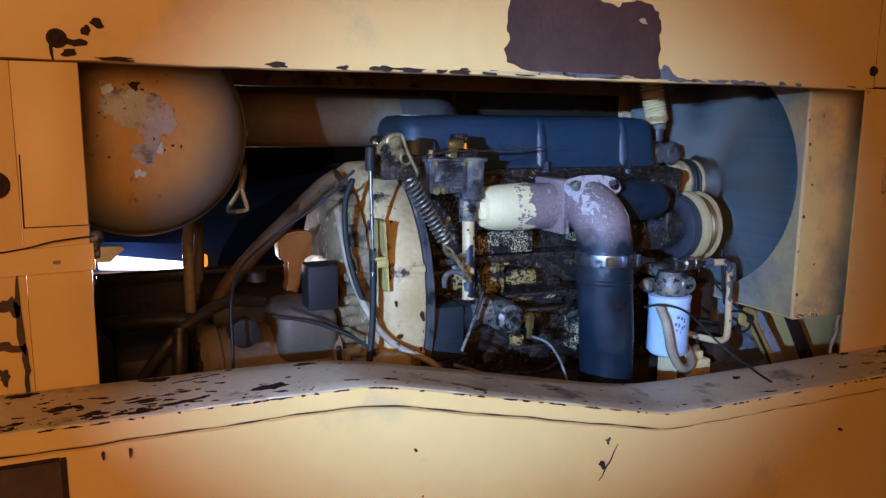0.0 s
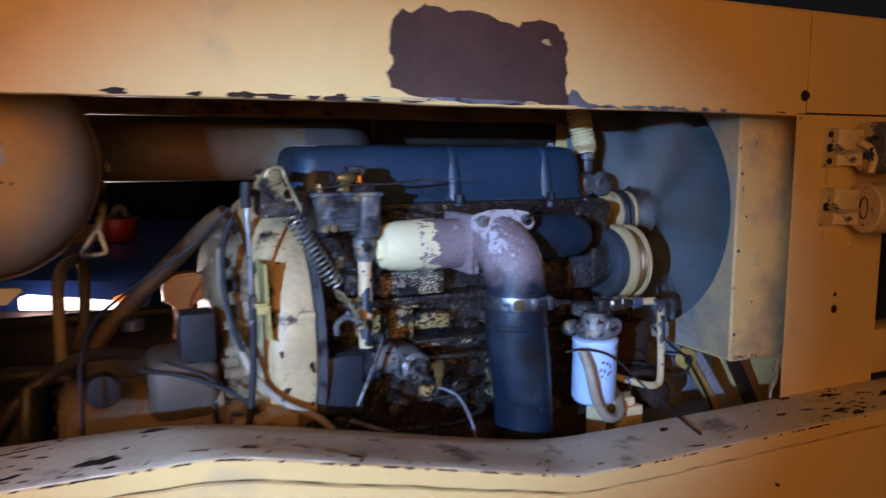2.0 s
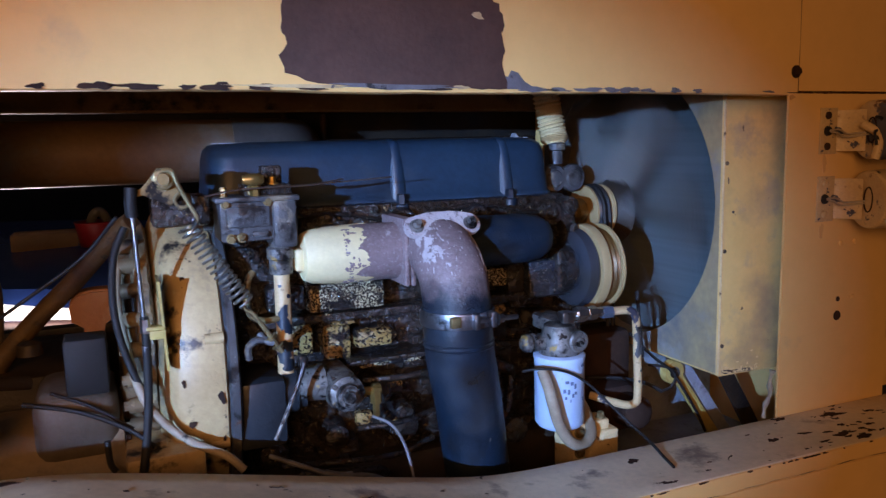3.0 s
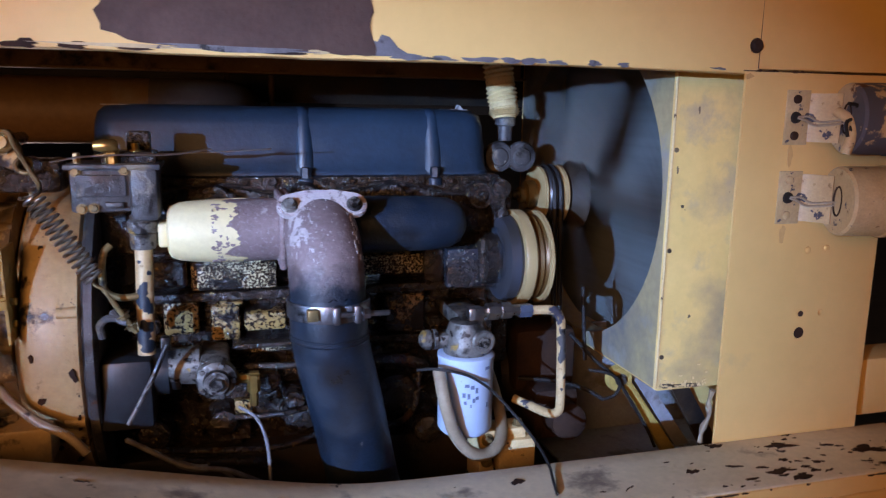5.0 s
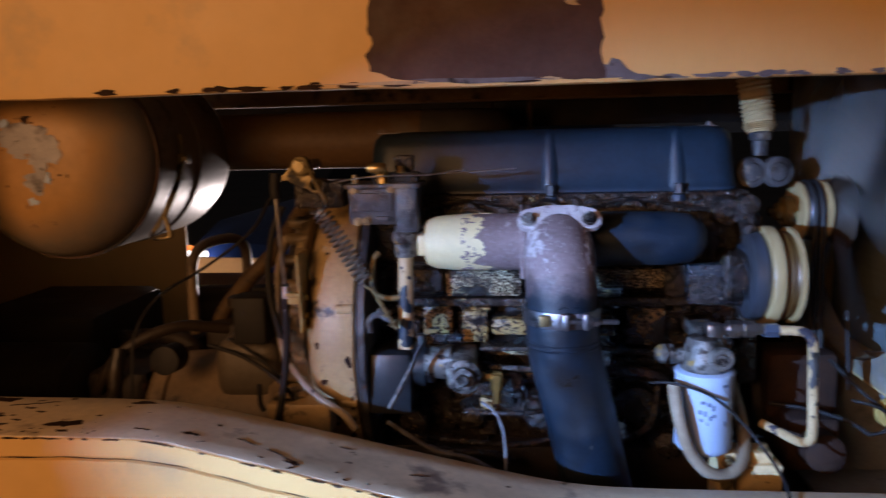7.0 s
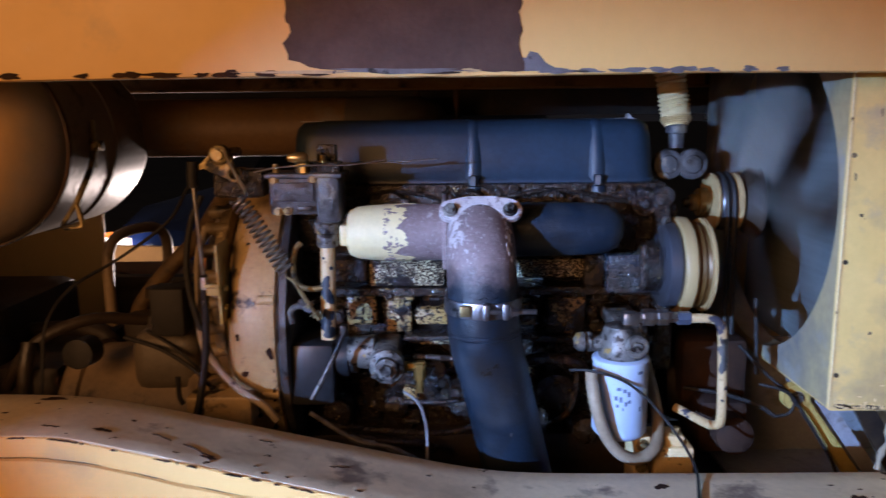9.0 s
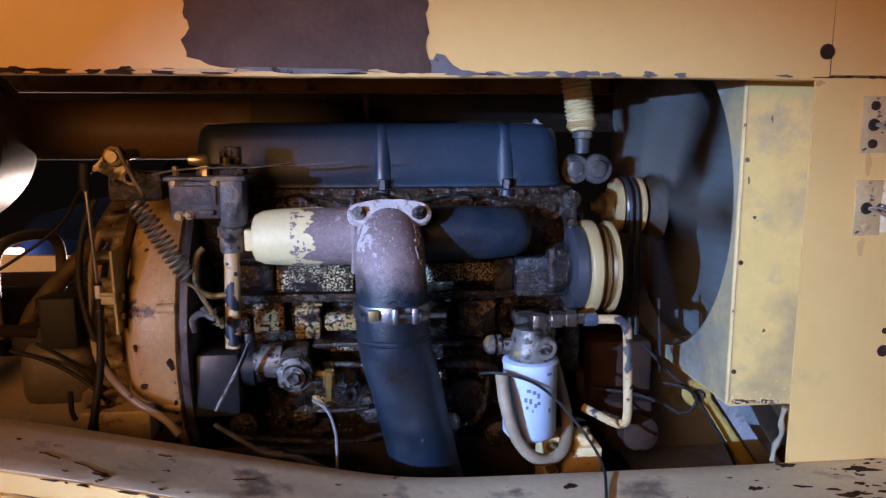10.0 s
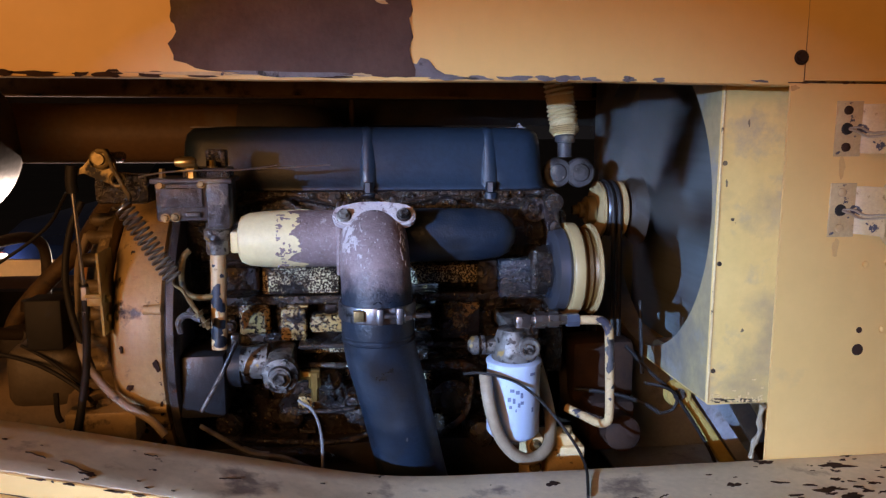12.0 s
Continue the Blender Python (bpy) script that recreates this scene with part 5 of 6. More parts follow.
tube(bm, [b, b + d * 0.012 + Vector((-0.006, 0, 0)), b + d * 0.022, b + d * 0.04, b + d * 0.075], 0.003, 8)
rod(bm, b + d * 0.04, b + d * 0.105, 0.0042, 8)
hexbolt(bm, b + d * 0.070, d, 0.008, 0.008)
hexbolt(bm, b + d * 0.090, d, 0.008, 0.008)
part("eye_bolt", bm, ZINC, lev)
bm = mesh()
tube(bm, [(0.262, 0.160, 1.368), (0.272, 0.152, 1.356), (0.284, 0.148, 1.352)], 0.006, 8)
tube(bm, [(0.245, 0.165, 1.325), (0.243, 0.16, 1.345), (0.255, 0.155, 1.358), (0.275, 0.152, 1.358)], 0.006, 8)
part("spring_anchor", bm, BOXGREY, lev)
bm = mesh()
tube(bm, [(0.083, 0.164, 1.617), (0.081, 0.163, 1.59), (0.082, 0.164, 1.572)], 0.0095, 12)
part("rod_end", bm, RUBBER, lev)
bm = mesh()
rod(bm, (0.082, 0.163, 1.575), (0.088, 0.168, 1.40), 0.0035, 10)
part("cable_rod", bm, STEEL, lev, "bright steel cable rod")
bm = mesh()
tube(bm, [(0.088, 0.168, 1.415), (0.0885, 0.168, 1.39), (0.088, 0.167, 1.35), (0.084, 0.162, 1.27), (0.073, 0.150, 1.19), (0.06, 0.14, 1.13)], lambda t: 0.0068, 10)
cable = part("cable_sheath", bm, RUBBER, lev)
bm = mesh()
lathe(bm, [(0, 0.008), (0.022, 0.008), (0.024, 0.005)], (0.0885, 0.168, 1.388), "z", 6)
lathe(bm, [(0, 0.007), (0.016, 0.007)], (0.0882, 0.168, 1.352), "z", 12)
part("cable_ferrule", bm, STEEL, lev)
bm = mesh()
flat(bm, [(1.325, 0.158), (1.468, 0.166), (1.468, 0.240), (1.325, 0.235)], lambda u, v, d: Vector((0.113 + d + (1.4 - u) * 0.04, v, u)), 0.004)
rbox(bm, (0.090, 0.160, 1.392), (0.116, 0.178, 1.398), 0.001)
rbox(bm, (0.094, 0.158, 1.378), (0.118, 0.164, 1.392), 0.001)
hexbolt(bm, (0.117, 0.185, 1.385), "x", 0.006, 0.008)
hexbolt(bm, (0.117, 0.180, 1.352), "x", 0.006, 0.008)
part("cable_bracket", bm, YELLOW, lev, "yellow steel cable bracket")

# ---- bell housing ----
bell = thing("bell_housing", (0.13, 0.44, 1.06), "cream-painted cast bell housing with bolted flange", "bell housing")
bc = (0.0, 0.44, 1.325)
bm = mesh()
rc = (0.0, 0.473, 1.275)
lathe(bm, [(0.104, 0.0), (0.104, 0.238), (0.116, 0.265), (0.126, 0.288), (0.138, 0.297), (0.19, 0.300), (0.207, 0.297), (0.213, 0.287), (0.214, 0.0)], rc, "x", 96)
body = part("housing_shell", bm, BELL, bell)
# rear ring: dusty, with its shade put into the colour
bm = mesh()
lathe(bm, [(0.045, 0.0), (0.045, 0.150), (0.055, 0.178), (0.075, 0.192), (0.080, 0.212), (0.100, 0.216), (0.106, 0.202)], bc, "x", 72)
part("clutch_ring", bm, DUSTY_SHADED_BELL, bell, "dusty rear ring with shade in its paint")
bm = mesh()
rng = random.Random(44)
for x, a, w, h in ((0.150, 196, 0.006, 0.006), (0.165, 215, 0.004, 0.005), (0.190, 222, 0.005, 0.008), (0.140, 182, 0.003, 0.006), (0.198, 188, 0.005, 0.012), (0.200, 205, 0.004, 0.014), (0.155, 228, 0.006, 0.004)):
    flat(bm, [(x + u, radians(a - 6) + v / 0.30) for u, v in ragged(rng, w, h, 11, 0.4)], lambda u, v, d: Vector((u, 0.473 + (0.3012 - d) * math.cos(v), 1.275 + (0.3012 - d) * math.sin(v))), 0.004)
tagged(part("paint_chips", bm, CHIP, body), kind="stuff")
for k in range(11):
    a = radians(118 + 14 * k)
    bm = mesh()
    c = Vector((0.022, 0.44 + 0.205 * math.cos(a), 1.325 + 0.205 * math.sin(a)))
    lathe(bm, [(0.035, 0.013), (0.06, 0.013), (0.080, 0.012)], c, "x", 16)
    hexbolt(bm, c + Vector((0.035, 0, 0)), (-1, 0, 0), 0.009, 0.009)
    part("flange_bolt", bm, DUSTY_SHADED_BELL, bell)
for k in range(3):
    a = radians(163 + 36 * k)
    bm = mesh()
    c = Vector((0.0, 0.473 + 0.295 * math.cos(a), 1.275 + 0.295 * math.sin(a)))
    rod(bm, c + Vector((0.178, 0, 0)), c + Vector((0.208, 0, 0)), 0.010)
    part("cast_boss", bm, BELL, bell)
bm = mesh()
lathe(bm, [(0.211, 0.20), (0.211, 0.290), (0.216, 0.297), (0.228, 0.297), (0.232, 0.290), (0.232, 0.20)], rc, "x", 72)
part("dark_flange", bm, BOXGREY, bell)
bm = mesh()
tube(bm, [(0.055, 0.30, 1.48), (0.05, 0.26, 1.43), (0.058, 0.225, 1.36), (0.075, 0.175, 1.29), (0.105, 0.165, 1.24), (0.145, 0.15, 1.205), (0.195, 0.13, 1.18), (0.22, 0.12, 1.155)], 0.007, 10)
part("cream_hose", bm, HOSE, bell)
bm = mesh()
tube(bm, [(0.07, 0.24, 1.55), (0.05, 0.23, 1.50), (0.045, 0.205, 1.42), (0.06, 0.19, 1.34), (0.09, 0.175, 1.26)], 0.006, 10)
part("black_hose", bm, RUBBER, bell)

# ---- oil filter ----
of = thing("oil_filter", (0.838, 0.155, 1.10), "white spin-on oil filter under a grey alloy head", "oil filter")
FX, FY = 0.838, 0.155
bm = mesh()
lathe(bm, [(1.112, 0.0), (1.112, 0.036), (1.116, 0.043), (1.124, 0.0490), (1.25, 0.0495), (1.253, 0.0510), (1.259, 0.0510), (1.262, 0.046), (1.263, 0.0)], (FX, FY, 0), "z", 44)
can = part("canister", bm, FILTER, of, "white enamelled canister")
bm = mesh()
lathe(bm, [(1.262, 0.040), (1.272, 0.043), (1.285, 0.040), (1.300, 0.036), (1.318, 0.030), (1.322, 0.02)], (FX, FY, 0), "z", 36)
rbox(bm, (FX - 0.062, FY - 0.012, 1.272), (FX, FY + 0.03, 1.298), 0.006)
rbox(bm, (FX - 0.012, FY - 0.01, 1.295), (FX + 0.045, FY + 0.14, 1.325), 0.008)
lathe(bm, [(0, 0.022), (0.042, 0.021), (0.045, 0.018), (0.045, 0.012), (0.04, 0.011)], (0.856, FY, 1.290), (0, -1, 0), 24)
hd = part("filter_head", bm, CASTING, of, "grey cast alloy filter head")
bm = mesh()
hexbolt(bm, (0.856, FY - 0.041, 1.290), (0, -1, 0), 0.010, 0.008)
part("head_bolt", bm, CASTING, hd)
bm = mesh()
lathe(bm, [(-0.085, 0.010), (-0.078, 0.017), (-0.068, 0.018), (-0.066, 0.012), (-0.05, 0.012)], (FX, FY, 1.288), "x", 18)
lathe(bm, [(-0.062, 0.018), (-0.056, 0.018)], (FX, FY, 1.288), "x", 18)
part("drain_knob", bm, CASTING, hd)
bm = mesh()
rbox(bm, (0.838, 0.14, 1.318), (0.866, 0.165, 1.343), 0.004)
lathe(bm, [(0.866, 0.010), (0.874, 0.010), (0.874, 0.016), (0.893, 0.016), (0.893, 0.013), (0.90, 0.013), (0.90, 0.015), (0.918, 0.015), (0.92, 0.010), (0.935, 0.010)], (0, 0.152, 1.333), "x", 8)
part("pipe_union", bm, STEEL, hd)
bm = mesh()
lathe(bm, [(0.935, 0.0125), (0.958, 0.0125), (0.96, 0.009)], (0, 0.152, 1.331), "x", 6)
part("blue_nut", bm, surface("blue_anodised_nut", (0.16, 0.22, 0.36), (0.2, 0.25, 0.36), 30, 0.35, 0.7, grain=0.2), hd)
bm = mesh()
tube(bm, [(0.955, 0.151, 1.331), (0.985, 0.149, 1.331), (1.003, 0.148, 1.328), (1.014, 0.148, 1.315), (1.017, 0.148, 1.295), (1.020, 0.147, 1.22), (1.022, 0.147, 1.150), (1.019, 0.152, 1.130), (1.008, 0.170, 1.122), (0.985, 0.21, 1.125), (0.965, 0.235, 1.13)], 0.0085, 12)
oil_line = part("steel_line", bm, CREAM, of, "bent cream-painted oil line")
bm = mesh()
rng = random.Random(18)
skin = Skin([(1.017, 0.148, 1.295), (1.020, 0.147, 1.22), (1.022, 0.147, 1.150)], 0.0085, outward=(0, -1, 0))
for s, a, w, h in ((0.006, 0.3, 0.008, 0.012), (0.022, -0.1, 0.010, 0.014), (0.040, 0.2, 0.009, 0.013), (0.055, -0.3, 0.008, 0.010), (0.092, 0.5, 0.004, 0.004), (0.115, -0.2, 0.003, 0.003)):
    skin.patch(bm, rng, s, a, w, h, 0.0006, 0.3)
tagged(part("bare_metal", bm, BOXGREY, oil_line, "grey patches where the paint has flaked off"), kind="stuff")
# label print, unreadable: plain bars
bm = mesh()
rng = random.Random(2)


def on_can(a, z, r):
    return Vector((FX + r * math.sin(a), FY - r * math.cos(a), z))


def bar(bm, a, z, wa, hz):
    steps = 4
    lo = [bm.verts.new(on_can(a + wa * (i / steps - 0.5), z - hz / 2, 0.0499)) for i in range(steps + 1)]
    hi = [bm.verts.new(on_can(a + wa * (i / steps - 0.5), z + hz / 2, 0.0499)) for i in range(steps + 1)]
    for i in range(steps):
        bm.faces.new((lo[i], lo[i + 1], hi[i + 1], hi[i]))


bar(bm, 0.55, 1.243, 0.24, 0.0055)
bar(bm, 0.56, 1.176, 0.08, 0.009)
for a, z, w, h in ((-0.25, 1.215, 0.16, 0.006), (-0.05, 1.212, 0.14, 0.007), (0.10, 1.206, 0.10, 0.010), (-0.35, 1.198, 0.12, 0.008), (-0.18, 1.196, 0.10, 0.010), (0.0, 1.188, 0.10, 0.008), (-0.30, 1.184, 0.10, 0.006), (0.12, 1.192, 0.12, 0.006), (-0.1, 1.178, 0.05, 0.006)):
    bar(bm, a, z, w, h)
tagged(part("label_bars", bm, INK, can), kind="stuff")
bm = mesh()
tube(bm, [(0.778, 0.118, 1.243), (0.779, 0.098, 1.215), (0.786, 0.092, 1.18), (0.802, 0.094, 1.135), (0.830, 0.10, 1.098), (0.865, 0.112, 1.082), (0.900, 0.135, 1.092), (0.918, 0.18, 1.115), (0.925, 0.24, 1.15), (0.915, 0.30, 1.22)], 0.0112, 12)
part("cream_hose", bm, HOSE, of, "loose cream rubber hose looped below")
bm = mesh()
tube(bm, [(0.742, 0.13, 1.243), (0.765, 0.11, 1.25), (0.80, 0.098, 1.246), (0.835, 0.095, 1.232), (0.87, 0.09, 1.205), (0.905, 0.07, 1.165), (0.925, 0.03, 1.135), (0.925, -0.02, 1.122), (0.912, -0.07, 1.1175), (0.90, -0.11, 1.1175)], 0.0026, 8)
part("black_wire", bm, RUBBER, of)
bm = mesh()
rbox(bm, (0.905, 0.15, 1.020), (0.978, 0.22, 1.084), 0.005)
rbox(bm, (0.866, 0.148, 1.0), (0.895, 0.22, 1.108), 0.003)
rbox(bm, (0.898, 0.16, 1.08), (0.962, 0.21, 1.103), 0.004)
mount = part("mount_block", bm, WRAP, of, "cream painted mounting block")
bolts("mount_bolt", [(0.881, 0.148, 1.05), (0.881, 0.148, 1.092)], (0, -1, 0), 0.009, 0.009, ZINC, mount)
bolts("mount_bolt", [(0.950, 0.175, 1.103)], "z", 0.008, 0.012, ZINC, mount)

# ---- breather hose and valve ----
br = thing("breather_hose", (1.0, 0.43, 1.58), "cream corrugated breather hose into a grey valve", "hose")
bm = mesh()
line = curve([(0.985, 0.46, 1.86), (0.990, 0.46, 1.80), (0.998, 0.455, 1.74), (1.004, 0.445, 1.69), (1.005, 0.44, 1.665)], 12)
tube(bm, line, lambda t: 0.030 + 0.0032 * math.sin(t * 52 * math.pi) - 0.006 * max(t - 0.85, 0) / 0.15, 22, 1)
part("corrugated_hose", bm, WRAP, br)
bm = mesh()
lathe(bm, [(0, 0.016), (0.03, 0.016), (0.032, 0.022), (0.045, 0.022), (0.05, 0.018)], (1.005, 0.437, 1.62), "z", 20)
rbox(bm, (0.965, 0.41, 1.565), (1.045, 0.46, 1.605), 0.012)
part("valve_body", bm, BOXGREY, br)
for x in (0.981, 1.031):
    bm = mesh()
    lathe(bm, [(0, 0.032), (0.008, 0.032), (0.012, 0.029), (0.013, 0.020), (0.017, 0.017), (0.019, 0.008)], (x, 0.412, 1.588), (0, -1, 0), 20)
    part("valve_cap", bm, BOXGREY, br)

# ---- radiator, shroud and fan ----
HUB = Vector((1.16, 0.435, 1.505))
RING = 0.320
EYE = Vector((0, 0.440, 1.523))
NEAR, BEND = 0.101, 0.006
rad = thing("radiator", (1.33, 0.44, 1.0), "dusty pale radiator core with fine upright fins", "radiator")
bm = mesh()
rbox(bm, (1.318, 0.118, 1.18), (1.36, 0.795, 1.935), 0.003)
part("core", bm, SHADED_GRIME, rad)
fin_mesh = bpy.data.meshes.new("fin")
bm_fin = mesh()
bmesh.ops.create_cube(bm_fin, size=1, matrix=Matrix.Translation((-0.0185, 0, 0.57)) @ Matrix.Diagonal((0.015, 0.0022, 0.76, 1)))
bm_fin.to_mesh(fin_mesh)
bm_fin.free()
fin_mesh.materials.append(FINS)
for k in range(150):
    fin = new("fin", fin_mesh)
    fin.parent = rad
    fin.location = (0, 0.118 + 0.67 * k / 150 - 0.44, -0.015)

shroud = thing("fan_shroud", (1.2, 0.44, 1.12), "cream sheet-metal fan shroud smudged with grey dust", "fan shroud")
bm = mesh()
n = 72
X0 = 1.190


def square(a):
    """Where a ray at angle a leaves the shroud's square face, from the middle of its opening."""
    c, s = math.cos(a), math.sin(a)
    ks = []
    if abs(c) > 1e-6:
        ks.append(((0.80 if c > 0 else NEAR) - EYE.y) / c)
    if abs(s) > 1e-6:
        ks.append(((1.94 if s > 0 else 1.175) - EYE.z) / s)
    k = min(q for q in ks if q > 0)
    return EYE.y + k * c, EYE.z + k * s


corners = [math.atan2(z - EYE.z, y - EYE.y) for y in (NEAR, 0.80) for z in (1.175, 1.94)]
angles = sorted([i * math.tau / n - math.pi for i in range(n)] + corners)
loops = [[] for _ in range(8)]
for a in angles:
    y, z = square(a)
    inset = Vector((0, 1 if y < NEAR + 1e-4 else -1 if y > 0.7999 else 0, 1 if z < 1.1751 else -1 if z > 1.9399 else 0))
    loops[0].append(bm.verts.new((X0 + 0.05, EYE.y + RING * math.cos(a), EYE.z + RING * math.sin(a))))
    loops[1].append(bm.verts.new((X0, EYE.y + RING * math.cos(a), EYE.z + RING * math.sin(a))))
    for k in range(5):
        q = radians(22.5 * k)
        loops[2 + k].append(bm.verts.new(Vector((X0 + BEND * (1 - math.cos(q)), y, z)) + inset * BEND * (1 - math.sin(q))))
    loops[7].append(bm.verts.new((1.52, y, z)))
for p, q in zip(loops[2:], loops[3:]):
    bridge(bm, p, q)
shell = [[tuple(v.co) for v in loop] for loop in loops[:3]]
for loop in loops[:2]:
    for v in loop:
        bm.verts.remove(v)
part("shroud_shell", bm, SHROUD, shroud)
bm = mesh()
for p, q in ((0, 1), (1, 2)):
    bridge(bm, [bm.verts.new(c) for c in shell[p]], [bm.verts.new(c) for c in shell[q]])
part("ring_face", bm, FACE, shroud, "sooty grey and yellow face round the fan opening")
bm = mesh()
rod(bm, (X0 + 0.002, NEAR - 0.0005, 1.18), (X0 + 0.002, NEAR - 0.0005, 1.935), 0.0024, 8)
part("corner_seam", bm, WRAP, shroud)
for z in (1.24, 1.44, 1.62):
    bm = mesh()
    lathe(bm, [(0, 0.0045), (0.002, 0.004)], (1.200, NEAR, z), (0, -1, 0), 10)
    part("rivet", bm, DUSTY_SHADED_BELL, shroud)
bm = mesh()
rng = random.Random(90)
for k in range(46):
    x, z = rng.uniform(1.198, 1.30), 1.179 + rng.expovariate(1 / 0.007)
    flat(bm, [(x + u, z + v) for u, v in ragged(rng, rng.uniform(0.001, 0.004), rng.uniform(0.001, 0.003), 9, 0.4)], lambda u, v, d: Vector((u, NEAR - 0.0012 + d, v)), 0.002)
tagged(part("flaked_paint", bm, WRAP, shroud), kind="stuff")
bm = mesh()
for x, z, w, h in ((1.252, 1.315, 0.003, 0.003), (1.22, 1.52, 0.003, 0.003), (1.205, 1.585, 0.002, 0.006), (1.24, 1.69, 0.002, 0.006), (1.22, 1.182, 0.02, 0.004), (1.26, 1.181, 0.03, 0.004)):
    flat(bm, [(x + u, z + v) for u, v in ragged(rng, w, h, 12, 0.4)], lambda u, v, d: Vector((u, NEAR - 0.0008 + d, v)), 0.002)
tagged(part("grey_scuffs", bm, DUSTY_SHADED_BELL, shroud), kind="stuff")

fan = thing("cooling_fan", HUB, "spinning grey six-blade cooling fan on its pulley", "fan")
for k in range(6):
    bm = mesh()
    a0 = k * math.tau / 6
    rows = []
    for j in range(7):
        r = 0.075 + (0.292 - 0.075) * j / 6
        row = []
        for i in range(5):
            f = i / 4 - 0.5
            wide = 0.062 + 0.04 * j / 6
            a = a0 + f * wide / r * (1.0 if j else 0.8)
            a = max(min(a, a0 + 0.5), a0 - 0.5)
            row.append(bm.verts.new(HUB + Vector((f * 0.055 + 0.008 * (1 - 4 * f * f), r * math.cos(a), r * math.sin(a)))))
        rows.append(row)
    for p, q in zip(rows, rows[1:]):
        for i in range(4):
            bm.faces.new((p[i], p[i + 1], q[i + 1], q[i]))
    bmesh.ops.solidify(bm, geom=list(bm.faces), thickness=0.0025)
    part("blade", bm, FAN, fan)
bm = mesh()
lathe(bm, [(-0.018, 0.0), (-0.018, 0.052), (-0.012, 0.058), (0.010, 0.080), (0.012, 0.0)], HUB, "x", 40)
part("hub", bm, SHADED_GRIME, fan)
bm = mesh()
lathe(bm, [(-0.085, 0.0), (-0.085, 0.050), (-0.082, 0.062), (-0.076, 0.062), (-0.070, 0.054)], HUB, "x", 44)
lathe(bm, [(-0.040, 0.054), (-0.034, 0.062), (-0.028, 0.062), (-0.025, 0.05), (-0.02, 0.045)], HUB, "x", 44)
part("pulley_rim", bm, PULLEY_CREAM, fan, "cream pulley rims")
bm = mesh()
lathe(bm, [(-0.071, 0.055), (-0.066, 0.058), (-0.062, 0.055), (-0.055, 0.059), (-0.050, 0.055), (-0.044, 0.059), (-0.039, 0.055)], HUB, "x", 44)
part("pulley_groove", bm, PULLEY_DARK, fan)
bm = mesh()
lathe(bm, [(-0.135, 0.0), (-0.135, 0.010), (-0.122, 0.011), (-0.120, 0.018), (-0.108, 0.018), (-0.106, 0.030), (-0.092, 0.032), (-0.086, 0.032)], HUB, "x", 8)
part("hub_nut", bm, ZINC, fan)

PUL = Vector((0.975, 0.27, 1.405))
pul = thing("drive_pulley", PUL, "cream-rimmed drive pulley with rusty grooves", "pulley")
bm = mesh()
lathe(bm, [(-0.046, 0.0), (-0.046, 0.070), (-0.04, 0.080), (-0.022, 0.084), (-0.016, 0.080)], PUL, "x", 52)
part("dark_disc", bm, PULLEY_DARK, pul)
bm = mesh()
lathe(bm, [(-0.016, 0.08), (-0.015, 0.090), (-0.012, 0.092), (0.004, 0.092), (0.008, 0.088), (0.010, 0.080)], PUL, "x", 52)
part("rim", bm, PULLEY_CREAM, pul)
bm = mesh()
lathe(bm, [(0.009, 0.083), (0.016, 0.078), (0.022, 0.084), (0.028, 0.078), (0.034, 0.082)], PUL, "x", 52)
part("groove", bm, PULLEY_BROWN, pul)
bm = mesh()
lathe(bm, [(0.033, 0.08), (0.034, 0.089), (0.040, 0.090), (0.043, 0.085), (0.044, 0.0)], PUL, "x", 52)
part("rim", bm, PULLEY_CREAM, pul)
bolts("pulley_bolt", [PUL + Vector((-0.046, 0.05 * math.cos(k * 1.0472), 0.05 * math.sin(k * 1.0472))) for k in range(6)], (-1, 0, 0), 0.009, 0.008, BLACK, pul)

gear = thing("pulley_carrier", (0.95, 0.32, 1.30), "oily black bracket carrying the drive pulley", "bracket")
bm = mesh()
rbox(bm, (0.935, 0.30, 1.18), (0.975, 0.52, 1.52), 0.012)
lathe(bm, [(0.90, 0.05), (0.928, 0.05)], (0, 0.27, 1.405), "x", 28)
rbox(bm, (0.89, 0.245, 1.36), (0.928, 0.36, 1.45), 0.01)
part("bracket", bm, OILY, gear)
bm = mesh()
lathe(bm, [(0.985, 0.0), (0.985, 0.085), (1.0, 0.092), (1.04, 0.092), (1.05, 0.085), (1.05, 0.0)], (0, 0.44, 1.115), "x", 40)
part("crank_pulley", bm, SHADED_GRIME, gear)

belt = thing("fan_belt", (1.10, 0.43, 1.15), "black fan belts round the pulleys", "belt")
for x, m in ((1.098, RUBBER), (1.112, RUBBER)):
    bm = mesh()
    pts = []
    for i in range(13):
        a = math.pi * i / 12
        pts.append((x, 0.435 + 0.060 * math.cos(a), 1.505 + 0.060 * math.sin(a)))
    for i in range(13):
        a = math.pi + math.pi * i / 12
        pts.append((x, 0.440 + 0.090 * math.cos(a), 1.115 + 0.090 * math.sin(a)))
    tube(bm, pts + pts[:1], 0.0052, 6, 1)
    part("belt", bm, m, belt)
bm = mesh()
lathe(bm, [(1.085, 0.0), (1.085, 0.088), (1.125, 0.088), (1.125, 0.0)], (0, 0.44, 1.115), "x", 40)
part("lower_sheave", bm, SHADED_GRIME, belt)

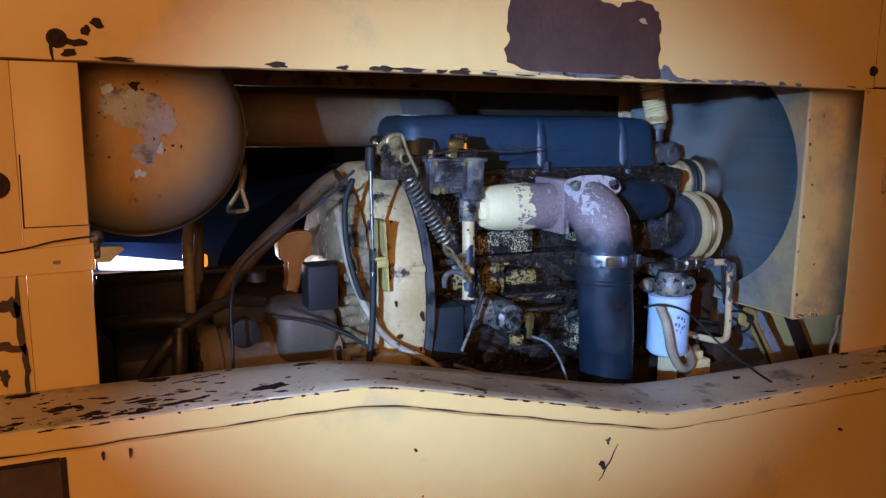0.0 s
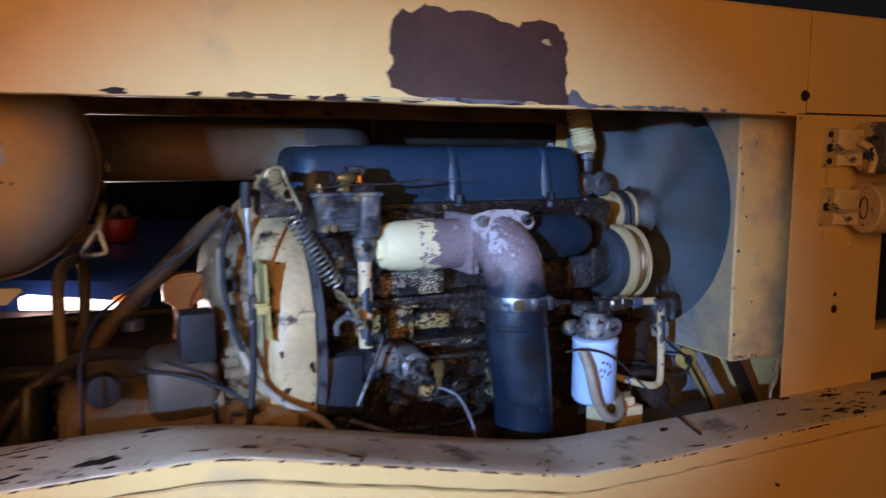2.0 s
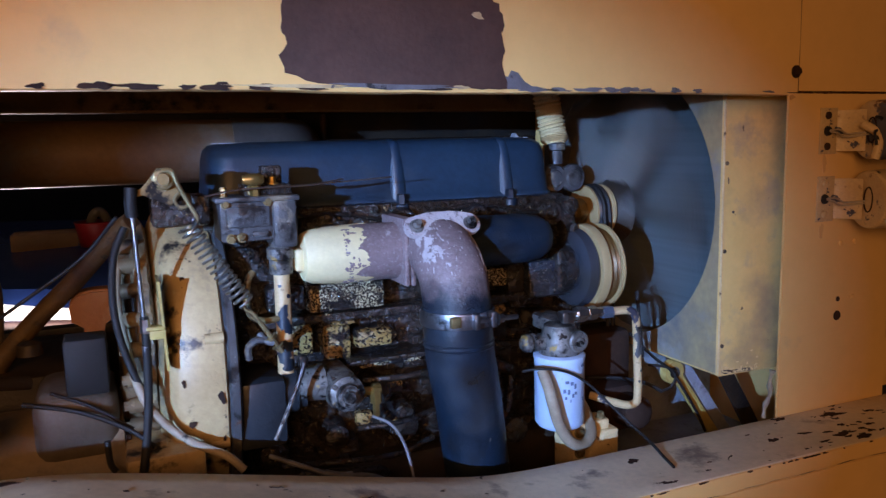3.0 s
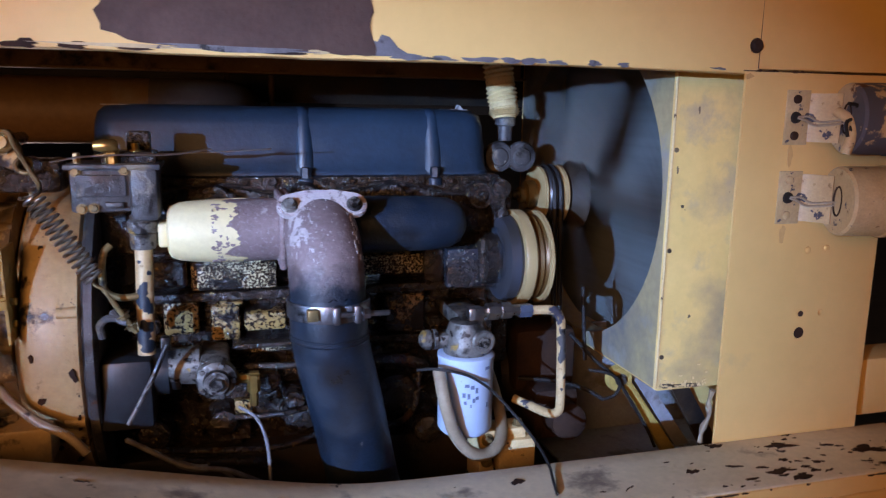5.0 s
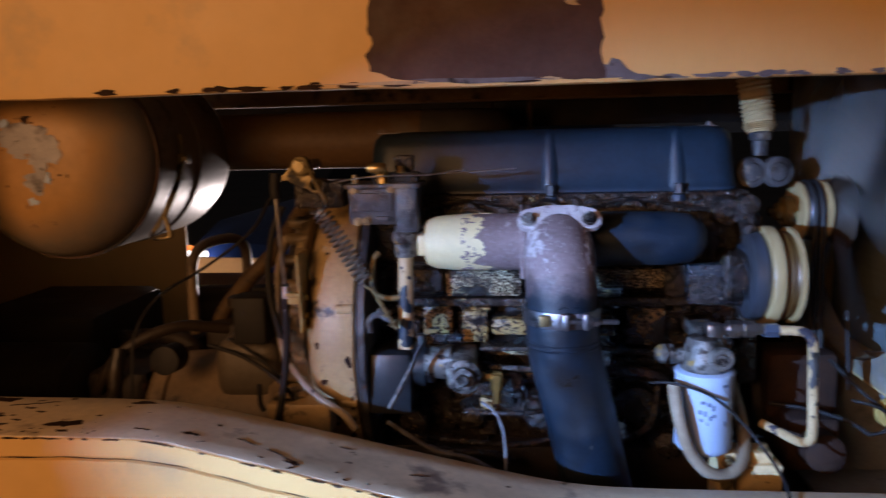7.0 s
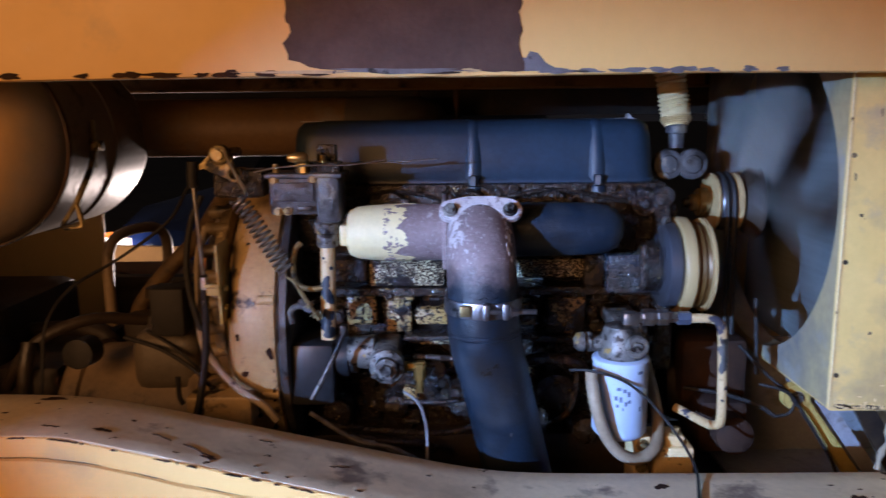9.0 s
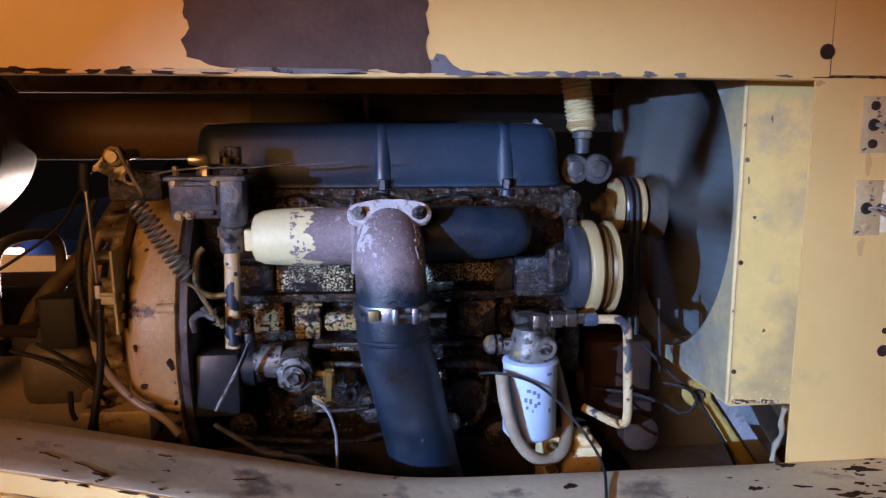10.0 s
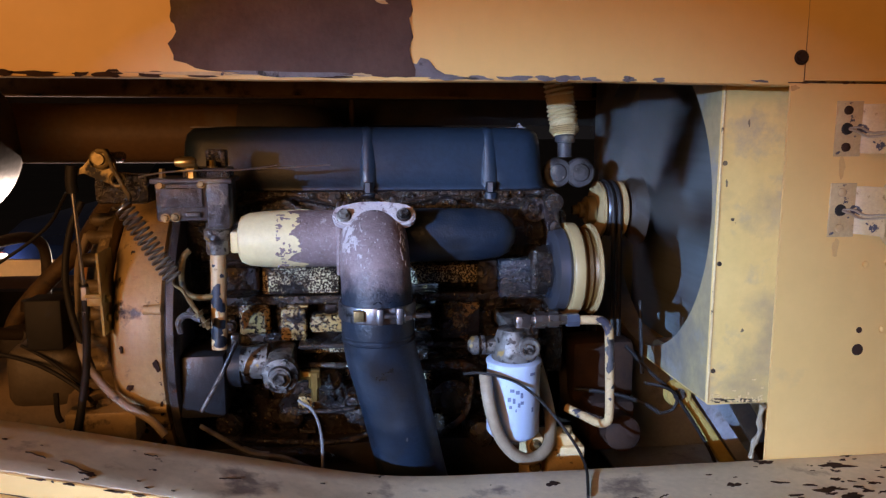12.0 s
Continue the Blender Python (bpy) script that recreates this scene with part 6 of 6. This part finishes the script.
# ---- struts and cables under the radiator ----
RAIL = [(1.193, 1.152), (1.227, 1.146), (1.358, 0.965), (1.322, 0.965)]
st = thing("radiator_mount", (1.25, 0.25, 1.05), "yellow slanted radiator mount with grey plate", "bracket")
bm = mesh()
flat(bm, RAIL, lambda u, v, d: Vector((u, 0.26 + d, v)), 0.012)
lathe(bm, [(-0.006, 0.026), (0.0, 0.028), (0.012, 0.028)], (RAIL[0][0] + 0.016, 0.26, RAIL[0][1] - 0.012), "y", 24)
bmesh.ops.bevel(bm, geom=[e for e in bm.edges if e.calc_length() > 0.04], offset=0.003, segments=2, affect="EDGES")
rail = part("yellow_rail", bm, YELLOW, st, "yellow slanted rail with a bolted eye")
bolts("rail_bolt", [(RAIL[0][0] + 0.016, 0.254, RAIL[0][1] - 0.012)], (0, -1, 0), 0.010, 0.009, CASTING, rail)
bm = mesh()
flat(bm, [(u + 0.040, v + 0.004) for u, v in RAIL], lambda u, v, d: Vector((u, 0.272 + d, v)), 0.03)
GREYPLATE = surface("dusty_blue_grey_plate", (0.34, 0.36, 0.40), (0.24, 0.25, 0.28), 8, 0.5, layers=((SOOT, 7, 0.56, 0.70, 0.5), ((0.16, 0.15, 0.13), 20, 0.56, 0.66, 0.6)), grain=0.3, bump=0.15)
part("grey_web", bm, GREYPLATE, st)
bm = mesh()
rbox(bm, (1.13, 0.50, 0.91), (1.545, 0.508, 1.19), 0.002)
rbox(bm, (1.13, 0.30, 0.912), (1.545, 0.499, 0.920), 0.002)
part("back_plate", bm, GREYPLATE, st, "dusty blue-grey plate of the frame")
bm = mesh()
flat(bm, [(1.275, 1.165), (1.315, 1.165), (1.43, 0.98), (1.385, 0.98)], lambda u, v, d: Vector((u, 0.20 + d, v)), 0.01)
part("dark_strut", bm, SHADED_GRIME, st)
for pts, r in (([(1.10, 0.28, 1.24), (1.15, 0.26, 1.185), (1.19, 0.245, 1.15), (1.225, 0.24, 1.10), (1.27, 0.24, 1.03), (1.29, 0.24, 0.99)], 0.0035), ([(1.135, 0.30, 1.33), (1.136, 0.29, 1.25), (1.138, 0.28, 1.18)], 0.004),
               ([(1.13, 0.25, 1.17), (1.165, 0.235, 1.165), (1.195, 0.235, 1.145), (1.19, 0.24, 1.115), (1.165, 0.245, 1.105)], 0.0032), ([(1.00, 0.30, 1.145), (1.07, 0.28, 1.14), (1.13, 0.26, 1.125), (1.165, 0.245, 1.105)], 0.0042)):
    part("cable", tube(mesh(), pts, r, 8), RUBBER, st)
bm = mesh()
tube(bm, [(1.250, 0.012, 1.205), (1.247, 0.016, 1.18), (1.249, 0.016, 1.155), (1.241, 0.02, 1.13), (1.238, 0.02, 1.105)], lambda t: 0.0065 - 0.003 * abs(math.sin(t * 9)), 8)
part("rag_strip", bm, FACE, st)
bm = mesh()
lathe(bm, [(0, 0.038), (0.05, 0.036), (0.06, 0.02)], (1.075, 0.26, 1.075), (0, -1, 0.1), 22)
rbox(bm, (1.02, 0.26, 1.02), (1.12, 0.4, 1.13), 0.015)
rbox(bm, (1.00, 0.32, 1.10), (1.14, 0.42, 1.24), 0.02)
part("dark_gearcase", bm, CHIP, st)

# ---- compressor end, hoses and frame to the left ----
BOX_LOW, BOX_HIGH = (-0.034, 0.215, 1.285), (0.030, 0.275, 1.378)
air = thing("compressor_airend", (-0.15, 0.4, 0.906), "dull tan compressor casing smeared with oil", "compressor")
bm = mesh()
lathe(bm, [(-0.24, 0.0), (-0.24, 0.135), (-0.225, 0.150), (-0.20, 0.150), (-0.195, 0.142), (0.02, 0.146), (0.022, 0.160), (0.045, 0.160), (0.047, 0.0)], (0, 0.36, 1.085), "x", 56)
part("casing", bm, AIREND, air)
bm = mesh()
rbox(bm, (-0.09, 0.24, 1.16), (0.04, 0.42, 1.285), 0.03, 3)
part("gear_case", bm, surface("grey_cast_gearcase", (0.145, 0.12, 0.088), (0.10, 0.083, 0.062), 7, 0.5, layers=((SOOT, 9, 0.60, 0.70, 0.5),), grain=0.3), air)
bm = mesh()
rbox(bm, (0.045, 0.150, 1.13), (0.165, 0.30, 1.190), 0.006)
lathe(bm, [(0, 0.02), (0.012, 0.018)], (0.09, 0.20, 1.190), "z", 18)
part("foot_bracket", bm, BELL, air)
for k in range(8):
    a = radians(95 + 20 * k)
    bolts("casing_bolt", [(0.047, 0.36 + 0.148 * math.cos(a), 1.085 + 0.148 * math.sin(a))], "x", 0.008, 0.008, CHIP, air)
    bolts("casing_bolt", [(-0.24, 0.36 + 0.138 * math.cos(a), 1.085 + 0.138 * math.sin(a))], (-1, 0, 0), 0.008, 0.008, CHIP, air)
part("valve_block", rbox(mesh(), (-0.40, 0.30, 0.98), (-0.26, 0.70, 1.20), 0.02), SHADED_GRIME, air)
part("separator_box", rbox(mesh(), (-0.75, 0.40, 1.0), (-0.42, 0.75, 1.30), 0.03), SHADED_GRIME, air)
part("separator_drum", lathe(mesh(), [(-0.8, 0.12), (-0.42, 0.12), (-0.40, 0.09)], (0, 0.34, 1.13), "x", 32), SHADED_GRIME, air)
part("rear_case", rbox(mesh(), (-0.20, 0.45, 1.10), (0.02, 0.80, 1.27), 0.03), SHADED_GRIME, air)
for pts, r in (([(-0.42, 0.5, 1.22), (-0.3, 0.46, 1.235), (-0.22, 0.44, 1.22), (-0.2, 0.45, 1.16)], 0.018), ([(-0.35, 0.27, 1.17), (-0.30, 0.25, 1.24), (-0.25, 0.26, 1.28), (-0.18, 0.3, 1.3), (-0.1, 0.36, 1.28)], 0.012), ([(-0.29, 0.22, 1.05), (-0.285, 0.22, 1.2), (-0.28, 0.24, 1.27)], 0.014)):
    part("dark_hose", tube(mesh(), pts, r, 14), SHADED_GRIME, air)
bm = mesh()
lathe(bm, [(0, 0.022), (0.02, 0.020), (0.024, 0.01)], (-0.10, 0.42, 1.315), "z", 18)
part("filler_cap", bm, SHADED_GRIME, air)
bm = mesh()
lathe(bm, [(0, 0.028), (0.05, 0.028), (0.052, 0.02)], (-0.165, 0.24, 1.255), (0, -1, 0.1), 24)
part("black_cap", bm, RUBBER, air)
bm = mesh()
tube(bm, [(-0.20, 0.12, 1.20), (-0.198, 0.13, 1.26), (-0.195, 0.15, 1.33), (-0.17, 0.2, 1.385), (-0.10, 0.26, 1.43), (0.0, 0.25, 1.50), (0.06, 0.20, 1.57)], 0.003, 8)
part("thin_cable", bm, RUBBER, air)
for pts, r in (([(-0.10, 0.25, 1.275), (-0.02, 0.22, 1.26), (0.05, 0.19, 1.23), (0.09, 0.17, 1.20)], 0.004), ([(-0.06, 0.26, 1.285), (0.0, 0.23, 1.262), (0.06, 0.2, 1.225)], 0.003), ([(0.02, 0.19, 1.215), (0.022, 0.185, 1.18), (0.03, 0.18, 1.165)], 0.005)):
    part("cable", tube(mesh(), pts, r, 8), RUBBER, air)

# plain black box to the right of the orange guard
part("black_box", rbox(mesh(), BOX_LOW, BOX_HIGH, 0.006), RUBBER, air, "plain black box")

big = thing("brown_hydraulic_hose", (-0.05, 0.47, 1.3), "rust-brown stiff hose running down to the compressor", "hose")
bm = mesh()
tube(bm, [(0.085, 0.40, 1.545), (0.05, 0.43, 1.515), (-0.023, 0.485, 1.43), (-0.09, 0.49, 1.365), (-0.155, 0.495, 1.292), (-0.18, 0.50, 1.24)], 0.0185, 16)
part("hose_body", bm, BROWNHOSE, big)

hand = thing("orange_guard_loop", (-0.03, 0.5, 1.22), "orange painted bent guard bar", "guard")
bm = mesh()
flat(bm, [(-0.066, 1.352), (-0.070, 1.392), (-0.058, 1.412), (-0.030, 1.418), (0.004, 1.418), (0.022, 1.405), (0.024, 1.365), (0.010, 1.357), (-0.012, 1.355), (-0.016, 1.30), (-0.032, 1.252), (-0.060, 1.250), (-0.046, 1.30), (-0.040, 1.350)], lambda u, v, d: Vector((u + 0.033, 0.49 + d, v - 0.008)), 0.05)
bmesh.ops.bevel(bm, geom=list(bm.edges), offset=0.005, segments=2, affect="EDGES")
part("bar", bm, ORANGE, hand)
part("foot", rbox(mesh(), (-0.030, 0.495, 1.09), (0.002, 0.535, 1.244), 0.004), ORANGE, hand)
lp = thing("beige_handle_loop", (-0.2, 0.6, 1.22), "beige bent pipe handle on the frame", "handle")
bm = mesh()
tube(bm, [(-0.235, 0.50, 1.23), (-0.235, 0.50, 1.36), (-0.232, 0.515, 1.41), (-0.222, 0.56, 1.432), (-0.20, 0.66, 1.432), (-0.188, 0.715, 1.41), (-0.186, 0.735, 1.36), (-0.192, 0.72, 1.27), (-0.205, 0.66, 1.235)], 0.0125, 12)
part("pipe", bm, AIREND, lp)

# ---- beyond the far opening: a car with its lamps on and a red bucket ----
car = thing("parked_car", (-0.8, 4.2, 0.0), "dark blue parked car with a glowing headlamp", "car")
CX = -0.87
DY, DZ = -0.70, 0.25
PIVOT = Matrix.Translation((-0.25, 2.3, 0))
SPOT = PIVOT @ Matrix.Rotation(radians(-28), 4, "Z") @ PIVOT.inverted()


def shifted(name, bm, *rest):
    bm.transform(SPOT @ Matrix.Translation((0, DY, DZ)))
    return part(name, bm, *rest)


bm = mesh()
prev = None
prof = [(3.05, 0.25, 0.66), (3.02, 0.42, 0.74), (3.0, 0.60, 0.80), (3.02, 0.74, 0.83), (3.10, 0.86, 0.85), (3.5, 0.96, 0.87), (4.2, 1.04, 0.88), (4.25, 1.05, 0.88), (7.2, 1.02, 0.88), (7.3, 0.6, 0.82), (7.3, 0.3, 0.8)]
rows = []
for y, z, w in prof:
    rows.append([bm.verts.new((CX + w * f, y + 0.22 * abs(f) ** 3 * (1 if y < 3.4 else 0), z - 0.05 * abs(f) ** 4)) for f in (-1, -0.9, -0.6, -0.2, 0.2, 0.6, 0.9, 1)])
for p, q in zip(rows, rows[1:]):
    for i in range(7):
        bm.faces.new((p[i], p[i + 1], q[i + 1], q[i]))
for i in (0, 7):
    low_v = [bm.verts.new((r[i].co.x, r[i].co.y, 0.25)) for r in rows[1:-1]]
    for p, q, a, b in zip(rows[1:-1], rows[2:-1], low_v, low_v[1:]):
        bm.faces.new((p[i], q[i], b, a))
shifted("body", bm, CARBLUE, car)
bm = mesh()
flat(bm, [(4.2, 1.03), (4.75, 1.52), (6.1, 1.56), (6.8, 1.03)], lambda u, v, d: Vector((CX - 0.68 + d, u, v)), 1.36)
shifted("cabin", bm, WINDOW, car)
bm = mesh()
rbox(bm, (CX - 0.62, 4.75, 1.50), (CX + 0.62, 6.1, 1.60), 0.05, 3)
shifted("roof", bm, CARBLUE, car)
for s in (-1, 1):
    bm = mesh()
    rbox(bm, (CX + s * 0.62 - 0.21, 2.965, 0.755), (CX + s * 0.62 + 0.19, 3.04, 0.815), 0.012, 3)
    for v in bm.verts:
        f = (v.co.x - CX - s * 0.62 + 0.21) / 0.40
        v.co.z = 0.770 + (v.co.z - 0.770) * (1 - 0.55 * (f if s > 0 else 1 - f))
    shifted("headlamp", bm, GLASS, car, "glowing white headlamp")
    bm = mesh()
    rbox(bm, (CX + s * 0.79 - 0.03, 3.06, 0.73), (CX + s * 0.79 + 0.03, 3.22, 0.80), 0.02, 2)
    shifted("side_marker", bm, AMBER, car, "amber side marker")
    for y in (3.75, 6.4):
        bm = mesh()
        lathe(bm, [(-0.1, 0.2), (-0.1, 0.36), (-0.08, 0.38), (0.08, 0.38), (0.1, 0.36), (0.1, 0.2)], (CX + s * 0.80, y, 0.13), "x", 28)
        wheel = shifted("wheel", bm, RUBBER, car)
        bm = mesh()
        lathe(bm, [(-0.08, 0.0), (-0.09, 0.19), (0.09, 0.19), (0.08, 0.0)], (CX + s * 0.80, y, 0.13), "x", 20)
        shifted("rim", bm, STEEL, wheel)
bm = mesh()
rbox(bm, (CX - 0.80, 2.93, 0.64), (CX + 0.80, 3.16, 0.735), 0.03, 3)
shifted("bumper", bm, BUMPER, car, "faded bumper")
bm = mesh()
rbox(bm, (CX - 0.5, 2.99, 0.50), (CX + 0.5, 3.05, 0.68), 0.02)
rbox(bm, (CX - 0.74, 3.0, 0.26), (CX + 0.74, 3.1, 0.40), 0.03)
shifted("grille", bm, CARBLACK, car)

board = thing("pale_board", (-0.5, 1.3, 0.0), "pale painted board on a leg beyond the far opening", "board")
bm = mesh()
flat(bm, [(-0.80, 1.225), (-0.395, 1.225), (-0.372, 1.248), (-0.352, 1.262), (-0.360, 1.272), (-0.80, 1.285)], lambda u, v, d: Vector((u, 1.30 + d, v)), 0.02)
part("panel", bm, PALE, board)
part("leg", rbox(mesh(), (-0.66, 1.301, 0.0), (-0.60, 1.319, 1.226), 0.003), SHADED_GRIME, board)

bucket = thing("red_bucket", (-0.03, 2.95, 1.215), "red plastic bucket with rags standing on the car", "bucket")
bm = mesh()
lathe(bm, [(1.215, 0.075), (1.22, 0.08), (1.33, 0.10), (1.335, 0.106), (1.338, 0.10), (1.335, 0.095), (1.23, 0.075), (1.225, 0.0)], (-0.03, 2.95, 0), "z", 32)
part("pail", bm, RED, bucket)
bm = mesh()
tube(bm, [(-0.06, 2.95, 1.32), (-0.04, 2.94, 1.37), (-0.01, 2.95, 1.38), (0.02, 2.95, 1.33)], 0.022, 10)
part("rags", bm, HOSE, bucket)


carton = thing("cardboard_box", (-0.26, 3.05, 1.188), "brown open cardboard box standing on the car", "box")
bm = mesh()
for lo, hi in (((-0.40, 2.95, CARTON), (-0.12, 2.956, CARTON + 0.10)), ((-0.40, 3.15, CARTON), (-0.12, 3.156, CARTON + 0.10)), ((-0.406, 2.957, CARTON), (-0.401, 3.149, CARTON + 0.10)), ((-0.119, 2.957, CARTON), (-0.114, 3.149, CARTON + 0.10)), ((-0.40, 2.957, CARTON), (-0.12, 3.149, CARTON + 0.006))):
    rbox(bm, lo, hi, 0.001, 1)
part("tray", bm, CARD, carton)
bm = mesh()
flat(bm, [(-0.40, 0.0), (-0.12, 0.0), (-0.13, 0.05), (-0.38, 0.05)], lambda u, v, d: Vector((u, 2.948 - v * 0.9, CARTON + 0.098 + v * 0.3 + d)), 0.004)
part("flap", bm, CARD, carton)

# ---- unseen cold hand torch on an added stand, its head swung by hand ----
LAMP = Vector((-1.6, -2.55, 0.0))
stand = thing("torch_stand", LAMP, "unseen cold white torch on an added tripod in the yard", "lamp")
bm = mesh()
rod(bm, LAMP + Vector((0, 0, 0.55)), LAMP + Vector((0, 0, 1.78)), 0.016)
part("pole", bm, STEEL, stand)
for k in range(3):
    a = k * math.tau / 3 + 0.4
    bm = mesh()
    rod(bm, LAMP + Vector((0.02 * math.cos(a), 0.02 * math.sin(a), 0.80)), LAMP + Vector((0.45 * math.cos(a), 0.45 * math.sin(a), 0.01)), 0.011)
    part("leg", bm, STEEL, stand)
bm = mesh()
lathe(bm, [(0.05, 0.0), (0.05, 0.040), (0.045, 0.042), (0.0, 0.042), (-0.236, 0.042), (-0.238, 0.041), (-0.238, 0.0355), (-0.226, 0.0355), (0.004, 0.0355), (0.004, 0.0)], (0, 0, 0), "z", 32, False)
lamp_head = part("lamp_head", bm, SHELL)
lamp_head.parent = stand
bm = mesh()
lathe(bm, [(-0.001, 0.0142), (0.0, 0.0142)], (0, 0, 0), "z", 24)
lens = part("lens", bm, BEAM)
lens.parent = lamp_head
tagged(lens, "glowing cold white lens")
CARRY = [(0, -1.88, -2.38), (1.5, -1.88, -2.38), (2.5, -1.82, -2.42), (3.5, -1.72, -2.48), (4.5, -1.6, -2.55), (12, -1.6, -2.55)]
SWING = [(0, 0.40, 1.42), (0.5, 0.36, 1.42), (1.5, 0.38, 1.42), (2.5, 0.46, 1.38), (3.5, 0.56, 1.38), (4.5, 0.66, 1.39), (5.0, 0.76, 1.38), (5.5, 0.90, 1.40), (6.0, 0.90, 1.34), (7.0, 0.80, 1.17), (9.0, 0.83, 1.26), (10.5, 0.89, 1.30), (12.0, 0.85, 1.23)]


# ---- movement ----
def motions():
    """The fan and the drive pulley turn steadily while the engine runs; the unseen torch is carried along and its head
    swung to the right.
    """
    beat = [i / FPS for i in range(0, 12 * FPS + 1)]
    walk(fan, [(t, pose(HUB.x, HUB.y, HUB.z, 54.0 * t * FPS, 0, 0)) for t in beat])
    walk(stand, [(t, pose(x, y, 0)) for t, x, y in CARRY])
    place = {t: Vector((x, y, 0)) for t, x, y in CARRY}
    walk(lamp_head, [(t, look((0, 0, 1.86), Vector((x, 0.1, z)) - place.get(t, LAMP))) for t, x, z in SWING])
    walk(pul, [(t, pose(PUL.x, PUL.y, PUL.z, 71.0 * t * FPS, 0, 0)) for t in beat])


motions()
